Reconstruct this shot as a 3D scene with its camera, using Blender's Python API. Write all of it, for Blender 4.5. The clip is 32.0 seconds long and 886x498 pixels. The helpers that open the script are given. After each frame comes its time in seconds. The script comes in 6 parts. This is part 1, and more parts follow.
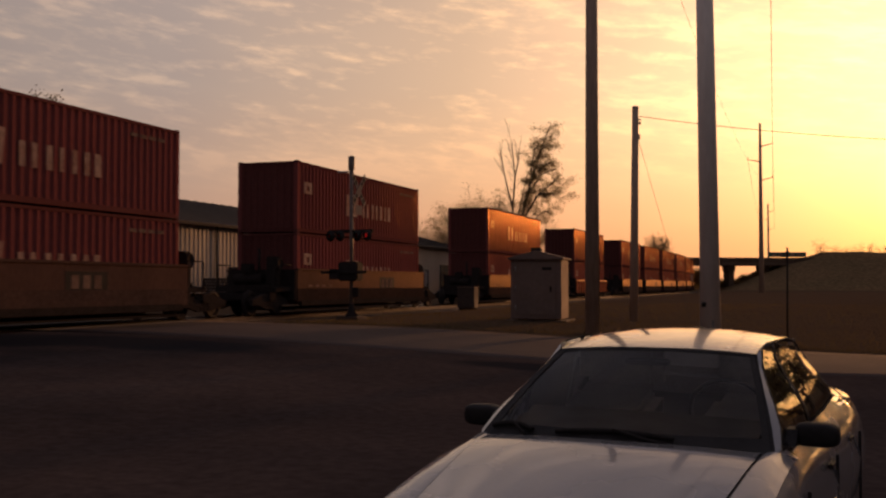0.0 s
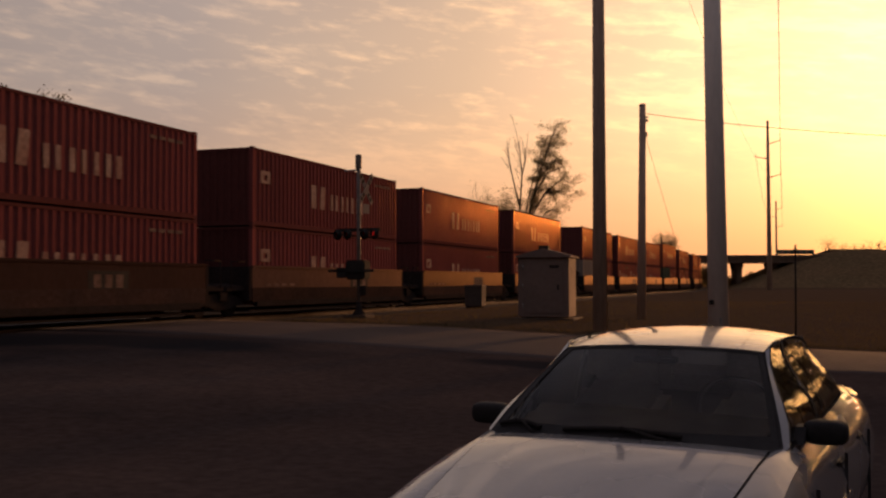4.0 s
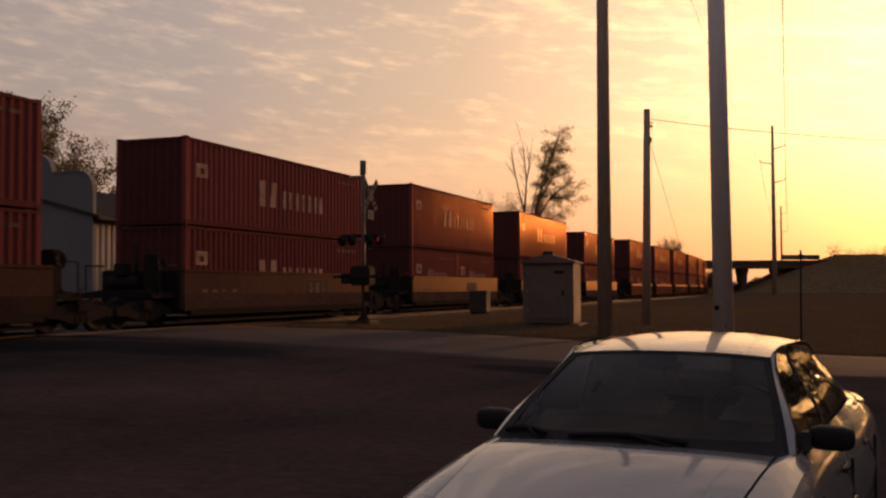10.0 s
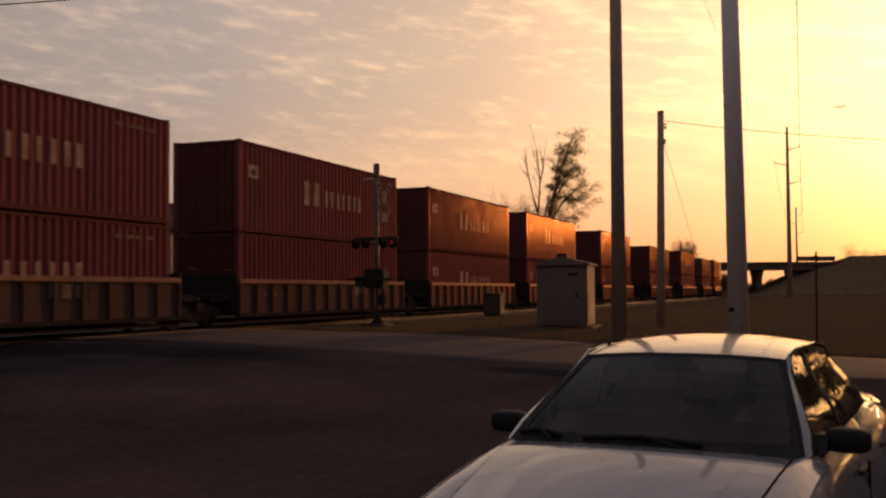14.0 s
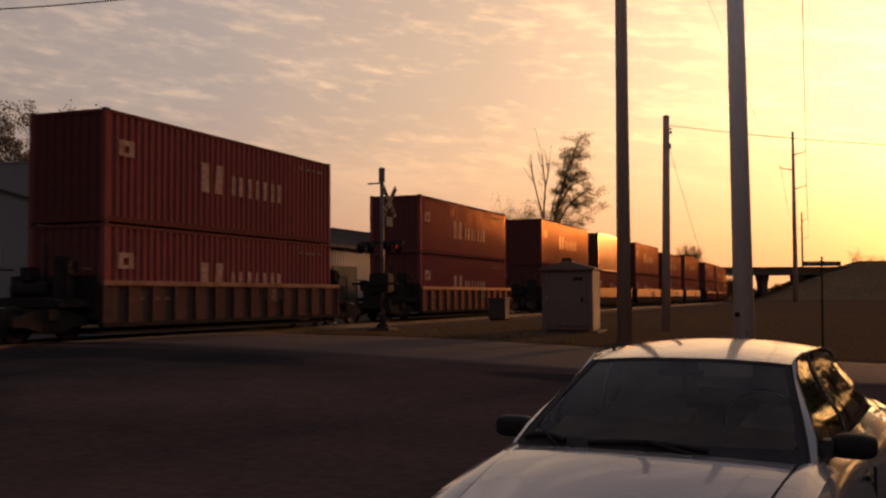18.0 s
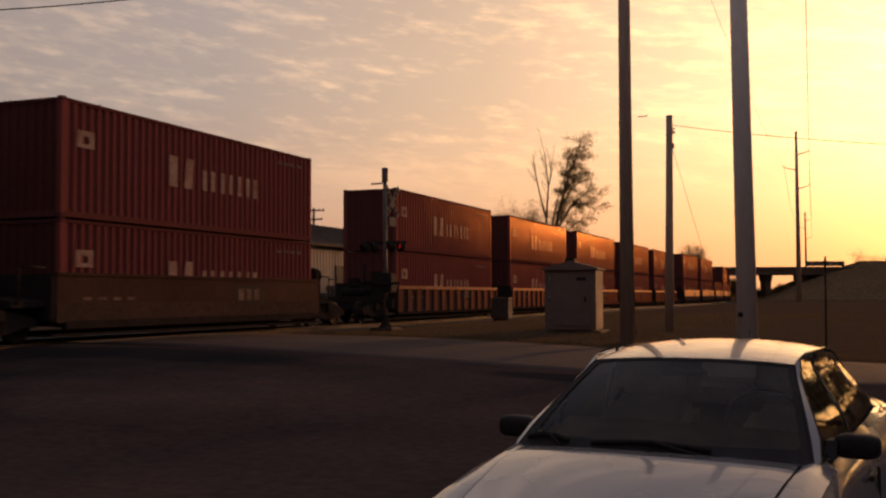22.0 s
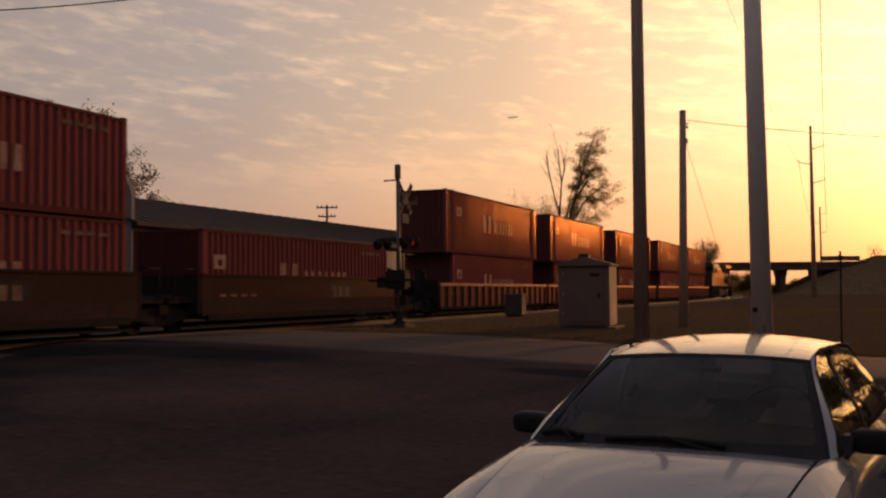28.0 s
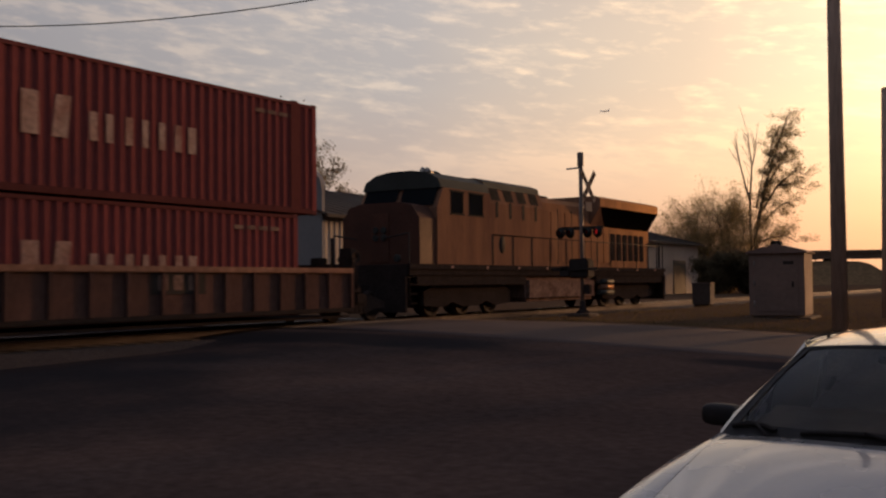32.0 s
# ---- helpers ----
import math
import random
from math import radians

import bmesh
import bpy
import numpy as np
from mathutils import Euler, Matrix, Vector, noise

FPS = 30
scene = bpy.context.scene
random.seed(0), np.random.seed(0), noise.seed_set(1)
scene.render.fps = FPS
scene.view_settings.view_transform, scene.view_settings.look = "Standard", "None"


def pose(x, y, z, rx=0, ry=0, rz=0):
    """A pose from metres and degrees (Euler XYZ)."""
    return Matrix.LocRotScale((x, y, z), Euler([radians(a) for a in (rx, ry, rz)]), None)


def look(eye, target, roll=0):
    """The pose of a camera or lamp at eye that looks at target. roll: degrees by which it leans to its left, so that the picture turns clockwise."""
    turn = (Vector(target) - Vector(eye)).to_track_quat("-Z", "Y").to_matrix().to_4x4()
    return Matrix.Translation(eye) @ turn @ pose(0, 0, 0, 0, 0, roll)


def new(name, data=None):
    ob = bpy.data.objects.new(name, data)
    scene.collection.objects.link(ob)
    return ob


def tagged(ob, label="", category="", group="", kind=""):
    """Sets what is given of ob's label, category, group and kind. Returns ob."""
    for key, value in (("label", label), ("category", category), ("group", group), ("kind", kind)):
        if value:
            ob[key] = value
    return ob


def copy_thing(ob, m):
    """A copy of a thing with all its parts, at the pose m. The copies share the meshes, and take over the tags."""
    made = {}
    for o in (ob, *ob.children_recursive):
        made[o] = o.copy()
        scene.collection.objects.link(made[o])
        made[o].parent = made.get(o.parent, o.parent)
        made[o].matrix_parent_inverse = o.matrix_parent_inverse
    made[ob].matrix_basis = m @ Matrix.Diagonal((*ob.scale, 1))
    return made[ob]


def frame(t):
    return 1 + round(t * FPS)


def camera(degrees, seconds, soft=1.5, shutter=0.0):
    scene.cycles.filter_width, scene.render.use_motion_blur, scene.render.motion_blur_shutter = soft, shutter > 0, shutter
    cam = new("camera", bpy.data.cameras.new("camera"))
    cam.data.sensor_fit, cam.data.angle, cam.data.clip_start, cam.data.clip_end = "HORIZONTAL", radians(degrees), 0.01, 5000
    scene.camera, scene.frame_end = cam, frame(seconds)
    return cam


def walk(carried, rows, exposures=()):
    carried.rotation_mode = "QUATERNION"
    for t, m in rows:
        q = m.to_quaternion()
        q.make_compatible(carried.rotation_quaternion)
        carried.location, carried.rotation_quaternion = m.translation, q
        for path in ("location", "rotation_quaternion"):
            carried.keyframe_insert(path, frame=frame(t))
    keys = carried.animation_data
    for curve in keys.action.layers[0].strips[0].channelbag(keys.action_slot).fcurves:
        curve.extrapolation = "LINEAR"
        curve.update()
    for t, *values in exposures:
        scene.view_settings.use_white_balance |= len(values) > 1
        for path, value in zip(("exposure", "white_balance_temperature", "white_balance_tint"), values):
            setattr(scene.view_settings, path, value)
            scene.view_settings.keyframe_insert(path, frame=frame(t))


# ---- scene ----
cam = camera(46.73, 32.0, 2.3, 0.12)
# Seconds, then the camera's three Euler angles; it stands at eye height and only turns.
EYE = (0.0, 0.0, 1.62)
PATH = (
    (0, 92.02, -0.00, 19.48), (0.5, 91.99, 0.04, 19.39), (1, 92.02, 0.13, 19.50), (1.5, 91.84, -0.01, 19.48),
    (2, 91.96, 0.01, 19.73), (2.5, 91.82, 0.00, 19.61), (3, 91.74, 0.13, 19.81), (3.5, 91.85, 0.19, 19.88),
    (5.5, 91.93, -0.20, 19.81), (6, 91.72, -0.16, 19.65), (6.5, 91.45, -0.09, 19.84), (7, 91.34, -0.10, 19.98),
    (7.5, 91.48, 0.11, 19.97), (8, 91.74, 0.12, 19.98), (8.5, 92.11, 0.17, 20.10), (9, 92.20, 0.19, 20.15),
    (9.5, 92.18, 0.23, 20.20), (10, 92.25, 0.22, 20.15), (10.5, 92.00, 0.40, 20.16), (11, 91.98, 0.33, 20.03),
    (11.5, 91.95, 0.44, 20.23), (12, 92.01, 0.42, 20.29), (12.5, 92.17, 0.24, 20.30), (13, 92.36, 0.29, 20.74),
    (13.5, 92.45, 0.29, 20.88), (14, 92.40, 0.38, 20.92), (14.5, 92.48, 0.31, 20.75), (16.5, 92.26, 0.31, 20.93),
    (17, 92.45, 0.22, 20.99), (17.5, 92.64, 0.30, 21.34), (18, 92.64, 0.25, 21.20), (18.5, 92.68, 0.29, 21.17),
    (19, 92.61, 0.17, 21.12), (19.5, 92.69, 0.24, 21.25), (20, 92.62, 0.22, 21.35), (20.5, 92.78, 0.15, 21.60),
    (21, 92.72, 0.20, 21.52), (21.5, 92.68, 0.24, 21.39), (22, 92.64, 0.26, 21.37), (22.5, 92.63, 0.31, 21.50),
    (23, 92.58, 0.21, 21.46), (23.5, 92.35, 0.10, 21.57), (24, 92.44, 0.27, 21.81), (24.5, 92.42, 0.35, 21.79),
    (25, 92.48, 0.33, 21.76), (25.5, 92.43, 0.27, 21.81), (27.5, 92.43, 0.48, 22.07), (28, 92.45, 0.50, 22.12),
    (28.5, 92.37, 0.73, 22.32), (29, 92.09, 0.66, 22.33), (29.5, 91.86, 0.72, 22.37), (30, 92.06, 0.53, 23.22),
    (30.1, 92.10, 0.60, 23.83), (30.25, 92.25, 0.80, 25.39), (30.4, 92.40, 1.10, 27.17), (30.5, 92.44, 1.28, 28.15),
    (30.7, 92.10, 1.20, 28.04), (31, 91.61, 1.06, 28.12), (31.25, 91.62, 1.10, 28.43), (31.5, 91.75, 1.00, 29.53),
    (31.75, 91.85, 0.80, 30.93), (32, 91.93, 0.57, 32.32),
)
walk(cam, [(t, pose(*EYE, a, b, c)) for t, a, b, c in PATH], exposures=[(0, 0.23, 6800, 29), (9, 0.38, 6750, 27), (29.6, 0.38, 6700, 26), (30.4, 0.50, 6250, 17), (31, 0.68, 5620, 13), (32, 0.69, 5850, 17)])

# ---- sky and sun ----
SUN_BEARING, SUN_HEIGHT = 12.6, 4.8        # degrees right of the rails' direction, above the horizon
sb, se = radians(SUN_BEARING), radians(SUN_HEIGHT)
SUN_DIR = Vector((math.sin(sb) * math.cos(se), math.cos(sb) * math.cos(se), math.sin(se)))
world = bpy.data.worlds.new("evening_sky")
scene.world = world
world.use_nodes = True
wn, wl = world.node_tree.nodes, world.node_tree.links
wn.clear()


def wnode(kind, **sets):
    n = wn.new(kind)
    for key, value in sets.items():
        n.inputs[key].default_value = value
    return n


def wmath(op, a, b=None, c=None):
    n = wn.new("ShaderNodeMath")
    n.operation = op
    for i, v in enumerate((a, b, c)):
        if v is None:
            continue
        if isinstance(v, (int, float)):
            n.inputs[i].default_value = v
        else:
            wl.new(v, n.inputs[i])
    return n.outputs[0]


def wramp(value, stops):
    n = wn.new("ShaderNodeValToRGB")
    while len(n.color_ramp.elements) < len(stops):
        n.color_ramp.elements.new(0.5)
    for e, (p, c) in zip(n.color_ramp.elements, stops):
        e.position, e.color = p, (*c, 1)
    wl.new(value, n.inputs[0])
    return n.outputs[0]


def wmix(kind, fac, a, b):
    n = wn.new("ShaderNodeMix")
    n.data_type, n.blend_type = "RGBA", kind
    for sock, v in ((n.inputs[0], fac), (n.inputs[6], a), (n.inputs[7], b)):
        if isinstance(v, (int, float)):
            sock.default_value = v
        elif isinstance(v, tuple):
            sock.default_value = (*v, 1)
        else:
            wl.new(v, sock)
    return n.outputs[2]


geo = wn.new("ShaderNodeTexCoord")
norm = wn.new("ShaderNodeVectorMath")
norm.operation = "NORMALIZE"
wl.new(geo.outputs["Generated"], norm.inputs[0])
sep = wn.new("ShaderNodeSeparateXYZ")
wl.new(norm.outputs[0], sep.inputs[0])
dot = wn.new("ShaderNodeVectorMath")
dot.operation = "DOT_PRODUCT"
wl.new(norm.outputs[0], dot.inputs[0])
dot.inputs[1].default_value = SUN_DIR
angle = wmath("DIVIDE", wmath("ARCCOSINE", dot.outputs["Value"]), math.pi)     # 0 at the sun, 1 opposite
up = wmath("MAXIMUM", sep.outputs[2], 0.0)
# haze round the sun, fading to a dull blue grey away from it
high = wramp(angle, [(0.0, (3.2, 2.6, 1.3)), (0.05, (1.6, 1.20, 0.54)), (0.085, (1.12, 0.80, 0.42)), (0.125, (0.86, 0.60, 0.34)),
                     (0.175, (0.56, 0.422, 0.266)), (0.26, (0.298, 0.264, 0.230)), (0.45, (0.122, 0.116, 0.126)), (1.0, (0.096, 0.085, 0.084))])
low = wramp(angle, [(0.0, (2.4, 1.45, 0.5)), (0.05, (1.2, 0.67, 0.22)), (0.085, (0.97, 0.47, 0.19)), (0.125, (0.80, 0.39, 0.175)),
                    (0.175, (0.60, 0.33, 0.182)), (0.26, (0.385, 0.25, 0.172)), (0.45, (0.146, 0.112, 0.102)), (1.0, (0.110, 0.088, 0.080))])
air = wmix("MIX", wramp(up, [(0.0, (0, 0, 0)), (0.03, (0.04, 0.04, 0.04)), (0.10, (0.6, 0.6, 0.6)), (0.19, (1, 1, 1))]), low, high)
# overhead the haze thins to a dull blue
air = wmix("MIX", wramp(up, [(0.0, (0, 0, 0)), (0.24, (0, 0, 0)), (0.60, (0.9, 0.9, 0.9)), (1.0, (0.95, 0.95, 0.95))]), air, (0.130, 0.137, 0.164))
# a thin, dappled cloud sheet, laid out by bearing and height
sheet = wn.new("ShaderNodeCombineXYZ")
bearing = wmath("ARCTAN2", sep.outputs[0], sep.outputs[1])
height = wmath("ARCSINE", sep.outputs[2])
wl.new(bearing, sheet.inputs[0])
wl.new(wmath("ADD", wmath("MULTIPLY", height, 2.6), wmath("MULTIPLY", bearing, 0.22)), sheet.inputs[1])


def wnoise(scale, detail, rough, lac, stretch, turn, shift=0.0):
    m = wn.new("ShaderNodeMapping")
    m.vector_type = "TEXTURE"
    m.inputs["Scale"].default_value = stretch
    m.inputs["Rotation"].default_value = (0, 0, radians(turn))
    m.inputs["Location"].default_value = (shift, shift * 0.7, shift * 1.3)
    wl.new(sheet.outputs[0], m.inputs[0])
    n = wnode("ShaderNodeTexNoise", Scale=scale, Detail=detail, Roughness=rough, Lacunarity=lac, Distortion=0.12)
    wl.new(m.outputs[0], n.inputs[0])
    return n.outputs["Fac"]


broad = wnoise(4.2, 3, 0.5, 2.0, (1.5, 1.0, 1), 0, 3.1)
ripple = wnoise(23.0, 3, 0.5, 2.1, (1.45, 0.9, 1), -3, 7.7)
fine = wnoise(58.0, 4, 0.6, 2.0, (1.35, 0.9, 1), -3, 1.9)
cloud = wmath("ADD", wmath("MULTIPLY", broad, 0.36), wmath("ADD", wmath("MULTIPLY", ripple, 0.36), wmath("MULTIPLY", fine, 0.30)))
veil = wramp(cloud, [(0.0, (0, 0, 0)), (0.490, (0, 0, 0)), (0.545, (0.36, 0.36, 0.36)), (0.600, (1, 1, 1))])
fade = wramp(up, [(0.0, (0, 0, 0)), (0.08, (0, 0, 0)), (0.13, (0.55, 0.55, 0.55)), (0.19, (1, 1, 1))])
cover = wmath("MULTIPLY", wmath("MULTIPLY", veil, fade), 0.9)
lit = wmix("MULTIPLY", 1.0, air, (1.55, 1.40, 1.20))
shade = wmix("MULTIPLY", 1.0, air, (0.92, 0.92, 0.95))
clear = wmix("MIX", wramp(broad, [(0.0, (0, 0, 0)), (0.42, (0, 0, 0)), (0.58, (1, 1, 1))]), shade, air)
tinted = wmix("MIX", cover, clear, lit)
# higher up the sheet breaks into larger patches
patch = wnoise(11.0, 4, 0.55, 2.1, (3.0, 0.8, 1), -8, 12.3)
gain = wramp(patch, [(0.0, (0.76, 0.78, 0.83)), (0.42, (0.80, 0.82, 0.86)), (0.50, (1.0, 1.0, 1.0)), (0.60, (1.38, 1.36, 1.32))])
gain.node.color_ramp.interpolation = "EASE"
tinted = wmix("MULTIPLY", wramp(up, [(0.0, (0, 0, 0)), (0.27, (0, 0, 0)), (0.40, (1, 1, 1))]), tinted, gain)
nishita = wn.new("ShaderNodeTexSky")
nishita.sky_type, nishita.sun_disc = "NISHITA", False
nishita.sun_elevation, nishita.sun_rotation = se, sb
nishita.air_density, nishita.dust_density = 1.6, 4.0
base_air = wnode("ShaderNodeBackground", Strength=0.05 * 0.6)
wl.new(nishita.outputs[0], base_air.inputs[0])
haze = wnode("ShaderNodeBackground", Strength=0.90)
wl.new(tinted, haze.inputs[0])
both = wn.new("ShaderNodeAddShader")
wl.new(base_air.outputs[0], both.inputs[0])
wl.new(haze.outputs[0], both.inputs[1])
wout = wn.new("ShaderNodeOutputWorld")
wl.new(both.outputs[0], wout.inputs[0])

sun = new("sun", bpy.data.lights.new("sun", "SUN"))
sun.data.energy, sun.data.angle, sun.data.color = 1.7, radians(3.0), (1.0, 0.48, 0.18)
sun.matrix_world = look((0, 0, 60), Vector((0, 0, 60)) - SUN_DIR)


# ---- materials ----
def material(name, colour, rough=0.7, metal=0.0, grain=0.25, grain_scale=30.0, stain=0.3, stain_scale=1.5, bump=0.15, bump_scale=None,
             spec=0.5, alt=None, random_tone=0.0, coat=0.0, stretch=(1, 1, 1), emit=None, gloss=None):
    """A surface with fine grain, broad stains and relief, in the thing's own metres."""
    m = bpy.data.materials.new(name)
    m.use_nodes = True
    nt = m.node_tree
    b = nt.nodes["Principled BSDF"]
    b.inputs["Roughness"].default_value, b.inputs["Metallic"].default_value = rough, metal
    b.inputs["Specular IOR Level"].default_value = spec
    b.inputs["Coat Weight"].default_value = coat
    b.inputs["Coat Roughness"].default_value = 0.04
    tc = nt.nodes.new("ShaderNodeTexCoord")
    mp = nt.nodes.new("ShaderNodeMapping")
    mp.inputs["Scale"].default_value = stretch
    nt.links.new(tc.outputs["Object"], mp.inputs[0])
    info = nt.nodes.new("ShaderNodeObjectInfo")
    wobble = nt.nodes.new("ShaderNodeVectorMath")
    wobble.operation = "ADD"
    spread = nt.nodes.new("ShaderNodeMath")
    spread.operation = "MULTIPLY"
    spread.inputs[1].default_value = 37.0
    nt.links.new(info.outputs["Random"], spread.inputs[0])
    nt.links.new(mp.outputs[0], wobble.inputs[0])
    nt.links.new(spread.outputs[0], wobble.inputs[1])

    def tex(scale, detail=5, r=0.6):
        n = nt.nodes.new("ShaderNodeTexNoise")
        n.inputs["Scale"].default_value, n.inputs["Detail"].default_value, n.inputs["Roughness"].default_value = scale, detail, r
        nt.links.new(wobble.outputs[0], n.inputs["Vector"])
        return n.outputs["Fac"]

    def spread_to(value, lo, hi):
        n = nt.nodes.new("ShaderNodeMapRange")
        n.inputs["From Min"].default_value, n.inputs["From Max"].default_value = 0.25, 0.75
        n.inputs["To Min"].default_value, n.inputs["To Max"].default_value = lo, hi
        nt.links.new(value, n.inputs[0])
        return n.outputs[0]

    g, s = tex(grain_scale), tex(stain_scale, 4, 0.55)
    mult = nt.nodes.new("ShaderNodeMath")
    mult.operation = "MULTIPLY"
    nt.links.new(spread_to(g, 1 - grain, 1 + grain), mult.inputs[0])
    tone = nt.nodes.new("ShaderNodeMapRange")
    tone.inputs["To Min"].default_value, tone.inputs["To Max"].default_value = 1 - random_tone, 1 + random_tone
    nt.links.new(info.outputs["Random"], tone.inputs[0])
    nt.links.new(tone.outputs[0], mult.inputs[1])
    mix = nt.nodes.new("ShaderNodeMix")
    mix.data_type = "RGBA"
    nt.links.new(spread_to(s, 0, 1), mix.inputs[0])
    mix.inputs[6].default_value = (*colour, 1)
    mix.inputs[7].default_value = (*(alt if alt else tuple(c * (1 - stain) for c in colour)), 1)
    sc = nt.nodes.new("ShaderNodeVectorMath")
    sc.operation = "SCALE"
    nt.links.new(mix.outputs[2], sc.inputs[0])
    nt.links.new(mult.outputs[0], sc.inputs["Scale"])
    nt.links.new(sc.outputs[0], b.inputs["Base Color"])
    nt.links.new(spread_to(s, max(0.02, rough - 0.08), min(1, rough + 0.10)), b.inputs["Roughness"])
    if bump:
        bp = nt.nodes.new("ShaderNodeBump")
        bp.inputs["Strength"].default_value, bp.inputs["Distance"].default_value = bump, 0.02
        nt.links.new(tex(bump_scale or grain_scale), bp.inputs["Height"])
        nt.links.new(bp.outputs[0], b.inputs["Normal"])
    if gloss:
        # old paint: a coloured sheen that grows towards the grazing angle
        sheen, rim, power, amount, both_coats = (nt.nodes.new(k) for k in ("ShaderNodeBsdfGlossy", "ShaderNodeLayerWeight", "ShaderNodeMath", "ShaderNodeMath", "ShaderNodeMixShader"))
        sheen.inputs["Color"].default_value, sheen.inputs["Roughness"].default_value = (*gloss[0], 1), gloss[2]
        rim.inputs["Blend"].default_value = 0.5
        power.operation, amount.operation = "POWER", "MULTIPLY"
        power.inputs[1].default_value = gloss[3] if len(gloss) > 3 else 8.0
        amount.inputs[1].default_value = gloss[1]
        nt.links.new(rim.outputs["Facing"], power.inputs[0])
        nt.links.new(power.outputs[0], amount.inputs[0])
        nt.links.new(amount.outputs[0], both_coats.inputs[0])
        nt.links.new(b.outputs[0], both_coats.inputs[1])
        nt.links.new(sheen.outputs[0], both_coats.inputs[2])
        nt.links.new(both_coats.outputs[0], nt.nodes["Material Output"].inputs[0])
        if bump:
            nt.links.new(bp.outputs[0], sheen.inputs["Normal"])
    if emit:
        b.inputs["Emission Color"].default_value, b.inputs["Emission Strength"].default_value = (*emit[0], 1), emit[1]
    return m


def glass(name, colour, rough=0.03, ior=1.22, sheen=(1.0, 1.0, 1.0)):
    m = bpy.data.materials.new(name)
    m.use_nodes = True
    b = m.node_tree.nodes["Principled BSDF"]
    b.inputs["Base Color"].default_value = (*colour, 1)
    b.inputs["Transmission Weight"].default_value = 1.0
    b.inputs["Roughness"].default_value, b.inputs["IOR"].default_value = rough, ior
    b.inputs["Specular Tint"].default_value = (*sheen, 1)
    return m


DIRT = material("packed_dirt", (0.080, 0.058, 0.051), 0.95, grain=0.28, grain_scale=7, alt=(0.038, 0.030, 0.029), stain_scale=0.20, bump=0.16, bump_scale=5, spec=0.0)
def dark_patches(m, spots, tone):
    """Darker tone in ragged ovals of (x, y, half length, half width)."""
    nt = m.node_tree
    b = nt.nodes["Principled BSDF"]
    base_tone = b.inputs["Base Color"].links[0].from_socket
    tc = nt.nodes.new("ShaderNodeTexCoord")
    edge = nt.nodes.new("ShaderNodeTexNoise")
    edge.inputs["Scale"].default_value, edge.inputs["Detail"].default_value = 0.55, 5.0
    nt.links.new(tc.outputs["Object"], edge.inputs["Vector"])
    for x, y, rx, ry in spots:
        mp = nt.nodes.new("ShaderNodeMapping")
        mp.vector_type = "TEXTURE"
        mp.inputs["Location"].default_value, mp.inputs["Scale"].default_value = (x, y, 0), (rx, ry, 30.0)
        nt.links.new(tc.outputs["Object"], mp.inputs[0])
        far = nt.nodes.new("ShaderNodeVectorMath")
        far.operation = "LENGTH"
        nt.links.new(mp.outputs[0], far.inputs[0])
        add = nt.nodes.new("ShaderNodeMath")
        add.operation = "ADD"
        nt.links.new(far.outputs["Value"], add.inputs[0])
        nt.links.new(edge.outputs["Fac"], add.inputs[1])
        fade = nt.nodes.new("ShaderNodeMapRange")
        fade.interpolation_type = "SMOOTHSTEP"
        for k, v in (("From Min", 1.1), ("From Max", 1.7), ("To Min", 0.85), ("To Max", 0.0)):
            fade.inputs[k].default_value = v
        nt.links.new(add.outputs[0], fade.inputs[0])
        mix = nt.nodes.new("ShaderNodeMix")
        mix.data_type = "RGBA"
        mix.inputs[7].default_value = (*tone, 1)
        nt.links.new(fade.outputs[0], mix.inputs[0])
        nt.links.new(base_tone, mix.inputs[6])
        base_tone = mix.outputs[2]
    nt.links.new(base_tone, b.inputs["Base Color"])


dark_patches(DIRT, ((-18.5, 5.0, 10.3, 13.0), (-13.5, 17.6, 4.5, 1.5), (-4.4, 18.4, 2.0, 0.9)), (0.020, 0.020, 0.023))
ASPHALT = material("worn_asphalt", (0.100, 0.074, 0.065), 0.9, grain=0.25, grain_scale=40, alt=(0.072, 0.054, 0.048), stain_scale=0.25, bump=0.3, spec=0.04)
dark_patches(ASPHALT, ((-24.5, 22.8, 9.6, 9.0),), (0.026, 0.023, 0.023))
BALLAST = material("ballast", (0.055, 0.048, 0.047), 0.95, grain=0.6, grain_scale=22, stain_scale=0.6, bump=1.0, bump_scale=16, spec=0.03)
TURF = material("rough_turf", (0.096, 0.063, 0.039), 0.95, grain=0.28, grain_scale=9, alt=(0.088, 0.056, 0.036), stain_scale=0.3, bump=0.8, bump_scale=7, spec=0.0)
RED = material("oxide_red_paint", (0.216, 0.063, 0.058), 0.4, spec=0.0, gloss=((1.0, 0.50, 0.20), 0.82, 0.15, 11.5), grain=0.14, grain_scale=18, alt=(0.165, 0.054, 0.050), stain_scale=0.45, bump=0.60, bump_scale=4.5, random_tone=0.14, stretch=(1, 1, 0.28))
# the same red, darkened for the shade on the ends; doors and rails share it
RED_SHADED = material("oxide_red_shaded", (0.112, 0.042, 0.039), 0.55, spec=0.0, grain=0.18, grain_scale=18, alt=(0.105, 0.036, 0.032), stain_scale=0.7, bump=0.06, random_tone=0.15, stretch=(1, 1, 0.35))
BROWN = material("brown_paint", (0.112, 0.054, 0.041), 0.5, spec=0.0, gloss=((1.0, 0.62, 0.36), 0.5, 0.2, 6.0), grain=0.15, grain_scale=18, stain_scale=0.5, bump=0.5, bump_scale=2.6, stretch=(1, 1, 0.16))
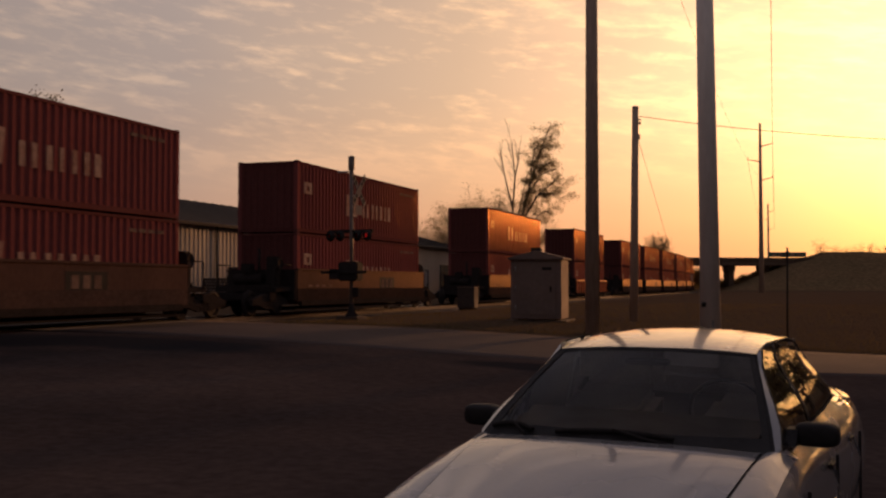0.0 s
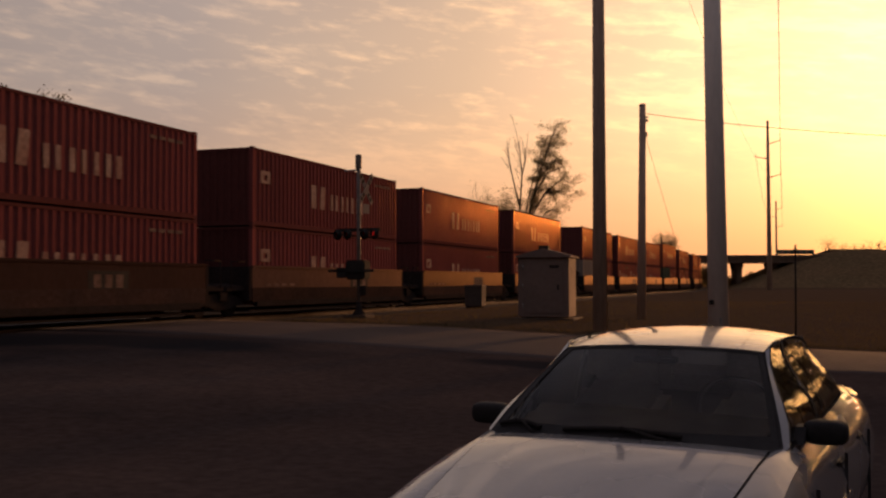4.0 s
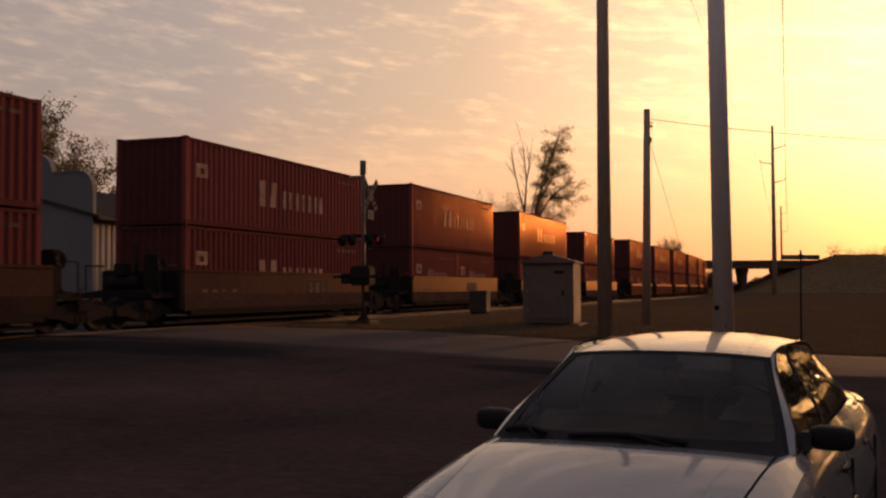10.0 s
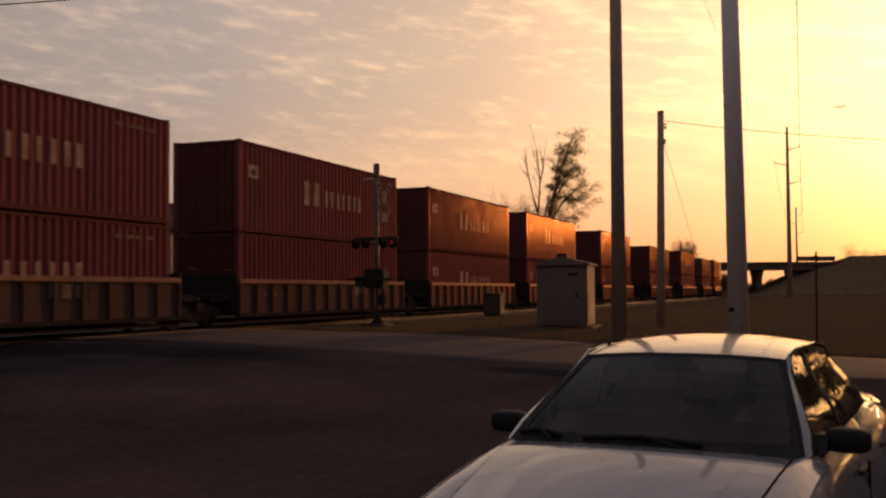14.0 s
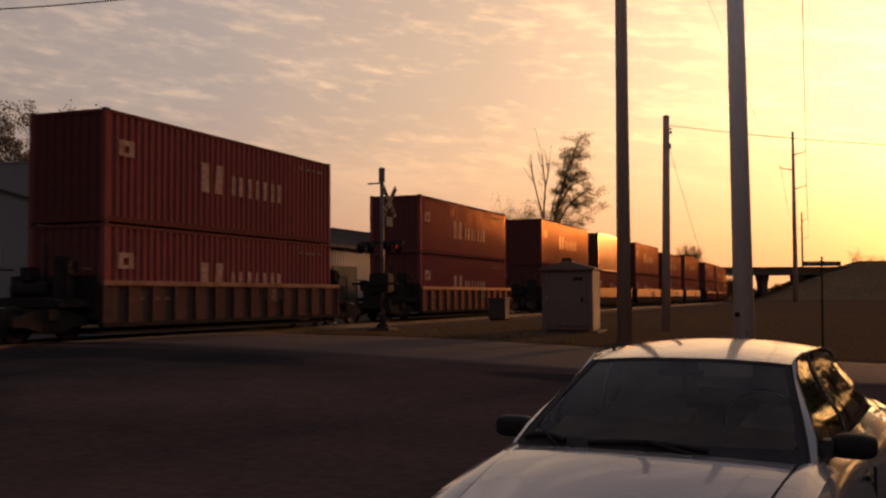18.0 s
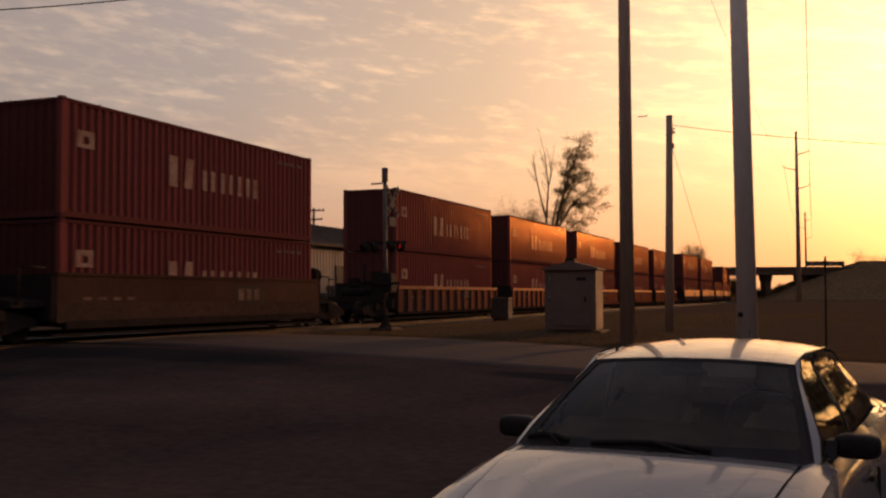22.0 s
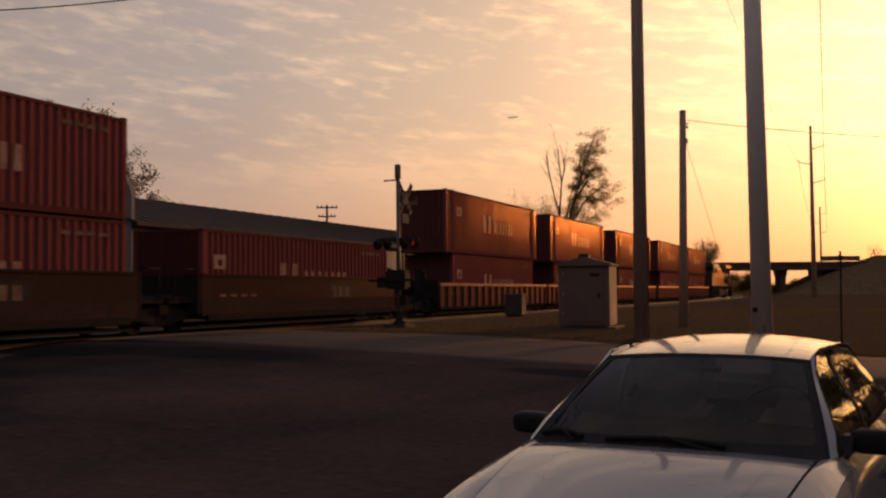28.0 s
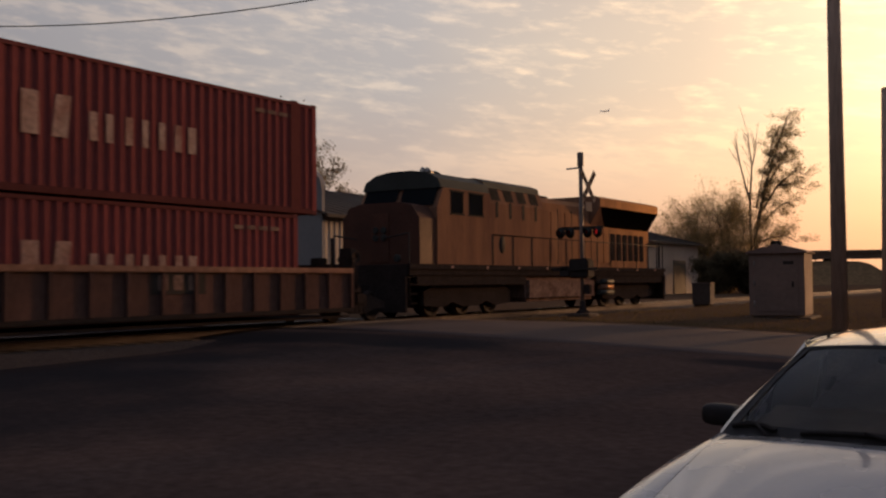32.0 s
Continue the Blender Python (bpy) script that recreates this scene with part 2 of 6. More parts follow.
GREEN = material("faded_green_paint", (0.065, 0.085, 0.062), 0.5, spec=0.0, grain=0.15, grain_scale=18, stain_scale=0.5, bump=0.06, stretch=(1, 1, 0.35))
PALE = material("chalky_white_paint", (0.28, 0.23, 0.19), 0.55, spec=0.0, grain=0.12, grain_scale=18, stain_scale=0.6, bump=0.06, stretch=(1, 1, 0.35))
MARK = material("worn_white_marking", (0.35, 0.265, 0.225), 0.6, spec=0.0, gloss=((1.0, 0.50, 0.20), 0.82, 0.15, 11.5), grain=0.40, grain_scale=9, alt=(0.22, 0.115, 0.09), stain_scale=1.6, bump=0.05)
MAST = material("tarnished_mast", (0.200, 0.165, 0.146), 0.45, spec=0.06, grain=0.2, grain_scale=9, alt=(0.120, 0.098, 0.088), stain_scale=2.0, bump=0.1)
CHORD = material("pale_chord_paint", (0.300, 0.175, 0.120), 0.55, spec=0.0, gloss=((1.0, 0.65, 0.4), 0.5, 0.28), grain=0.25, grain_scale=6, alt=(0.170, 0.095, 0.068), stain_scale=0.9, bump=0.08)
STENCIL = material("faded_stencil", (0.215, 0.150, 0.120), 0.7, spec=0.0, grain=0.4, grain_scale=9, alt=(0.090, 0.055, 0.045), stain_scale=2.0, bump=0.05)
CASTING = material("scuffed_steel_casting", (0.140, 0.055, 0.050), 0.6, spec=0.0, grain=0.3, stain_scale=5, bump=0.2)
TAN = material("tan_wellcar_paint", (0.080, 0.047, 0.038), 0.5, spec=0.0, gloss=((1.0, 0.66, 0.38), 0.45, 0.28, 7.5), grain=0.18, grain_scale=10, alt=(0.056, 0.034, 0.028), stain_scale=0.5, bump=0.08, random_tone=0.38, stretch=(1, 1, 0.5))
UMBER = material("umber_wellcar_paint", (0.105, 0.062, 0.052), 0.5, spec=0.0, gloss=((1.0, 0.38, 0.18), 0.25, 0.3), grain=0.22, grain_scale=10, alt=(0.062, 0.040, 0.035), stain_scale=0.6, bump=0.1, stretch=(1, 1, 0.5))
SILL_DARK = material("dark_sill_paint", (0.066, 0.041, 0.034), 0.7, spec=0.0, grain=0.3, grain_scale=8, alt=(0.042, 0.030, 0.027), stain_scale=0.8, bump=0.1, random_tone=0.3)
SOOT = material("sooty_steel", (0.038, 0.031, 0.029), 0.8, spec=0.0, grain=0.35, grain_scale=14, stain_scale=2.0, bump=0.2)
WHEEL = material("worn_wheel_steel", (0.038, 0.031, 0.029), 0.7, spec=0.02, grain=0.25, grain_scale=20, stain_scale=2.5, bump=0.1)
RAIL = material("polished_rail", (0.48, 0.40, 0.35), 0.22, metal=1.0, grain=0.12, grain_scale=25, stain_scale=0.7, bump=0.05, stretch=(1, 0.05, 1))
RUSTY = material("rusty_rail_web", (0.060, 0.040, 0.034), 0.85, grain=0.3, grain_scale=25, stain_scale=2.0, bump=0.2)
TIE = material("weathered_tie", (0.070, 0.052, 0.042), 0.92, grain=0.35, grain_scale=18, stain_scale=1.2, bump=0.4, stretch=(0.3, 1, 1))
CONCRETE = material("weathered_concrete", (0.40, 0.35, 0.30), 0.9, grain=0.15, grain_scale=18, alt=(0.29, 0.25, 0.215), stain_scale=0.6, bump=0.15)
POLE_WOOD = material("weathered_pole_wood", (0.40, 0.29, 0.225), 0.9, spec=0.1, grain=0.3, grain_scale=24, alt=(0.28, 0.20, 0.155), stain_scale=1.2, bump=0.08, stretch=(1, 1, 0.08))
POLE_STEEL = material("galvanised_pole", (0.84, 0.76, 0.70), 0.7, spec=0.25, grain=0.08, grain_scale=9, alt=(0.68, 0.61, 0.56), stain_scale=0.9, bump=0.05, stretch=(1, 1, 0.3))
STEEL = material("galvanised_steel", (0.36, 0.34, 0.32), 0.45, metal=0.7, grain=0.15, stain_scale=3, bump=0.08)
ALUMINIUM = material("painted_aluminium", (0.56, 0.53, 0.48), 0.5, metal=0.35, grain=0.08, stain_scale=2.5, bump=0.05)
CABINET = material("dull_cabinet_paint", (0.195, 0.140, 0.118), 0.8, spec=0.05, grain=0.12, grain_scale=9, alt=(0.150, 0.112, 0.096), stain_scale=0.9, bump=0.06)
BRIDGE = material("dark_weathered_concrete", (0.150, 0.102, 0.074), 0.9, spec=0.1, grain=0.2, grain_scale=2, alt=(0.105, 0.072, 0.054), stain_scale=0.25, bump=0.1)
BLACK = material("matt_black", (0.042, 0.038, 0.036), 0.7, spec=0.01, grain=0.25, stain_scale=4, bump=0.1)
RUBBER = material("tyre_rubber", (0.022, 0.021, 0.020), 0.85, grain=0.25, grain_scale=30, stain_scale=5, bump=0.3)
CABLE = material("black_cable", (0.030, 0.026, 0.024), 0.7, grain=0.1, stain_scale=1, bump=0)
CAR_WHITE = material("white_car_paint", (0.250, 0.248, 0.255), 0.25, grain=0.03, grain_scale=40, alt=(0.222, 0.220, 0.224), stain_scale=1.4, bump=0.010, coat=0.85, spec=0.3)
CAR_TRIM = material("black_plastic_trim", (0.028, 0.025, 0.024), 0.6, spec=0.18, grain=0.2, stain_scale=6, bump=0.15)
SEAT = material("grey_seat_cloth", (0.16, 0.14, 0.125), 0.95, grain=0.2, grain_scale=60, stain_scale=4, bump=0.2)
CHROME = material("bright_metal", (0.62, 0.61, 0.60), 0.12, metal=1.0, grain=0.05, stain_scale=6, bump=0)
RED_LENS = material("red_lens", (0.35, 0.012, 0.010), 0.2, grain=0.1, stain_scale=8, bump=0)
LAMP_LENS = material("clear_lens", (0.55, 0.55, 0.55), 0.08, grain=0.05, stain_scale=8, bump=0, coat=0.8)
RED_LIT = material("lit_red_lens", (0.45, 0.01, 0.01), 0.3, grain=0.05, stain_scale=8, bump=0, emit=((1.0, 0.03, 0.02), 0.15))
GLASS = glass("tinted_window", (0.92, 0.90, 0.84), 0.04, 1.36, (1.0, 0.86, 0.74))
SIDE_GLASS = glass("side_window", (0.62, 0.62, 0.56), ior=1.5)
CAB_GLASS = material("dark_cab_glass", (0.012, 0.014, 0.017), 0.08, grain=0.1, stain_scale=2, bump=0, spec=0.0)
BARN_WHITE = material("white_sheet_steel", (0.33, 0.285, 0.25), 0.6, spec=0.12, grain=0.10, grain_scale=8, alt=(0.25, 0.215, 0.19), stain_scale=0.35, bump=0.06, stretch=(1, 1, 0.3))
BARN_ROOF = material("weathered_grey_roof", (0.062, 0.052, 0.046), 0.8, spec=0.08, grain=0.15, grain_scale=6, alt=(0.046, 0.038, 0.034), stain_scale=0.25, bump=0.08)
FRONT = material("grey_rendered_front", (0.190, 0.184, 0.186), 0.75, spec=0.1, grain=0.08, grain_scale=6, alt=(0.170, 0.167, 0.172), stain_scale=0.4, bump=0.04)
LOCO_YELLOW = material("locomotive_yellow", (0.240, 0.134, 0.078), 0.5, spec=0.0, gloss=((1.0, 0.62, 0.28), 0.3, 0.25), grain=0.12, grain_scale=12, alt=(0.112, 0.062, 0.048), stain_scale=1.1, bump=0.05, stretch=(1, 1, 0.22))
LOCO_NOSE = material("dark_nose_paint", (0.105, 0.050, 0.034), 0.6, spec=0.05, grain=0.15, grain_scale=12, alt=(0.060, 0.034, 0.027), stain_scale=0.8, bump=0.05)
LOCO_GREY = material("locomotive_grey", (0.050, 0.056, 0.053), 0.6, spec=0.02, grain=0.12, grain_scale=12, stain_scale=0.8, bump=0.05)
BARK = material("rough_bark", (0.095, 0.070, 0.054), 0.95, spec=0.05, grain=0.35, grain_scale=12, stain_scale=1.5, bump=0.8, stretch=(1, 1, 0.25))
def leaf_material(name, colour, alt):
    m = bpy.data.materials.new(name)
    m.use_nodes = True
    nt = m.node_tree
    out = nt.nodes["Material Output"]
    nt.nodes.remove(nt.nodes["Principled BSDF"])
    pick = nt.nodes.new("ShaderNodeNewGeometry")
    mix = nt.nodes.new("ShaderNodeMix")
    mix.data_type = "RGBA"
    mix.inputs[6].default_value, mix.inputs[7].default_value = (*colour, 1), (*alt, 1)
    nt.links.new(pick.outputs["Random Per Island"], mix.inputs[0])
    d, t, both_sides = nt.nodes.new("ShaderNodeBsdfDiffuse"), nt.nodes.new("ShaderNodeBsdfTranslucent"), nt.nodes.new("ShaderNodeMixShader")
    both_sides.inputs[0].default_value = 0.6
    for n in (d, t):
        nt.links.new(mix.outputs[2], n.inputs[0])
    nt.links.new(d.outputs[0], both_sides.inputs[1])
    nt.links.new(t.outputs[0], both_sides.inputs[2])
    nt.links.new(both_sides.outputs[0], out.inputs[0])
    return m


LEAF = leaf_material("young_leaf", (0.340, 0.270, 0.135), (0.220, 0.178, 0.095))
BLADE = leaf_material("grass_blade", (0.084, 0.068, 0.034), (0.104, 0.074, 0.040))
LEAF_DULL = leaf_material("budding_twig", (0.140, 0.112, 0.066), (0.090, 0.072, 0.046))
HILL = material("scrubby_bank", (0.175, 0.106, 0.056), 0.95, grain=0.45, grain_scale=1.2, alt=(0.120, 0.085, 0.045), stain_scale=0.06, bump=0.8, bump_scale=0.8, spec=0.0)
SIGN_FACE = material("green_sign_sheet", (0.060, 0.130, 0.090), 0.45, grain=0.05, stain_scale=6, bump=0)
PLANE_SKIN = material("airliner_skin", (0.80, 0.80, 0.80), 0.5, grain=0.05, grain_scale=1, stain_scale=0.2, bump=0)


# ---- mesh helpers ----
def box(bm, x0, x1, y0, y1, z0, z1, bevel=0.0):
    vs = [bm.verts.new((x, y, z)) for z in (z0, z1) for y in (y0, y1) for x in (x0, x1)]
    fs = [bm.faces.new([vs[i] for i in q]) for q in ((0, 2, 3, 1), (4, 5, 7, 6), (0, 1, 5, 4), (2, 6, 7, 3), (0, 4, 6, 2), (1, 3, 7, 5))]
    if bevel:
        es = list({e for q in fs for e in q.edges})
        bmesh.ops.bevel(bm, geom=es, offset=bevel, segments=2, affect="EDGES", clamp_overlap=True)
    return bm


def tube(bm, a, b, r0, r1=None, n=12, caps=True):
    """A tapered round bar from a to b."""
    a, b = Vector(a), Vector(b)
    r1 = r0 if r1 is None else r1
    w = (b - a).normalized()
    u = w.orthogonal().normalized()
    v = w.cross(u)
    rings = []
    for p, r in ((a, r0), (b, r1)):
        rings.append([bm.verts.new(p + r * (math.cos(2 * math.pi * i / n) * u + math.sin(2 * math.pi * i / n) * v)) for i in range(n)])
    for i in range(n):
        j = (i + 1) % n
        bm.faces.new((rings[0][i], rings[0][j], rings[1][j], rings[1][i])).smooth = True
    if caps:
        bm.faces.new(rings[0][::-1])
        bm.faces.new(rings[1])
    return bm


def prism(bm, profile, axis, a, b):
    """A closed outline of (u, v) drawn out along an axis from a to b. x: (u, v) = (y, z); y: (x, z); z: (x, y)."""
    def at(u, v, w):
        return {"x": (w, u, v), "y": (u, w, v), "z": (u, v, w)}[axis]
    r0 = [bm.verts.new(at(u, v, a)) for u, v in profile]
    r1 = [bm.verts.new(at(u, v, b)) for u, v in profile]
    n = len(profile)
    for i in range(n):
        bm.faces.new((r0[i], r0[(i + 1) % n], r1[(i + 1) % n], r1[i]))
    bm.faces.new(r0[::-1])
    bm.faces.new(r1)
    return bm


def lathe(bm, profile, n=24, centre=(0, 0, 0), axis="z", caps=True):
    """A profile of (radius, height) turned round an upright or lying axis."""
    rings = []
    for r, h in profile:
        ring = []
        for i in range(n):
            c, s = math.cos(2 * math.pi * i / n), math.sin(2 * math.pi * i / n)
            p = (r * c, r * s, h) if axis == "z" else ((h, r * c, r * s) if axis == "x" else (r * c, h, r * s))
            ring.append(bm.verts.new(Vector(p) + Vector(centre)))
        rings.append(ring)
    for q, p in zip(rings, rings[1:]):
        for i in range(n):
            bm.faces.new((q[i], q[(i + 1) % n], p[(i + 1) % n], p[i])).smooth = True
    if caps:
        bm.faces.new(rings[0][::-1])
        bm.faces.new(rings[-1])
    return bm


def mesh_of(name, bm, mat):
    bmesh.ops.recalc_face_normals(bm, faces=bm.faces)
    me = bpy.data.meshes.new(name)
    bm.to_mesh(me)
    bm.free()
    for m in (mat if isinstance(mat, (list, tuple)) else (mat,)):
        me.materials.append(m)
    return me


def part(name, bm, mat, parent=None, label="", at=None):
    ob = new(name, mesh_of(name, bm, mat))
    if parent:
        ob.parent = parent
    if at is not None:
        ob.matrix_basis = at
    if label:
        tagged(ob, label)
    return ob


def share(name, ob, parent, at):
    """Another object on ob's mesh."""
    o = new(name, ob.data)
    o.parent = parent
    o.matrix_basis = at
    return o


def thing(name, label, category, m=None, group="", kind=""):
    ob = new(name)
    ob.empty_display_size = 0.2
    if m is not None:
        ob.matrix_basis = m
    return tagged(ob, label, category, group, kind)


def smoothstep(a, b, v):
    u = min(1.0, max(0.0, (v - a) / (b - a)))
    return u * u * (3 - 2 * u)


def lie(x, y):
    """Height of the ground: the lot is flat, and the land swells towards the railway."""
    rise = 0.55 * smoothstep(6, 20, -x * 0.8 + y * 0.35)
    return rise * (1 - smoothstep(60, 300, abs(x) + abs(y) * 0.2) * 0.3)

# ---- railway line ----
RAIL_Z, TRACK_X, BEND_AT, BEND_R = 0.58, -18.38, 140.0, 600.0


def along(d):
    """Place and heading of the track centre at d metres along it; past BEND_AT it curves away to the left."""
    if d <= BEND_AT:
        return TRACK_X, d, 0.0
    phi = (d - BEND_AT) / BEND_R
    return TRACK_X - BEND_R * (1 - math.cos(phi)), BEND_AT + BEND_R * math.sin(phi), phi


ROAD_Y0, ROAD_Y1 = 19.6, 26.0


def soil(x, y):
    clear = max(ROAD_Y0 - y, y - ROAD_Y1, 0.0)
    dip = 0.24 * (1 - smoothstep(2.6, 5.0, abs(x - TRACK_X))) * smoothstep(0.3, 5.0, clear)
    return lie(x, y) - dip


# ---- ground, one sheet out to the horizon ----
def ground_lines(near, far, step):
    a = [i * step for i in range(int(near[0] / step), int(near[1] / step) + 1)]
    grow, v = [], near[1]
    s = step
    while v < far:
        s *= 1.5
        v += s
        grow.append(v)
    back, v = [], near[0]
    s = step
    while v > -far:
        s *= 1.5
        v -= s
        back.append(v)
    return back[::-1] + a + grow


def build_ground():
    xs = ground_lines((-40, 30), 3500, 0.8)
    ys = sorted(set(ground_lines((-8, 72), 3500, 0.8)) | {ROAD_Y1 + 0.4})
    verts, faces, slots = [], [], []
    for y in ys:
        for x in xs:
            rough = 0.025 * noise.noise((x * 0.7, y * 0.7, 0)) + 0.012 * noise.noise((x * 2.1, y * 2.1, 4))
            if -14.5 > x > -24 or ROAD_Y0 - 0.8 < y < ROAD_Y1 + 0.8 or y < 10 and -3 < x < 2:
                rough = -0.012
            if ROAD_Y0 - 0.8 < y < ROAD_Y1 + 0.8:
                rough -= 0.004
            verts.append((x, y, soil(x, y) + rough))
    n = len(xs)
    for j in range(len(ys) - 1):
        for i in range(n - 1):
            faces.append((j * n + i, j * n + i + 1, (j + 1) * n + i + 1, (j + 1) * n + i))
            slots.append(1 if ys[j] > ROAD_Y1 - 0.5 or xs[i] < -26 else 0)
    me = bpy.data.meshes.new("ground")
    me.from_pydata(verts, [], faces)
    me.materials.append(DIRT)
    me.materials.append(TURF)
    me.polygons.foreach_set("material_index", slots)
    me.polygons.foreach_set("use_smooth", [True] * len(faces))
    ob = new("ground", me)
    tagged(ob, "dark packed dirt lot with rough turf beyond the road", "ground", kind="structure")


def build_road():
    bm = bmesh.new()
    xs = [-60 + i * 0.8 for i in range(200)]
    rows = []
    for x in xs:
        wob0, wob1 = 0.22 * noise.noise((x * 0.35, 1.0, 0)), 0.22 * noise.noise((x * 0.35, 9.0, 0))
        row = []
        for k in range(9):
            y = ROAD_Y0 + wob0 + (ROAD_Y1 + wob1 - ROAD_Y0 - wob0) * k / 8
            over = 1 - smoothstep(2.0, 5.5, abs(x - TRACK_X))
            z = lie(x, y) - 0.022 + 0.05 * min(1.0, 3.0 * min(k, 8 - k) / 8)
            z = z * (1 - over) + (RAIL_Z - 0.02) * over
            row.append(bm.verts.new((x, y, z)))
        rows.append(row)
    for a, b in zip(rows, rows[1:]):
        for k in range(8):
            if abs(a[0].co.x - TRACK_X + 0.4) < 1.75:
                continue
            bm.faces.new((a[k], b[k], b[k + 1], a[k + 1])).smooth = True
    for side in (0, 8):
        edge = [r[side] for r in rows]
        down = [bm.verts.new(v.co - Vector((0, 0, 0.12))) for v in edge]
        for i in range(len(edge) - 1):
            if abs(edge[i].co.x - TRACK_X + 0.4) >= 1.75:
                bm.faces.new((edge[i], edge[i + 1], down[i + 1], down[i]))
    ob = part("road", bm, ASPHALT)
    tagged(ob, "narrow worn grey asphalt road that runs to the railway crossing", "road", kind="structure")
    # crossing panels between and beside the rails
    for x0, x1 in ((-1.62, -0.83), (-0.66, -0.01), (0.01, 0.66), (0.83, 1.62)):
        for k in range(3):
            y0 = ROAD_Y0 + k * 2.13
            bmp = box(bmesh.new(), TRACK_X + x0, TRACK_X + x1, y0 + 0.01, y0 + 2.12, RAIL_Z - 0.17, RAIL_Z - 0.012, 0.012)
            part("crossing_panel", bmp, TIE, ob)


def sweep(profile, d0, d1, step, closed=True):
    bm = bmesh.new()
    prev = None
    d = d0
    while d <= d1 + 0.01:
        x, y, phi = along(d)
        c, s = math.cos(phi), math.sin(phi)
        ring = [bm.verts.new((x + u * c, y + u * s, v)) for u, v in profile]
        if prev:
            for i in range(len(profile) - (0 if closed else 1)):
                j = (i + 1) % len(profile)
                bm.faces.new((prev[i], prev[j], ring[j], ring[i]))
        prev = ring
        d += step
    return bm


def build_track():
    tagged(new("track_bed", mesh_of("track_bed", sweep([(-3.0, 0.10), (-1.75, 0.40), (1.75, 0.40), (3.0, 0.10)], -160, 760, 10, False), BALLAST)),
           "grey crushed-stone railway bed", "track bed", kind="structure")
    for side in (-0.7525, 0.7525):
        web = [(side + u, RAIL_Z + v) for u, v in ((-0.07, -0.17), (0.07, -0.17), (0.07, -0.155), (0.012, -0.135), (0.012, -0.04), (0.034, -0.03),
                                                   (0.034, -0.012), (-0.034, -0.012), (-0.034, -0.03), (-0.012, -0.04), (-0.012, -0.135), (-0.07, -0.155))]
        r = tagged(new("rail", mesh_of("rail", sweep(web, -160, 760, 10), RUSTY)), "long steel rail with rusty sides and a polished head", "rail", kind="structure")
        head = [(side + u, RAIL_Z + v) for u, v in ((-0.033, -0.012), (0.033, -0.012), (0.036, -0.004), (0.028, 0.0), (-0.028, 0.0), (-0.036, -0.004))]
        part("rail_head", sweep(head, -160, 760, 10), RAIL, r, "polished running surface")
    verts, faces = [], []
    d = -20.0
    while d < 260:
        x, y, phi = along(d)
        c, s = math.cos(phi), math.sin(phi)
        if not ROAD_Y0 - 0.1 < y < ROAD_Y1 + 0.1:
            k = len(verts)
            for z in (0.30, 0.412):
                for u, v in ((-1.3, -0.115), (1.3, -0.115), (1.3, 0.115), (-1.3, 0.115)):
                    v2 = v + 0.02 * noise.noise((d, u, 0))
                    verts.append((x + u * c - v2 * s, y + u * s + v2 * c, z))
            faces += [tuple(k + i for i in q) for q in ((4, 5, 6, 7), (0, 1, 5, 4), (1, 2, 6, 5), (2, 3, 7, 6), (3, 0, 4, 7))]
        d += 0.53
    me = bpy.data.meshes.new("ties")
    me.from_pydata(verts, [], faces)
    me.materials.append(TIE)
    tagged(new("ties", me), "weathered wooden ties in the stone bed", "ties", kind="stuff")


build_ground()
build_road()
build_track()


# ---- intermodal containers ----
def corrugated(length, z0, z1, depth=0.045, period=0.285):
    """A sheet in the plane x = 0 that bulges to -x, along y."""
    n = max(3, round(length / period))
    p = length / n
    cols = []
    for i in range(n):
        y = -length / 2 + i * p
        cols += [(y, 0.0), (y + 0.36 * p, 0.0), (y + 0.49 * p, -depth), (y + 0.87 * p, -depth)]
    cols.append((length / 2, 0.0))
    verts, faces = [], []
    for y, x in cols:
        verts += [(x, y, z0), (x, y, z1)]
    for i in range(len(cols) - 1):
        faces.append((2 * i, 2 * i + 2, 2 * i + 3, 2 * i + 1))
    return verts, faces


def sheet_mesh(name, verts, faces, mat):
    me = bpy.data.meshes.new(name)
    me.from_pydata(verts, [], faces)
    me.materials.append(mat)
    return me


CONTAINERS = {}


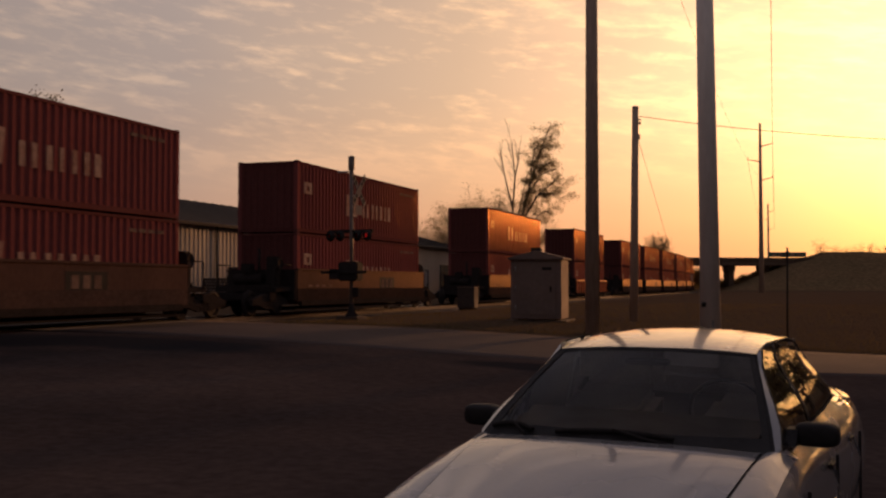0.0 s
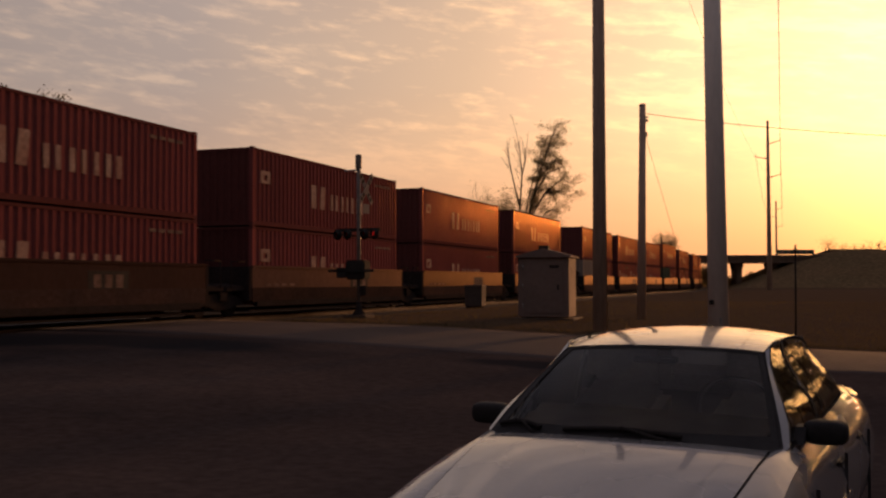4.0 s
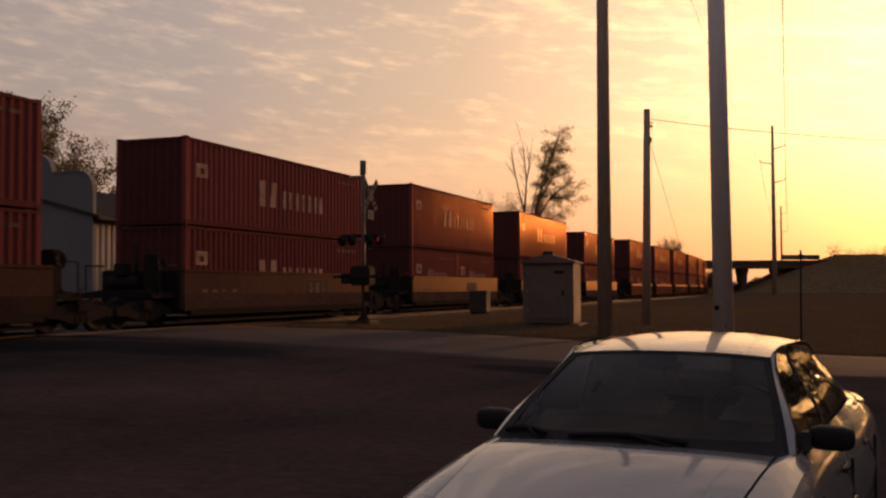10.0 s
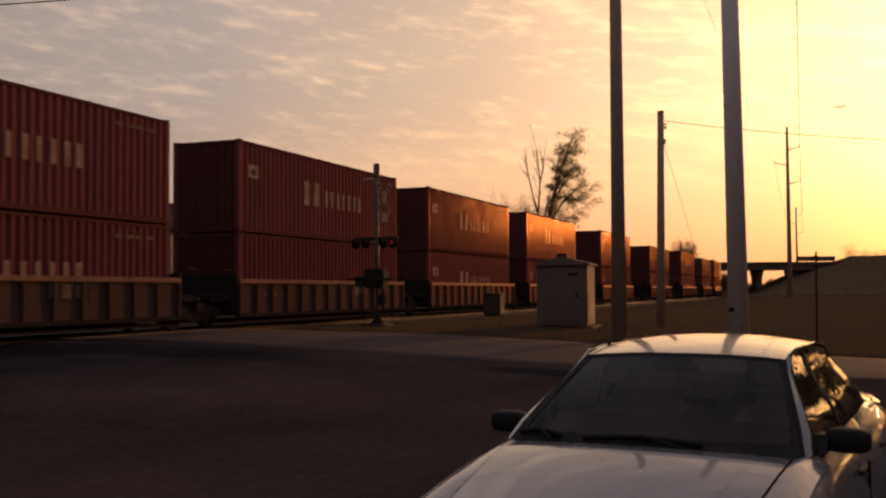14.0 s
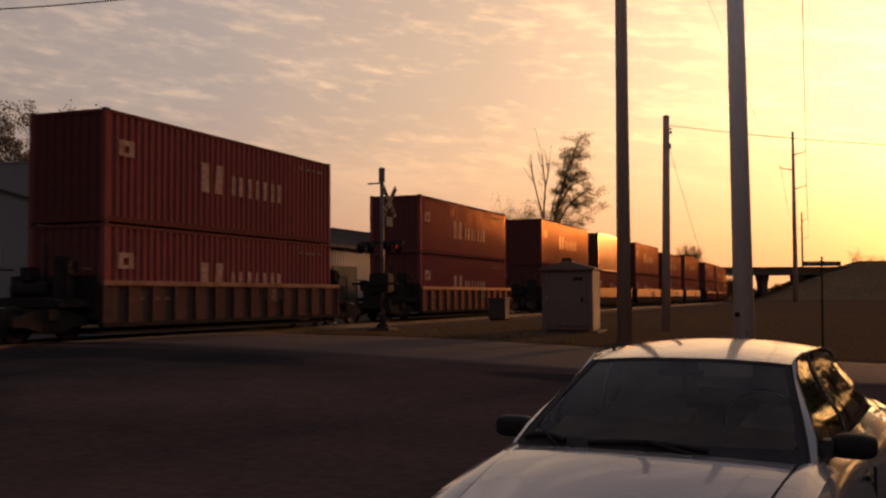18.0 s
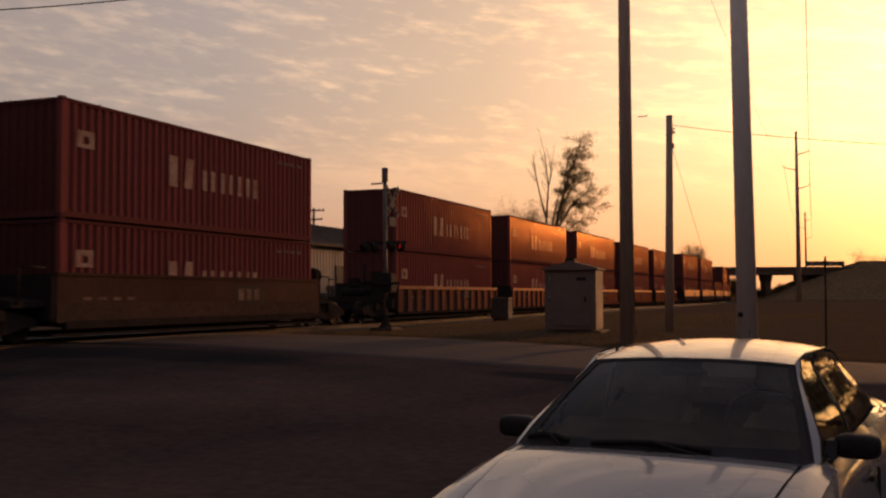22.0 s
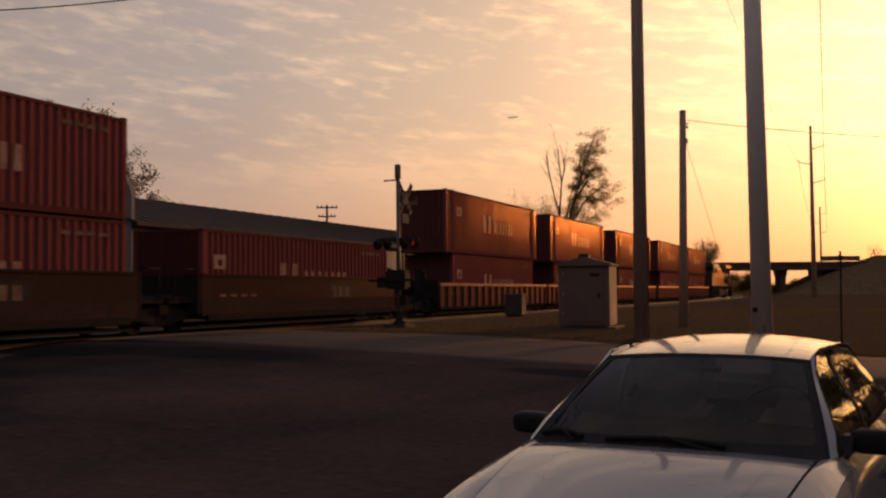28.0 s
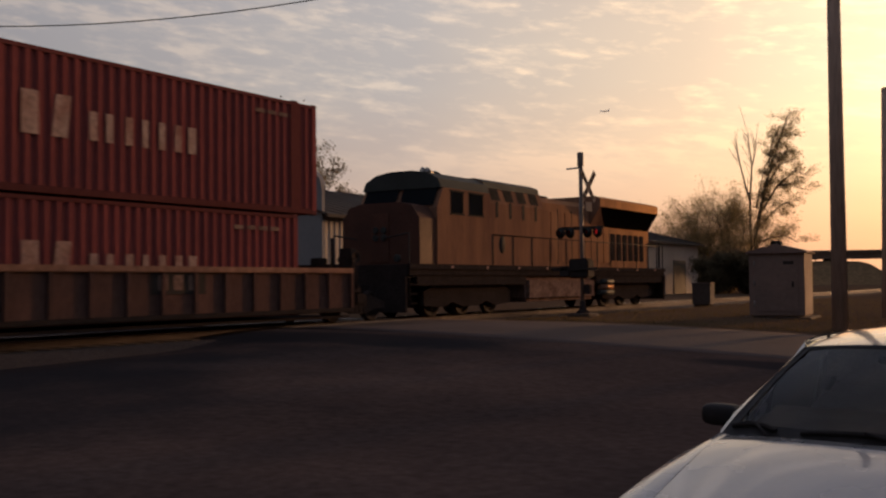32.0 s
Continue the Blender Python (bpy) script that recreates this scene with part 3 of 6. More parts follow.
def container(length, height, paint, end_paint, marks, label):
    """One steel box; its base lies at z = 0 and its long axis along y."""
    key = (length, height, paint.name, marks)
    if key in CONTAINERS:
        return copy_thing(CONTAINERS[key], Matrix())
    box_ob = thing("shipping_container", label, "container", group="containers on the train")
    CONTAINERS[key] = box_ob
    h, l, w = height, length / 2, 1.219
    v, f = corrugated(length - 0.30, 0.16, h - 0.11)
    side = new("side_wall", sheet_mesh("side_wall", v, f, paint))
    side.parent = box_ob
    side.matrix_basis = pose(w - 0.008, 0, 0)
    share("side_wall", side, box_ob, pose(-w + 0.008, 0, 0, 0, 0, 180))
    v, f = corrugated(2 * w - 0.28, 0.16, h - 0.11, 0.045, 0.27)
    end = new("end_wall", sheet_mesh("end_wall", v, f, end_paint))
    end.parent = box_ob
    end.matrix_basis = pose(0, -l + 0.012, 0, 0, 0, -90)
    post = None
    for sx in (-1, 1):
        for sy in (-1, 1):
            at = pose(sx * (w - 0.075), sy * (l - 0.08), 0)
            if post is None:
                post = part("corner_post", box(bmesh.new(), -0.075, 0.075, -0.08, 0.08, 0.11, h - 0.11), paint, box_ob, at=at)
            else:
                share("corner_post", post, box_ob, at)
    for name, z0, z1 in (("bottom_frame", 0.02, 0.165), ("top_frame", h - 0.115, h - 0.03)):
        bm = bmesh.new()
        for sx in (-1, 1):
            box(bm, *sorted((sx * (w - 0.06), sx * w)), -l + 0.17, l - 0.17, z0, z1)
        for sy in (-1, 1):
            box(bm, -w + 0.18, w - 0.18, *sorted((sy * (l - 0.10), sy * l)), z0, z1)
        part(name, bm, end_paint, box_ob, "steel rails in the end wall's paint")
    bm = bmesh.new()
    n = int(length / 0.55)
    for i in range(n):
        y0 = -l + 0.2 + i * (length - 0.4) / n
        box(bm, -w + 0.08, w - 0.08, y0 + 0.03, y0 + (length - 0.4) / n - 0.03, h - 0.06, h - 0.035)
    box(bm, -w + 0.06, w - 0.06, -l + 0.1, l - 0.1, h - 0.075, h - 0.055)
    part("roof_sheet", bm, paint, box_ob)
    part("floor_deck", box(bmesh.new(), -w + 0.06, w - 0.06, -l + 0.1, l - 0.1, 0.06, 0.15), SOOT, box_ob)
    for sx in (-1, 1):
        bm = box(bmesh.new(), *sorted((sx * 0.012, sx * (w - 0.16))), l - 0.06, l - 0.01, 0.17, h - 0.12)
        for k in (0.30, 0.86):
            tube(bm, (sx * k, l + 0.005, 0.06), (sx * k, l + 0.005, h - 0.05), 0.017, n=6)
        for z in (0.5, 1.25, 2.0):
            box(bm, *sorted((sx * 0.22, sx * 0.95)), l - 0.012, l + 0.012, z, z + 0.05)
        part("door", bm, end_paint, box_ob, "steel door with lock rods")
    cast = None
    for sx in (-1, 1):
        for sy in (-1, 1):
            for z in (0.0, h - 0.118):
                at = pose(sx * (w - 0.080), sy * (l - 0.087), z)
                if cast is None:
                    cast = part("corner_casting", box(bmesh.new(), -0.083, 0.083, -0.091, 0.091, 0.0, 0.118, 0.012), CASTING, box_ob, at=at)
                else:
                    share("corner_casting", cast, box_ob, at)
    if length > 13:
        # lifting frames where a shorter box would end
        rib = tab = None
        for sx in (-1, 1):
            for sy in (-1, 1):
                at = pose(sx * (w - 0.035), sy * 6.03, 0)
                if rib is None:
                    rib = part("lifting_post", box(bmesh.new(), -0.04, 0.040, -0.19, 0.19, 0.10, h - 0.09), end_paint, box_ob, "flat steel post over the lifting point", at=at)
                    tab = part("lifting_casting", box(bmesh.new(), -0.10, 0.042, -0.10, 0.10, h - 0.09, h + 0.012, 0.012), CASTING, box_ob, at=at)
                else:
                    share("lifting_post", rib, box_ob, at)
                    share("lifting_casting", tab, box_ob, at)
    if marks != "none":
        add_marks(box_ob, length, h, w)
    return box_ob


def add_marks(box_ob, length, h, w):
    """Plain worn white blocks where the line's name and emblem stand."""
    x0, x1 = w - 0.004, w + 0.004
    l = length / 2

    def block(name, y0, y1, z0, z1, lean=0.0, paint=MARK):
        bm = bmesh.new()
        prism(bm, [(y0, z0), (y1, z0), (y1 + lean, z1), (y0 + lean, z1)], "x", x0, x1)
        part(name, bm, paint, box_ob)

    k = 0.56 if length < 8 else 1.0
    off = -l + (2.0 if length < 8 else 4.12 + 0.75 * (length > 13))
    top = h - (0.90 if length > 8 else 0.95)
    # a tall pair of bars, then four lower groups of bars
    z0 = top - 0.85 * k
    block("lettering_block", off + 0.04 * k, off + 0.42 * k, z0, top)
    block("lettering_block", off + 0.72 * k, off + 1.08 * k, z0, top, 0.10 * k)
    for a, b in ((1.62, 1.82), (2.04, 2.22), (2.54, 2.74), (3.0, 3.16), (3.46, 3.64), (3.92, 4.12), (4.32, 4.56)):
        block("lettering_block", off + a * k, off + b * k, z0 + 0.02 * k, z0 + 0.62 * k)
    # small code at the far end, under the top rail
    for n in range(4):
        block("code_bar", l - 2.30 + 0.42 * n, l - 1.98 + 0.42 * n, h - 0.46, h - 0.36, paint=STENCIL)
    if length > 13:
        block("code_bar", -l + 0.30, -l + 0.50, h - 1.02, h - 0.52, paint=STENCIL)
        bm = box(bmesh.new(), -0.62, -0.30, -l - 0.004, -l + 0.004, h - 0.72, h - 0.52)
        part("code_bar", box(bm, -0.30, -0.18, -l - 0.004, -l + 0.004, h - 0.72, h - 0.30), STENCIL, box_ob)
    # emblem: a hollow square
    ex, ez = -l + (1.28 if length > 13 else 0.52), h - 1.16
    block("emblem_bar", ex, ex + 0.20, ez, ez + 0.42)
    block("emblem_bar", ex + 0.42, ex + 0.62, ez, ez + 0.42)
    block("emblem_bar", ex + 0.20, ex + 0.42, ez + 0.28, ez + 0.42)
    block("emblem_bar", ex + 0.20, ex + 0.42, ez, ez + 0.10)


# ---- well cars ----
WELLS = {}


def bogie(parent, y):
    bg = bmesh.new()
    for sx in (-1, 1):
        prism(bg, [(-1.22, 0.36), (-1.22, 0.56), (-0.45, 0.74), (0.45, 0.74), (1.22, 0.56), (1.22, 0.36), (0.85, 0.36), (0.30, 0.22), (-0.30, 0.22), (-0.85, 0.36)],
              "x", sx * 1.00 - 0.06, sx * 1.00 + 0.06)
        for k in range(3):
            tube(bg, (sx * 1.0, -0.2 + 0.2 * k, 0.24), (sx * 1.0, -0.2 + 0.2 * k, 0.60), 0.075, n=8)
    box(bg, -1.15, 1.15, -0.22, 0.22, 0.50, 0.78, 0.03)
    ob = part("bogie", bg, SOOT, parent, at=pose(0, y, 0))
    w = None
    for sy in (-0.89, 0.89):
        for sx in (-1, 1):
            at = pose(sx * 0.76, sy, 0.42, 0, 0, 0 if sx > 0 else 180)
            if w is None:
                bw = lathe(bmesh.new(), [(0.06, -0.1), (0.44, -0.075), (0.455, -0.05), (0.42, -0.04), (0.42, 0.05), (0.36, 0.055), (0.33, 0.02), (0.14, 0.02), (0.12, 0.07), (0.05, 0.09)], 20, axis="x")
                w = part("wheel", bw, WHEEL, ob, at=at)
            else:
                share("wheel", w, ob, at)


def well_car(length, ribbed, first, last, tail):
    key = (length, ribbed, first, last, tail)
    if key in WELLS:
        return copy_thing(WELLS[key], Matrix())
    paint = UMBER if ribbed else TAN
    car = thing("well_car", "ribbed umber container well car with a light top chord" if ribbed else "tan smooth-sided container well car, dark below",
                "railway car", group="well cars of the train")
    WELLS[key] = car
    over = 1.30 if length > 13 else 0.28
    deck = 0.62 if length > 13 else 1.22
    l = length / 2 + over
    for sx in (-1, 1):
        bm = bmesh.new()
        if ribbed:
            box(bm, *sorted((sx * 1.31, sx * 1.36)), -l, l, 0.36, 1.38)
            part("side_sill", bm, paint, car)
            part("top_chord", box(bmesh.new(), *sorted((sx * 1.29, sx * 1.45)), -l, l, 1.34, 1.48, 0.02), CHORD, car, "paler top chord")
            part("bottom_chord", box(bmesh.new(), *sorted((sx * 1.27, sx * 1.44)), -l, l, 0.30, 0.42, 0.02), SOOT, car)
            rib = None
            n = int(round(2 * l / 0.98))
            for i in range(n + 1):
                at = pose(sx * 1.395, -l + 0.06 + i * (2 * l - 0.12) / n, 0)
                if rib is None:
                    rib = part("rib", box(bmesh.new(), -0.04, 0.04, -0.05, 0.05, 0.415, 1.345), paint, car, at=at)
                else:
                    share("rib", rib, car, at)
        else:
            box(bm, *sorted((sx * 1.30, sx * 1.37)), -l, l, 0.50, 1.60, 0.02)
            box(bm, *sorted((sx * 1.29, sx * 1.41)), -l, l, 1.56, 1.64, 0.015)
            part("side_sill", bm, paint, car)
            part("lower_sill", box(bmesh.new(), *sorted((sx * 1.34, sx * 1.378)), -l + 0.02, l - 0.02, 0.46, 0.92), SILL_DARK, car, "dark lower band")
            part("bottom_chord", box(bmesh.new(), *sorted((sx * 1.26, sx * 1.40)), -l + 0.3, l - 0.3, 0.30, 0.50, 0.02), SOOT, car)
        if sx > 0:
            # maker's plate with plain bars
            y0 = 1.1
            part("reporting_plate", box(bmesh.new(), 1.368, 1.376, y0, y0 + 1.6, 0.86, 1.38), BLACK, car, "dark plate with pale bars")
            for k in range(3):
                part("plate_bar", box(bmesh.new(), 1.374, 1.382, y0 + 0.2 + 0.44 * k, y0 + 0.48 + 0.44 * k, 0.95, 1.29), STENCIL, car)
            for k in range(4):
                part("stencil_bar", box(bmesh.new(), 1.366, 1.374, -l + 0.9 + 0.55 * k, -l + 1.2 + 0.55 * k, 0.98, 1.06), STENCIL, car)
    part("well_floor", box(bmesh.new(), -1.28, 1.28, -l, l, 0.14, 0.20), SOOT, car)
    for sy in (-1, 1):
        bm = box(bmesh.new(), -1.36, 1.36, *sorted((sy * l, sy * (l + 0.16))), 0.5, 1.6, 0.02)
        part("bulkhead", bm, SOOT, car)
        bm = prism(bmesh.new(), [(-1.2, 0.82), (1.2, 0.82), (1.2, 0.96), (0.5, 1.06), (-0.5, 1.06), (-1.2, 0.96)], "y", *sorted((sy * (l + 0.16), sy * (l + deck))))
        part("end_platform", bm, SOOT, car)
        for sx in (-1, 1):
            bm = tube(bmesh.new(), (sx * 1.22, sy * (l + deck - 0.2), 0.9), (sx * 1.22, sy * (l + deck - 0.2), 1.75), 0.022, n=6)
            tube(bm, (sx * 1.22, sy * (l + 0.2), 1.75), (sx * 1.22, sy * (l + deck - 0.2), 1.75), 0.022, n=6)
            part("grab_rail", bm, SOOT, car)
    for sy, wanted in ((-1, first), (1, tail)):
        if not wanted:
            continue
        # brake stand, wheel and boxes crowded on the end platform
        yc = sy * (l + 0.62)
        stand = part("brake_stand", box(bmesh.new(), 0.55, 0.95, yc - 0.16, yc + 0.16, 1.0, 2.05, 0.03), SOOT, car, "sooty brake stand")
        part("brake_wheel", lathe(bmesh.new(), [(0.19, 0.0), (0.22, 0.02), (0.22, 0.05), (0.19, 0.07), (0.16, 0.05), (0.05, 0.05), (0.05, 0.0), (0.16, 0.02)], 20, axis="x"), SOOT, stand, at=pose(0.98, yc, 1.78))
        part("air_tank", tube(bmesh.new(), (-0.75, yc, 1.25), (0.35, yc, 1.25), 0.20, n=14), SOOT, car)
        part("valve_box", box(bmesh.new(), -0.45, -0.05, yc - 0.2, yc + 0.12, 1.45, 1.80, 0.03), SOOT, car)
        part("exhaust_pipe", tube(bmesh.new(), (0.2, yc, 1.3), (0.2, yc, 2.35), 0.05, n=8), SOOT, car)
        hose, last_ring = bmesh.new(), None
        for k in range(9):
            u = k / 8
            c = Vector((1.05, yc + sy * 0.75 * u, 1.1 - 0.5 * math.sin(math.pi * u)))
            ring = [hose.verts.new(c + Vector((0.03 * math.cos(q * 1.0472), 0.0, 0.03 * math.sin(q * 1.0472)))) for q in range(6)]
            if last_ring:
                for q in range(6):
                    hose.faces.new((last_ring[q], last_ring[(q + 1) % 6], ring[(q + 1) % 6], ring[q])).smooth = True
            last_ring = ring
        part("brake_hose", hose, SOOT, car)
    if last:
        bogie(car, l + deck + 0.12)
    if first:
        bogie(car, -l - deck - 0.12)
    return car


# Where each stack's near end lies along the train, in metres.
# 40-foot stacks of the plain and the taller kind, 45-foot stacks, single boxes.
PLAIN = (-18.0, -2.4, 13.30, 32.86, 56.33, 79.69, 101.55, 117.0, 132.4, 147.8, 163.3, 183.17, 198.7, 214.0, 244.64, 265.55, 283.6, 337.35, 464.9,
         507.8, 574.15, 609.2, 624.7, 640.0, 655.4, 670.8, 736.35)
TALL = (229.1, 301.15, 318.95, 357.8, 373.75, 389.5, 405.35, 421.3, 442.1, 487.1, 527.5, 543.3, 558.6, 589.75, 690.25, 705.85)
LONG = (770.25, 787.05, 804.95, 822.7, 839.75)
SINGLE = (721.2, 751.8)
RIBBED = ((70, 95), (350, 520), (600, 685), (765, 850))
MOVERS = []


def build_train():
    units = sorted([(s, "plain") for s in PLAIN] + [(s, "tall") for s in TALL] + [(s, "long") for s in LONG] + [(s, "single") for s in SINGLE])
    ends = []
    for s, kind in units:
        ends.append((s, s + (13.716 if kind == "long" else 12.192)))
    for i, ((s, kind), (a, b)) in enumerate(zip(units, ends)):
        length = b - a
        gap_before = a - ends[i - 1][1] if i else 9.0
        gap_after = ends[i + 1][0] - b if i + 1 < len(ends) else 5.2
        ribbed = any(p <= s < q for p, q in RIBBED)
        car = well_car(length, ribbed, gap_before > 4.6, True, gap_after > 4.6)
        mid = (a + b) / 2
        MOVERS.append((car, mid, 0.0))
        base = 0.26 if kind == "long" else 0.35
        red = "weathered oxide-red corrugated steel container with white marking blocks"
        if s in (183.17,):
            lower = [(6.058, PALE, PALE, "none", "chalky white corrugated steel container, short"), (6.058, RED, RED_SHADED, "logo", red + ", short")]
        elif s in (229.1,):
            lower = [(6.058, GREEN, GREEN, "none", "faded green corrugated steel container, short"), (6.058, RED, RED_SHADED, "logo", red + ", short")]
        elif s in (198.7, 301.15, 337.35):
            lower = [(6.058, RED, RED_SHADED, "logo", red + ", short")] * 2
        elif s in (389.5,):
            lower = [(12.192, RED, RED_SHADED, "none", "unmarked oxide-red corrugated steel container")]
        else:
            lower = [(12.192, RED, RED_SHADED, "logo", red)]
        if kind == "long":
            lower = [(12.192, RED, RED_SHADED, "logo", red)]
        y = mid - sum(q[0] for q in lower) / 2 - 0.03 * (len(lower) - 1)
        for q in lower:
            c = container(q[0], 2.591, *q[1:])
            MOVERS.append((c, y + q[0] / 2, base))
            y += q[0] + 0.07
        if kind == "single":
            continue
        up_h = 2.591 if kind == "plain" else 2.896
        if s == 543.3:
            c = container(length, up_h, BROWN, BROWN, "none", "plain brown corrugated steel container without markings")
        else:
            c = container(length, up_h, RED, RED_SHADED, "logo", red)
        MOVERS.append((c, mid, base + 2.600))


build_train()


# ---- locomotive at the tail, cab leading ----
def build_locomotive():
    loco = thing("locomotive", "yellow and grey six-axle diesel locomotive with flared radiator wings", "locomotive")
    MOVERS.append((loco, 868.30, 0.0))
    # frame and walkway
    part("underframe", box(bmesh.new(), -1.45, 1.45, -10.9, 10.4, 1.28, 1.62, 0.03), SOOT, loco)
    part("walkway_edge", box(bmesh.new(), 1.452, 1.50, -10.9, 10.4, 1.48, 1.64), SOOT, loco, "grimy walkway edge")
    for k in range(9):
        part("marker_dot", box(bmesh.new(), 1.50, 1.508, -8.6 + 2.2 * k, -8.46 + 2.2 * k, 1.51, 1.60), MARK, loco, "small pale marker")
    for y0, y1, z0 in ((-10.4, -3.4, 0.98), (2.7, 10.2, 0.98)):
        part("side_skirt", box(bmesh.new(), 1.30, 1.40, y0, y1, z0, 1.30, 0.02), SOOT, loco, "dark equipment skirt above the bogie")
    part("fuel_tank", box(bmesh.new(), -1.40, 1.40, -3.3, 2.6, 0.36, 1.26, 0.14), STENCIL, loco, "dusty pale fuel tank")
    for k in range(3):
        part("air_reservoir", tube(bmesh.new(), (1.40, 2.9 + 0.1 * k, 0.62 + 0.22 * k), (1.40, 4.3, 0.62 + 0.22 * k), 0.10, n=10), LOCO_YELLOW if k == 1 else LOCO_GREY, loco)
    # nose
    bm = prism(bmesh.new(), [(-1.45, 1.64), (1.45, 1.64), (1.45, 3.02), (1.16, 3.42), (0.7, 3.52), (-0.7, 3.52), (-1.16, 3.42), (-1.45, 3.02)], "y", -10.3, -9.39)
    part("nose", bm, LOCO_NOSE, loco, "dark nose")
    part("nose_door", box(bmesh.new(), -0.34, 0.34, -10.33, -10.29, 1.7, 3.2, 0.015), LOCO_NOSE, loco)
    for sx in (-1, 1):
        for z in (2.45, 2.68):
            part("headlight", lathe(bmesh.new(), [(0.06, -10.30), (0.105, -10.32), (0.105, -10.36), (0.09, -10.37)], 12, (sx * 0.15, 0, z), "y"), LOCO_GREY, loco)
        part("ditch_light", lathe(bmesh.new(), [(0.07, -10.86), (0.115, -10.88), (0.115, -10.95), (0.09, -10.96)], 12, (sx * 1.05, 0, 1.80), "y"), LOCO_GREY, loco)
        part("handrail", tube(tube(bmesh.new(), (sx * 1.40, -10.8, 0.55), (sx * 1.40, -10.8, 2.55), 0.025, n=6), (sx * 0.5, -10.85, 2.4), (sx * 1.40, -10.8, 2.55), 0.025, n=6), BLACK, loco)
        for k in range(4):
            part("step", box(bmesh.new(), *sorted((sx * 1.0, sx * 1.48)), -10.85, -10.5, 0.45 + 0.28 * k, 0.48 + 0.28 * k), SOOT, loco)
            part("step", box(bmesh.new(), *sorted((sx * 1.0, sx * 1.48)), 10.0, 10.35, 0.45 + 0.28 * k, 0.48 + 0.28 * k), SOOT, loco)
    part("pilot_plate", prism(bmesh.new(), [(-1.4, 0.2), (1.4, 0.2), (1.4, 1.62), (-1.4, 1.62)], "y", -11.0, -10.91), SOOT, loco)
    part("rear_pilot", prism(bmesh.new(), [(-1.4, 0.22), (1.4, 0.22), (1.45, 1.30), (-1.45, 1.30)], "y", 10.36, 10.50), SOOT, loco, "dark plate below the rear platform")
    for sx in (-1, 1):
        part("step_well", prism(bmesh.new(), [(9.75, 0.40), (10.35, 0.30), (10.35, 1.29), (9.60, 1.29)], "x", *sorted((sx * 0.92, sx * 1.0))), SOOT, loco)
        for y in (10.08, 10.33):
            part("end_post", tube(bmesh.new(), (sx * 1.2, y, 1.6), (sx * 1.2, y, 2.9), 0.028, n=6), BLACK, loco)
    part("coupler", box(bmesh.new(), -0.15, 0.15, -11.5, -11.0, 0.75, 1.02, 0.04), SOOT, loco)
    # cab: sloped windscreen and rounded grey roof
    bm = prism(bmesh.new(), [(-9.40, 1.64), (-6.15, 1.64), (-6.15, 4.02), (-9.04, 4.02), (-9.40, 3.40)], "x", -1.50, 1.50)
    part("cab", bm, LOCO_YELLOW, loco)
    roof = [(-1.50, 4.02), (1.50, 4.02), (1.38, 4.30), (0.95, 4.52), (0.4, 4.60), (-0.4, 4.60), (-0.95, 4.52), (-1.38, 4.30)]
    part("cab_roof", prism(bmesh.new(), roof, "y", -9.16, -6.15), LOCO_GREY, loco, "rounded dark grey roof")
    for sx in (-1, 1):
        bm = bmesh.new()
        q = [bm.verts.new(p) for p in ((sx * 0.08, -9.415, 3.46), (sx * 1.36, -9.415, 3.46), (sx * 1.36, -9.07, 4.10), (sx * 0.08, -9.07, 4.14))]
        bm.faces.new(q)
        bmesh.ops.solidify(bm, geom=bm.faces[:], thickness=0.025)
        part("windscreen", bm, CAB_GLASS, loco, "dark raked windscreen pane")
        for y0, y1 in ((-8.6, -7.85), (-7.5, -6.6)):
            part("cab_window", box(bmesh.new(), *sorted((sx * 1.495, sx * 1.515)), y0, y1, 3.25, 3.92, 0.01), CAB_GLASS, loco)
            part("window_frame", box(box(bmesh.new(), *sorted((sx * 1.495, sx * 1.525)), y0 - 0.05, y1 + 0.05, 3.20, 3.245), *sorted((sx * 1.495, sx * 1.525)), y0 - 0.05, y1 + 0.05, 3.925, 3.97), BLACK, loco)
    part("horn", tube(tube(bmesh.new(), (0.3, -8.0, 4.62), (0.3, -8.4, 4.70), 0.03, 0.09, n=10), (0.45, -8.0, 4.62), (0.45, -8.35, 4.70), 0.03, 0.08, n=10), STEEL, loco)
    part("antenna_dome", lathe(bmesh.new(), [(0.22, 4.58), (0.22, 4.66), (0.15, 4.74), (0.05, 4.78)], 14, (0, -7.2, 0)), LOCO_GREY, loco)
    # equipment cabin behind the cab
    prof = [(-1.46, 1.64), (1.46, 1.64), (1.46, 3.72), (1.22, 4.44), (0.9, 4.56), (-0.9, 4.56), (-1.22, 4.44), (-1.46, 3.72)]
    part("equipment_cabin", prism(bmesh.new(), prof, "y", -6.14, -2.1), LOCO_YELLOW, loco)
    part("cabin_roof", prism(bmesh.new(), [(1.30, 4.24), (1.225, 4.455), (0.9, 4.58), (-0.9, 4.58), (-1.225, 4.455), (-1.30, 4.24)], "y", -6.13, -2.12), LOCO_GREY, loco)
    for k in range(4):
        y = -5.9 + k * 0.95
        bm = bmesh.new()
        q = [bm.verts.new(p) for p in ((1.435, y, 3.82), (1.435, y + 0.62, 3.82), (1.285, y + 0.62, 4.28), (1.285, y, 4.28))]
        bm.faces.new(q)
        bmesh.ops.solidify(bm, geom=bm.faces[:], thickness=0.03)
        part("intake_grille", bm, BLACK, loco, "dark intake grille")
        part("grille_leg", box(bmesh.new(), 1.455, 1.475, y + 0.24, y + 0.38, 3.25, 3.78), BLACK, loco)
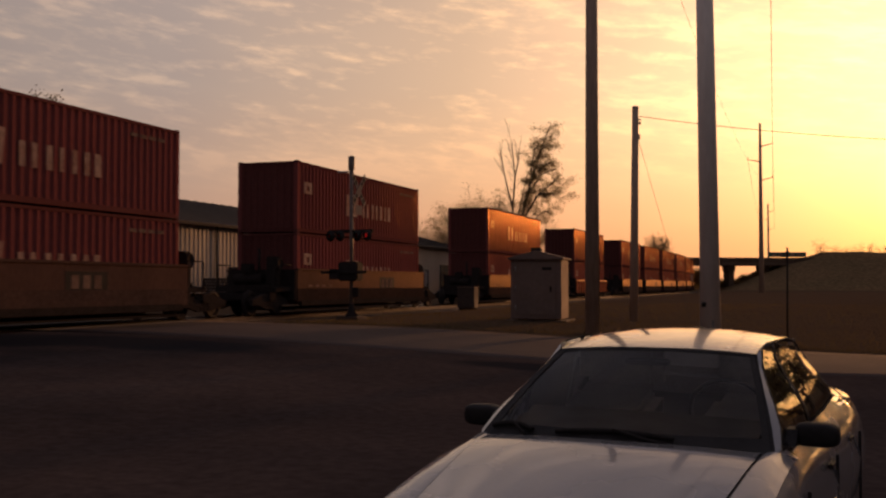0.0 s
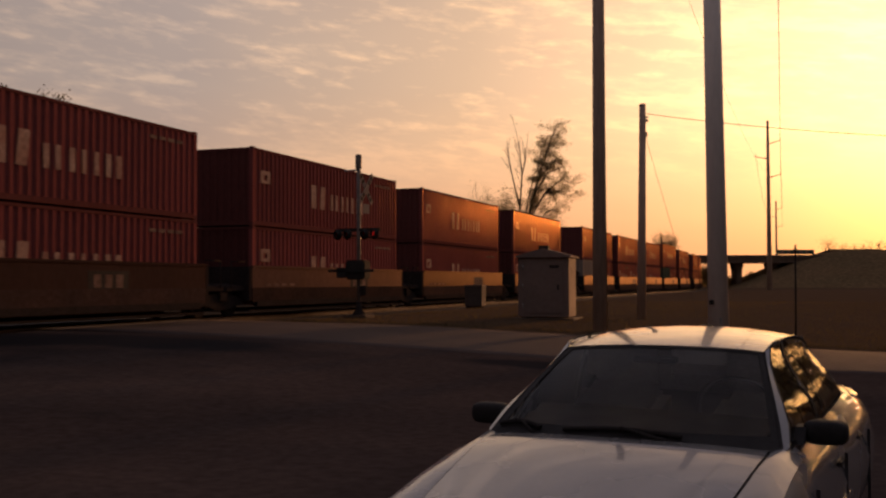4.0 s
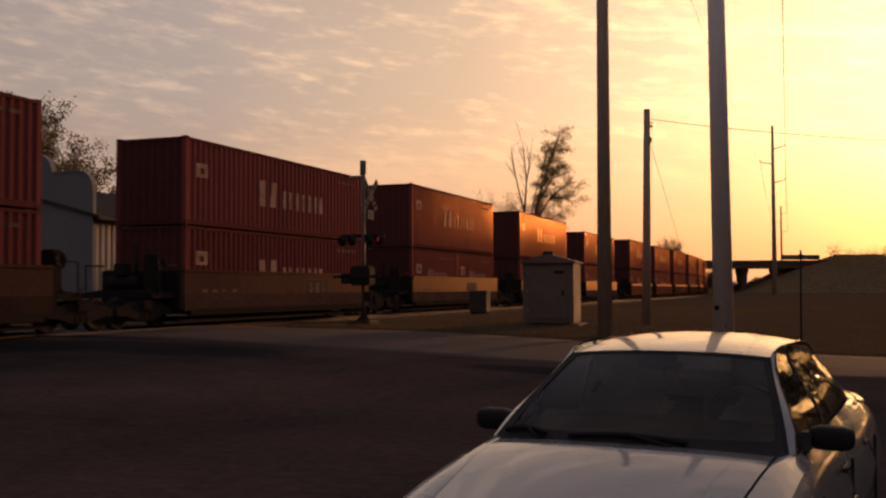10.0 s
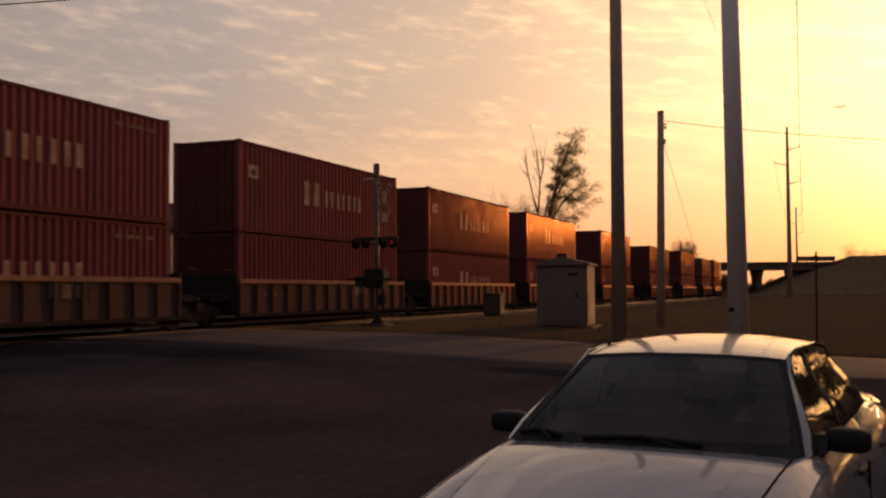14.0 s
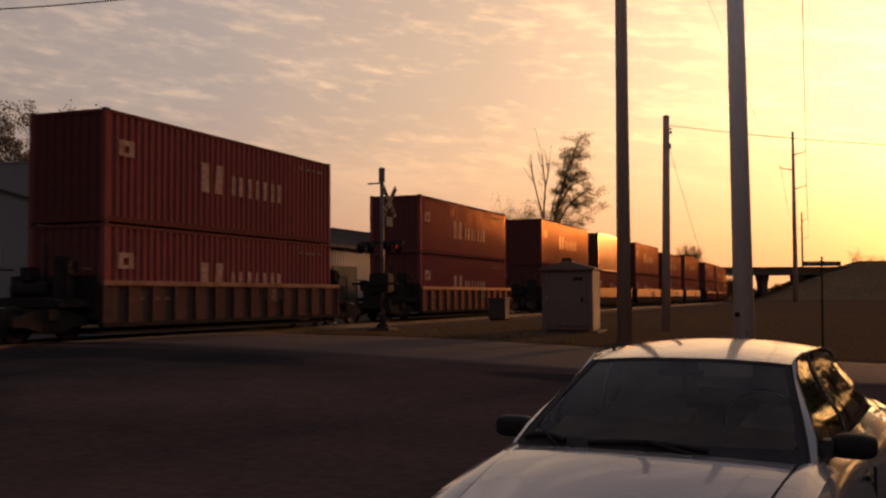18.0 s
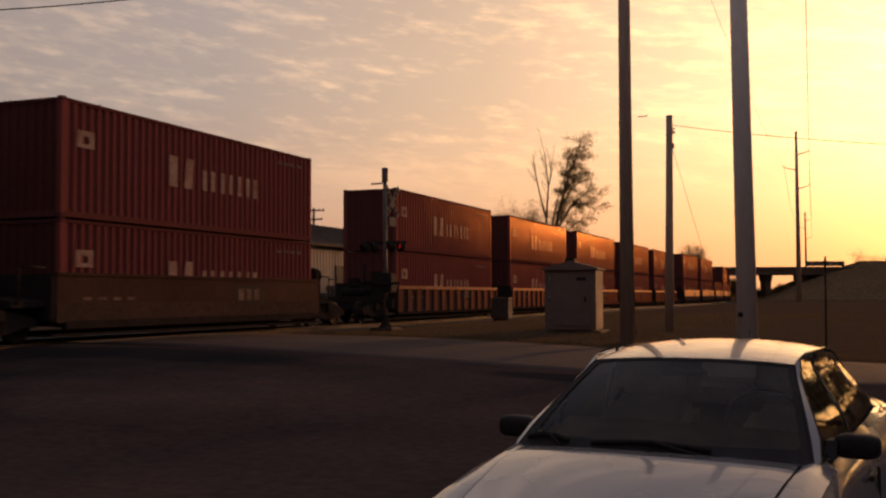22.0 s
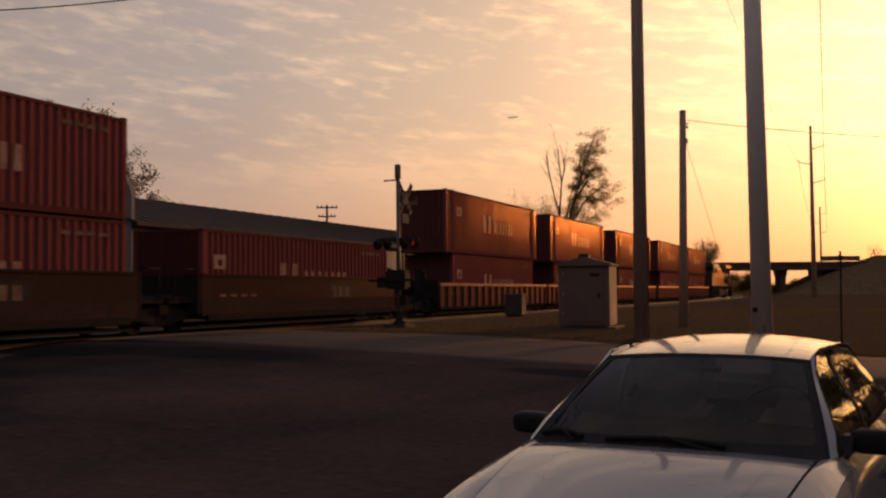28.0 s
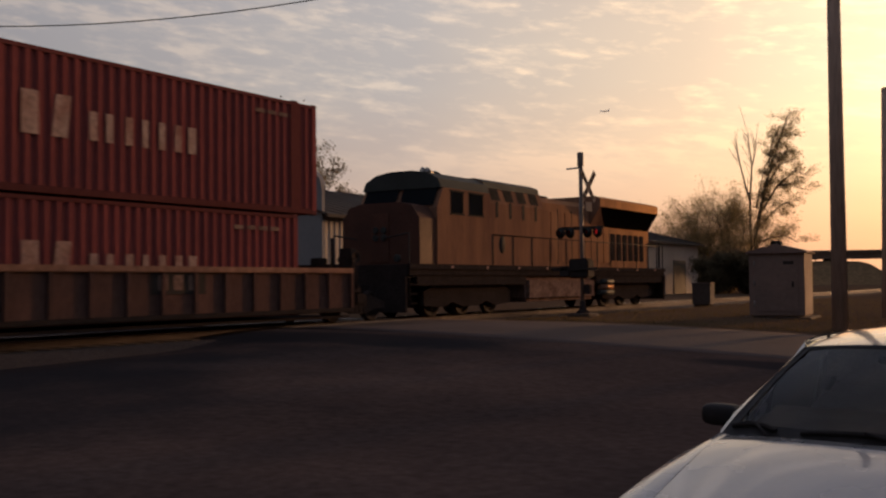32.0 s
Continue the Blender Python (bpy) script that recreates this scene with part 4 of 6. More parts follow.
    part("oval_port", lathe(bmesh.new(), [(0.02, 1.455), (0.19, 1.46), (0.19, 1.475), (0.02, 1.48)], 16, (0, -7.85 + 2.6, 2.35), "x"), BLACK, loco, at=pose(0, 0, -1.3) @ Matrix.Diagonal((1, 1, 1.55, 1)))
    # long hood with doors and louvres
    part("long_hood", prism(bmesh.new(), [(-1.02, 1.64), (1.02, 1.64), (1.02, 4.05), (0.86, 4.24), (-0.86, 4.24), (-1.02, 4.05)], "y", -2.1, 9.5), LOCO_YELLOW, loco)
    part("exhaust_duct", box(bmesh.new(), -0.35, 0.35, -0.6, 0.5, 4.24, 4.42, 0.03), SOOT, loco)
    for k in range(11):
        y = -1.9 + k * 0.62
        part("hood_door", box(bmesh.new(), 1.022, 1.045, y, y + 0.56, 1.85, 3.75, 0.008), LOCO_YELLOW, loco)
        if k % 2 == 0:
            part("door_seam", box(bmesh.new(), 1.022, 1.040, y + 0.565, y + 0.612, 1.75, 3.85), BLACK, loco)
    for k in range(6):
        y = 5.1 + k * 0.66
        part("louvre_panel", box(bmesh.new(), 1.022, 1.05, y, y + 0.42, 1.95, 3.1, 0.01), SOOT, loco, "dark louvred panel")
    # flared radiator wings
    wing = [(-1.02, 3.34), (1.02, 3.34), (1.52, 4.12), (1.52, 4.46), (1.36, 4.54), (-1.36, 4.54), (-1.52, 4.46), (-1.52, 4.12)]
    part("radiator_housing", prism(bmesh.new(), wing, "y", 2.9, 9.45), LOCO_YELLOW, loco, "yellow flared radiator housing")
    for sx in (-1, 1):
        # screen in black, which puts the shade below the wing into its colour
        bm = bmesh.new()
        q = [bm.verts.new(p) for p in ((sx * 1.050, 4.4, 3.36), (sx * 1.050, 9.25, 3.36), (sx * 1.535, 9.4, 4.115), (sx * 1.535, 3.0, 4.115))]
        bm.faces.new(q)
        bmesh.ops.solidify(bm, geom=bm.faces[:], thickness=0.02)
        part("radiator_screen", bm, BLACK, loco, "black screen that gives the shade under the wing")
        rail = bmesh.new()
        for k in range(12):
            y = -5.9 + k * 1.42
            tube(rail, (sx * 1.47, y, 1.62), (sx * 1.47, y, 2.66), 0.016, n=6)
        tube(rail, (sx * 1.47, -5.9, 2.66), (sx * 1.47, 9.8, 2.66), 0.018, n=6)
        part("side_handrail", rail, BLACK, loco)
        part("end_handrail", tube(tube(bmesh.new(), (sx * 1.40, 10.3, 0.6), (sx * 1.40, 10.3, 2.7), 0.025, n=6), (sx * 0.4, 10.35, 2.7), (sx * 1.40, 10.3, 2.7), 0.022, n=6), BLACK, loco)
    part("radiator_fan_deck", box(bmesh.new(), -1.1, 1.1, 3.4, 8.9, 4.56, 4.60), LOCO_GREY, loco)
    # two three-axle bogies
    for yc in (-6.9, 6.6):
        bg = bmesh.new()
        for sx in (-1, 1):
            prism(bg, [(-2.75, 0.36), (-2.75, 0.80), (-2.1, 1.02), (2.1, 1.02), (2.75, 0.80), (2.75, 0.36), (1.6, 0.30), (1.1, 0.45), (0.5, 0.30), (-0.5, 0.30), (-1.1, 0.45), (-1.6, 0.30)],
                  "x", sx * 1.08 - 0.07, sx * 1.08 + 0.07)
        box(bg, -1.0, 1.0, -1.6, 1.6, 0.7, 1.26)
        box(bg, -0.6, 0.6, -2.7, 2.7, 0.30, 1.10)
        b = part("bogie", bg, SOOT, loco, at=pose(0, yc, 0))
        w = None
        for sy in (-1.85, 0, 1.85):
            for sx in (-1, 1):
                at = pose(sx * 0.76, sy, 0.533, 0, 0, 0 if sx > 0 else 180)
                if w is None:
                    w = part("wheel", lathe(bmesh.new(), [(0.08, -0.1), (0.55, -0.075), (0.565, -0.05), (0.533, -0.04), (0.533, 0.06), (0.46, 0.065), (0.42, 0.02), (0.16, 0.02), (0.14, 0.09), (0.05, 0.1)], 24, axis="x"), WHEEL, b, at=at)
                else:
                    share("wheel", w, b, at)


build_locomotive()


# ---- buildings behind the railway ----
def build_shed():
    shed = thing("long_shed", "long white sheet-steel shed with a grey pitched roof", "shed")
    x0, x1, y0, y1, eave, ridge = -47.5, -30.0, 37.2, 90.5, 4.95, 7.20
    base = 0.15
    v, f = corrugated(y1 - y0, base, eave, 0.03, 0.40)
    near = new("wall", sheet_mesh("wall", v, f, BARN_WHITE))
    near.parent = shed
    near.matrix_basis = pose(x1, (y0 + y1) / 2, 0)
    share("wall", near, shed, pose(x0, (y0 + y1) / 2, 0, 0, 0, 180))
    for y in (y0, y1):
        bm = prism(bmesh.new(), [(x0 + 0.06, base), (x1 - 0.06, base), (x1 - 0.06, eave), ((x0 + x1) / 2, ridge - 0.06), (x0 + 0.06, eave)], "y", y - 0.06, y + 0.06)
        part("gable_wall", bm, BARN_WHITE, shed)
    for xe in (x1 + 0.45, x0 - 0.45):
        bm = bmesh.new()
        xm, ze = (x0 + x1) / 2, eave - 0.13
        prism(bm, [(xe, ze), (xm, ridge), (xm, ridge + 0.07), (xe, ze + 0.07)], "y", y0 - 0.4, y1 + 0.4)
        r = part("roof_slope", bm, BARN_ROOF, shed)
        n = int((y1 - y0) / 1.1)
        bm = bmesh.new()
        for i in range(n + 1):
            y = y0 - 0.3 + i * (y1 - y0 + 0.6) / n
            prism(bm, [(xe, ze + 0.07), (xm, ridge + 0.07), (xm, ridge + 0.11), (xe, ze + 0.11)], "y", y - 0.025, y + 0.025)
        part("standing_seams", bm, BARN_ROOF, r)
        part("gutter", box(bmesh.new(), xe - 0.06, xe + 0.08, y0 - 0.4, y1 + 0.4, ze - 0.10, ze + 0.02, 0.02), BARN_ROOF, shed)
    part("plinth", box(bmesh.new(), x1 - 0.02, x1 + 0.08, y0, y1, 0.0, 0.42), CONCRETE, shed)
    for y, w, h in ((41.5, 1.1, 2.2), (58.0, 3.4, 3.4), (75.0, 1.1, 2.2), (84.0, 3.0, 3.2)):
        d = part("shed_door", box(bmesh.new(), x1 + 0.005, x1 + 0.06, y, y + w, 0.2, 0.2 + h, 0.01), LOCO_GREY, shed, "grey steel door")
        part("door_handle", box(bmesh.new(), x1 + 0.06, x1 + 0.10, y + w - 0.2, y + w - 0.1, 1.1, 1.25, 0.01), STEEL, d)
    for y in (48.0, 66.0):
        part("downpipe", tube(bmesh.new(), (x1 + 0.1, y, 0.1), (x1 + 0.1, y, eave - 0.1), 0.05, n=8), BARN_ROOF, shed)
    for k, (y, h) in enumerate(((44.2, 1.6), (46.4, 2.3), (51.0, 1.5), (53.2, 2.0), (62.5, 1.7))):
        t = thing("stacked_pallets", "dark stack of worn wooden pallets by the shed", "pallets", pose(x1 + 2.6, y, soil(x1 + 2.6, y) - 0.02, 0, 0, 7 * k))
        for j in range(int(h / 0.16)):
            layer = part("pallet", box(bmesh.new(), -0.6, 0.6, -0.04, 0.06, 0.0, 0.11), TIE, t, at=pose(0.03 * math.sin(3 * j), 0, 0.145 * j, 0, 0, 3 * math.sin(5 * j)))
            for q in (-0.5, 0.4):
                part("stringer", box(bmesh.new(), -0.6, 0.6, q, q + 0.1, 0.0, 0.11), TIE, layer)
            board = part("board", box(bmesh.new(), -0.06, 0.06, -0.5, 0.5, 0.11, 0.13), TIE, layer, at=pose(-0.54, 0, 0))
            for q in range(1, 5):
                share("board", board, layer, pose(-0.54 + 0.27 * q, 0, 0))


def build_false_front():
    """The shed's street front: a rendered wall whose parapet steps down in rounded shoulders."""
    x0, x1, y, cx = -47.55, -29.95, 36.95, -38.75
    half = [(-8.80, 6.05)]
    for k in range(1, 9):
        a = math.pi / 2 * k / 8
        half.append((-8.80 + 0.85 * (1 - math.cos(a)), 6.05 + 0.84 * math.sin(a)))
    half.append((-6.58, 6.87))
    for k in range(1, 9):
        a = math.pi / 2 * k / 8
        half.append((-6.56 + 0.95 * (1 - math.cos(a)), 6.87 + 0.86 * math.sin(a)))
    half += [(-3.2, 7.86), (0.0, 7.90)]
    line = half + [(-u, v) for u, v in half[-2::-1]]
    f = thing("false_front", "plain grey rendered shop front with a stepped, round-shouldered parapet", "shop front")
    part("wall", prism(bmesh.new(), [(x0, -0.1)] + [(cx + u, v) for u, v in line] + [(x1, -0.1)], "y", y, y + 0.22), FRONT, f)
    cap = bmesh.new()
    rows = [[cap.verts.new((cx + u, yy, v + dz)) for yy, dz in ((y - 0.05, 0.004), (y - 0.05, 0.075), (y + 0.27, 0.075), (y + 0.27, 0.004))] for u, v in line]
    for a, b in zip(rows, rows[1:]):
        for k in range(4):
            cap.faces.new((a[k], b[k], b[(k + 1) % 4], a[(k + 1) % 4]))
    part("coping", cap, FRONT, f, "thin coping along the parapet")
    # a shallow pent canopy over the loading doors
    part("canopy", prism(bmesh.new(), [(y - 1.5, 4.02), (y - 1.5, 4.10), (y - 0.002, 4.72), (y - 0.002, 4.60)], "x", x0 + 0.6, -40.4), BARN_WHITE, f, "pale sheet-steel pent canopy")
    for k in range(3):
        xa = x0 + 0.9 + 2.15 * k
        d = part("loading_door", box(bmesh.new(), xa, xa + 1.9, y - 0.03, y - 0.004, 0.35, 3.55, 0.01), LOCO_GREY, f, "dark grey loading door")
        for q in range(6):
            part("door_rib", box(bmesh.new(), xa + 0.05, xa + 1.85, y - 0.055, y - 0.03, 0.65 + 0.5 * q, 0.70 + 0.5 * q), LOCO_GREY, d)
        part("canopy_post", box(bmesh.new(), xa - 0.16, xa - 0.06, y - 1.45, y - 1.35, -0.2, 4.04), BARN_WHITE, f)
    w = part("window_frame", box(bmesh.new(), -37.9, -36.3, y - 0.05, y - 0.004, 3.15, 4.05, 0.01), BARN_WHITE, f)
    part("pane", box(bmesh.new(), -37.8, -37.14, y - 0.06, y - 0.045, 3.25, 3.95), CAB_GLASS, w)
    part("pane", box(bmesh.new(), -37.06, -36.4, y - 0.06, y - 0.045, 3.25, 3.95), CAB_GLASS, w)
    part("plinth", box(bmesh.new(), x0, x1, y - 0.06, y - 0.002, -0.1, 0.5), CONCRETE, f)


build_shed()
build_false_front()


# ---- bridge and its bank in the distance ----
BR_O, BR_D = Vector((-21.8, 249.0, 0)), Vector((0.930, 0.366, 0))


def bridge_pose(s, z=0.0):
    p = BR_O + BR_D * s
    return Matrix.Translation((p.x, p.y, z)) @ pose(0, 0, 0, 0, 0, math.degrees(math.atan2(BR_D.y, BR_D.x)))


def build_bridge():
    br = thing("road_bridge", "distant dark concrete road bridge on tapering wall piers over the railway", "bridge", bridge_pose(0))
    part("deck", box(bmesh.new(), -75, 36, -5, 5, 7.40, 7.68), BRIDGE, br)
    for y in (-4.6, -1.6, 1.6, 4.2):
        part("girder", box(bmesh.new(), -75, 36, y, y + 0.45, 6.22, 7.40), BRIDGE, br)
    for y in (-5.0, 4.7):
        part("parapet", box(bmesh.new(), -75, 36, y, y + 0.3, 7.60, 8.02, 0.03), BRIDGE, br)
    # wall piers that narrow towards the ground, in close pairs
    for s in (-44.0, -36.5, -29.5, -15.7, -8.2, 5.0, 13.1):
        bm = prism(bmesh.new(), [(-0.55, -0.4), (0.55, -0.4), (0.70, 4.6), (1.0, 5.6), (1.0, 6.22), (-1.0, 6.22), (-1.0, 5.6), (-0.70, 4.6)], "y", -2.0, 2.0)
        part("pier", bm, BRIDGE, br, at=pose(s, 0, 0))


def build_bank():
    """The approach bank, rising to the bridge deck and on to the right."""
    bm = bmesh.new()
    rows = []
    ns = 90
    for i in range(ns + 1):
        s = -6 + i * 4.0
        top = 9.3 + 1.6 * smoothstep(36, 80, s) + 0.7 * noise.noise((s * 0.05, 2, 0))
        rise = smoothstep(-6, 32, s)
        row = []
        for k, (o, f) in enumerate(((-46, 0.0), (-38, 0.12), (-29, 0.34), (-20, 0.62), (-12, 0.86), (-6, 1.0), (6, 1.0), (20, 0.5), (36, 0.0))):
            p = BR_O + BR_D * s + Vector((-BR_D.y, BR_D.x, 0)) * o
            z = f * top * rise + 0.9 * f * noise.noise((p.x * 0.12, p.y * 0.12, 0)) - 0.2
            row.append(bm.verts.new((p.x, p.y, max(z, -0.2))))
        rows.append(row)
    for a, b in zip(rows, rows[1:]):
        for k in range(len(a) - 1):
            bm.faces.new((a[k], b[k], b[k + 1], a[k + 1])).smooth = True
    ob = part("embankment", bm, HILL)
    tagged(ob, "scrub-covered earth bank that carries the road up to the bridge", "embankment", kind="structure")


def build_far_bank():
    """The other approach bank, which ends in a slope short of the rails."""
    bm = bmesh.new()
    rows = []
    for i in range(46):
        s = -98 + i * 2.0
        top = 2.5 * (1 - smoothstep(-17, -9, s)) + 3.3 * (1 - smoothstep(-24, -16.5, s))
        row = []
        for o, f in ((-24, 0.0), (-16, 0.35), (-9, 0.8), (-5, 1.0), (5, 1.0), (12, 0.6), (24, 0.0)):
            p = BR_O + BR_D * s + Vector((-BR_D.y, BR_D.x, 0)) * o
            row.append(bm.verts.new((p.x, p.y, max(-0.2, f * (top + 0.4 * noise.noise((p.x * 0.15, p.y * 0.15, 4))) - 0.2))))
        rows.append(row)
    for a, b in zip(rows, rows[1:]):
        for k in range(len(a) - 1):
            bm.faces.new((a[k], b[k], b[k + 1], a[k + 1])).smooth = True
    tagged(part("embankment", bm, HILL), "scrub-covered earth bank under the far end of the bridge", "embankment", kind="structure")


build_bridge()
build_bank()
build_far_bank()


# ---- trees and scrub ----
def grow(rng, bm, start, way, length, radius, depth, tips, spread, lift):
    n = 3
    p, d, r = Vector(start), Vector(way).normalized(), radius
    for i in range(n):
        nd = (d + Vector((rng.uniform(-1, 1), rng.uniform(-1, 1), rng.uniform(-0.3, 1) * lift)) * 0.16).normalized()
        q = p + nd * (length / n)
        r2 = r * 0.84
        tube(bm, p, q, r, r2, n=6 if radius > 0.06 else 4, caps=False)
        if depth > 0 and i > 0 or depth <= 1:
            tips.append((q.copy(), depth))
        p, d, r = q, nd, r2
        if depth > 0 and (i < n - 1 and rng.random() < 0.85):
            side = d.orthogonal().normalized()
            side.rotate(Matrix.Rotation(rng.uniform(0, 6.28), 3, d))
            grow(rng, bm, p, d * (1 - spread) + side * spread + Vector((0, 0, lift * 0.25)), length * rng.uniform(0.55, 0.75), r * 0.6, depth - 1, tips, spread, lift)
    if depth > 0:
        for k in range(2):
            side = d.orthogonal().normalized()
            side.rotate(Matrix.Rotation(rng.uniform(0, 6.28), 3, d))
            grow(rng, bm, p, d * (1 - spread * 0.7) + side * spread * 0.7, length * rng.uniform(0.6, 0.8), r * 0.72, depth - 1, tips, spread, lift)
    else:
        tips.append((p.copy(), 0))


def foliage(rng, tips, per, size, scatter, wind=(0, 0, 0)):
    verts, faces = [], []
    for p, depth in tips:
        for _ in range(per):
            o = Vector((rng.gauss(0, scatter), rng.gauss(0, scatter), rng.gauss(0, scatter * 0.75))) + Vector(wind) * rng.random()
            a = Vector((rng.uniform(-1, 1), rng.uniform(-1, 1), rng.uniform(-1, 1))).normalized()
            b = a.orthogonal().normalized()
            b.rotate(Matrix.Rotation(rng.uniform(0, 6.28), 3, a))
            s = size * rng.uniform(0.6, 1.4)
            c = p + o
            k = len(verts)
            verts += [c - a * s, c + b * s * 0.45, c + a * s, c - b * s * 0.45]
            faces.append((k, k + 1, k + 2, k + 3))
    return verts, faces


def tree(seed, at, label, height, trunks, depth, spread, per, size, scatter, mat=None, lift=0.6, wind=(0, 0, 0), category="tree", name="tree"):
    rng = random.Random(seed)
    t = thing(name, label, category, pose(at[0], at[1], at[2]))
    bm, tips = bmesh.new(), []
    for (ox, oy, lean_x, lean_y, k) in trunks:
        grow(rng, bm, (ox, oy, -0.2), (lean_x, lean_y, 1), height * 0.40 * k, height * 0.016 * k + 0.03, depth, tips, spread, lift)
    k = height / max(v.co.z for v in bm.verts)
    for v in bm.verts:
        v.co *= k
    tips = [(p * k, d) for p, d in tips]
    part("trunk", bm, BARK, t)
    if per:
        v, f = foliage(rng, tips, per, size, scatter, wind)
        crown = new("crown", sheet_mesh("crown", v, f, mat or LEAF))
        crown.parent = t
    return t


def polar(bearing, r):
    return -r * math.sin(radians(bearing)), r * math.cos(radians(bearing))


def plant(seed, bearing, r, **kw):
    x, y = polar(bearing, r)
    return tree(seed, (x, y, soil(x, y) - 0.1), **kw)


def build_bent_tree():
    """The tall tree past the shed: a trunk bent by the wind, side limbs on its lee and two bare stems."""
    rng = random.Random(17)
    x, y = polar(15.1, 100.0)
    t = thing("tree", "tall wind-bent tree with thin young leaves and two bare stems", "tree", pose(x, y, soil(x, y) - 0.2, 0, 0, 15.1))
    limbs = (
        (0.22, 1, ((-0.5, 0), (-0.35, 5.8), (0.5, 9.8), (1.5, 13.1), (2.7, 16.6))),
        (0.11, 1, ((0.0, 7.4), (1.6, 10.0), (3.2, 11.4), (4.2, 11.0))),
        (0.08, 1, ((1.6, 10.0), (2.8, 10.2), (3.9, 9.6))),
        (0.08, 1, ((1.0, 11.4), (2.3, 13.0), (3.4, 13.4))),
        (0.10, 1, ((-0.3, 6.0), (1.2, 7.6), (2.3, 8.5), (3.1, 8.0))),
        (0.09, 1, ((0.5, 9.8), (1.9, 12.0), (3.3, 12.6))),
        (0.07, 1, ((1.2, 13.1), (2.0, 14.5), (2.7, 14.9))),
        (0.07, 1, ((-0.3, 8.0), (0.2, 10.4), (0.7, 12.4))),
        (0.08, 1, ((-0.8, 4.4), (0.8, 5.2), (2.2, 5.4), (3.2, 4.8))),
        (0.07, 1, ((0.9, 12.2), (1.2, 14.0), (1.9, 15.6))),
        (0.13, 0, ((-0.8, 1.6), (-0.85, 8.7), (-0.6, 12.0), (-0.95, 15.2))),
        (0.09, 0, ((-0.85, 8.7), (-1.5, 11.4), (-2.1, 14.6))),
        (0.06, 0, ((-0.65, 11.6), (-0.3, 13.2), (-0.2, 14.6))),
    )
    bm, tips = bmesh.new(), []
    for r, leafy, pts in limbs:
        for i, ((x0, z0), (x1, z1)) in enumerate(zip(pts, pts[1:])):
            ra, rb = r * (1 - i / len(pts)), r * (1 - (i + 0.9) / len(pts))
            a, b = Vector((x0, 0.3 * math.sin(3 * z0), z0)), Vector((x1, 0.3 * math.sin(3 * z1), z1))
            tube(bm, a, b, max(ra, 0.03), max(rb, 0.02), n=7, caps=False)
            n = int((b - a).length * (2.4 if leafy else 2.2))
            for k in range(n):
                p = a.lerp(b, (k + rng.random()) / max(1, n))
                if p.z < 3.0 or (leafy and i == 0 and r > 0.2):
                    continue
                w = Vector((rng.uniform(-0.9, 1.1) if leafy else rng.uniform(-0.6, 0.3), rng.uniform(-0.8, 0.8), rng.uniform(-0.2, 0.9) + (0 if leafy else 0.5)))
                q = p + w * (rng.uniform(0.7, 1.5) if leafy else rng.uniform(1.0, 2.2))
                tube(bm, p, q, 0.028, 0.012, n=4, caps=False)
                for j in range(3):
                    u = p.lerp(q, 0.4 + 0.3 * j) + Vector((rng.uniform(-0.3, 0.3), rng.uniform(-0.3, 0.3), rng.uniform(-0.3, 0.3)))
                    tube(bm, p.lerp(q, 0.3 + 0.25 * j), u, 0.014, 0.008, n=4, caps=False)
                    if leafy:
                        tips.append((u, 0))
    part("trunk", bm, BARK, t)
    v, f = foliage(rng, tips, 92, 0.062, 0.25, (0.40, 0, -0.06))
    crown = new("crown", sheet_mesh("crown", v, f, LEAF))
    crown.parent = t


def build_round_tree():
    """A lone tree past the bridge: a straight stem below a rounded, twiggy head."""
    rng = random.Random(31)
    x, y = polar(7.66, 287.0)
    t = thing("tree", "lone round-headed tree with young leaves behind the bridge", "tree", pose(x, y, -0.3))
    bm, tips = bmesh.new(), []
    tube(bm, (0, 0, 0), (0.1, 0, 5.2), 0.34, 0.26, n=8, caps=False)
    tube(bm, (0.1, 0, 5.2), (0.0, 0, 9.6), 0.26, 0.16, n=8, caps=False)
    for k in range(46):
        a, rise = rng.uniform(0, 2 * math.pi), rng.uniform(-0.55, 1.0)
        flat = math.sqrt(max(0.05, 1 - rise * rise))
        reach = rng.uniform(0.82, 1.06)
        end = Vector((3.2 * reach * flat * math.cos(a), 3.2 * reach * flat * math.sin(a), 12.5 + 3.5 * reach * rise))
        start = Vector((0.04, 0, rng.uniform(6.8, 9.6)))
        mid = start.lerp(end, 0.5) + Vector((rng.uniform(-0.4, 0.4), rng.uniform(-0.4, 0.4), 0.5))
        tube(bm, start, mid, 0.09, 0.06, n=5, caps=False)
        tube(bm, mid, end, 0.06, 0.03, n=5, caps=False)
        for j in range(9):
            p = mid.lerp(end, j / 8)
            q = p + Vector((rng.gauss(0, 0.6), rng.gauss(0, 0.6), rng.gauss(0.15, 0.5)))
            tube(bm, p, q, 0.035, 0.02, n=4, caps=False)
            tips.append((q, 0))
    part("trunk", bm, BARK, t)
    v, f = foliage(rng, tips, 13, 0.13, 0.36)
    crown = new("crown", sheet_mesh("crown", v, f, LEAF))
    crown.parent = t


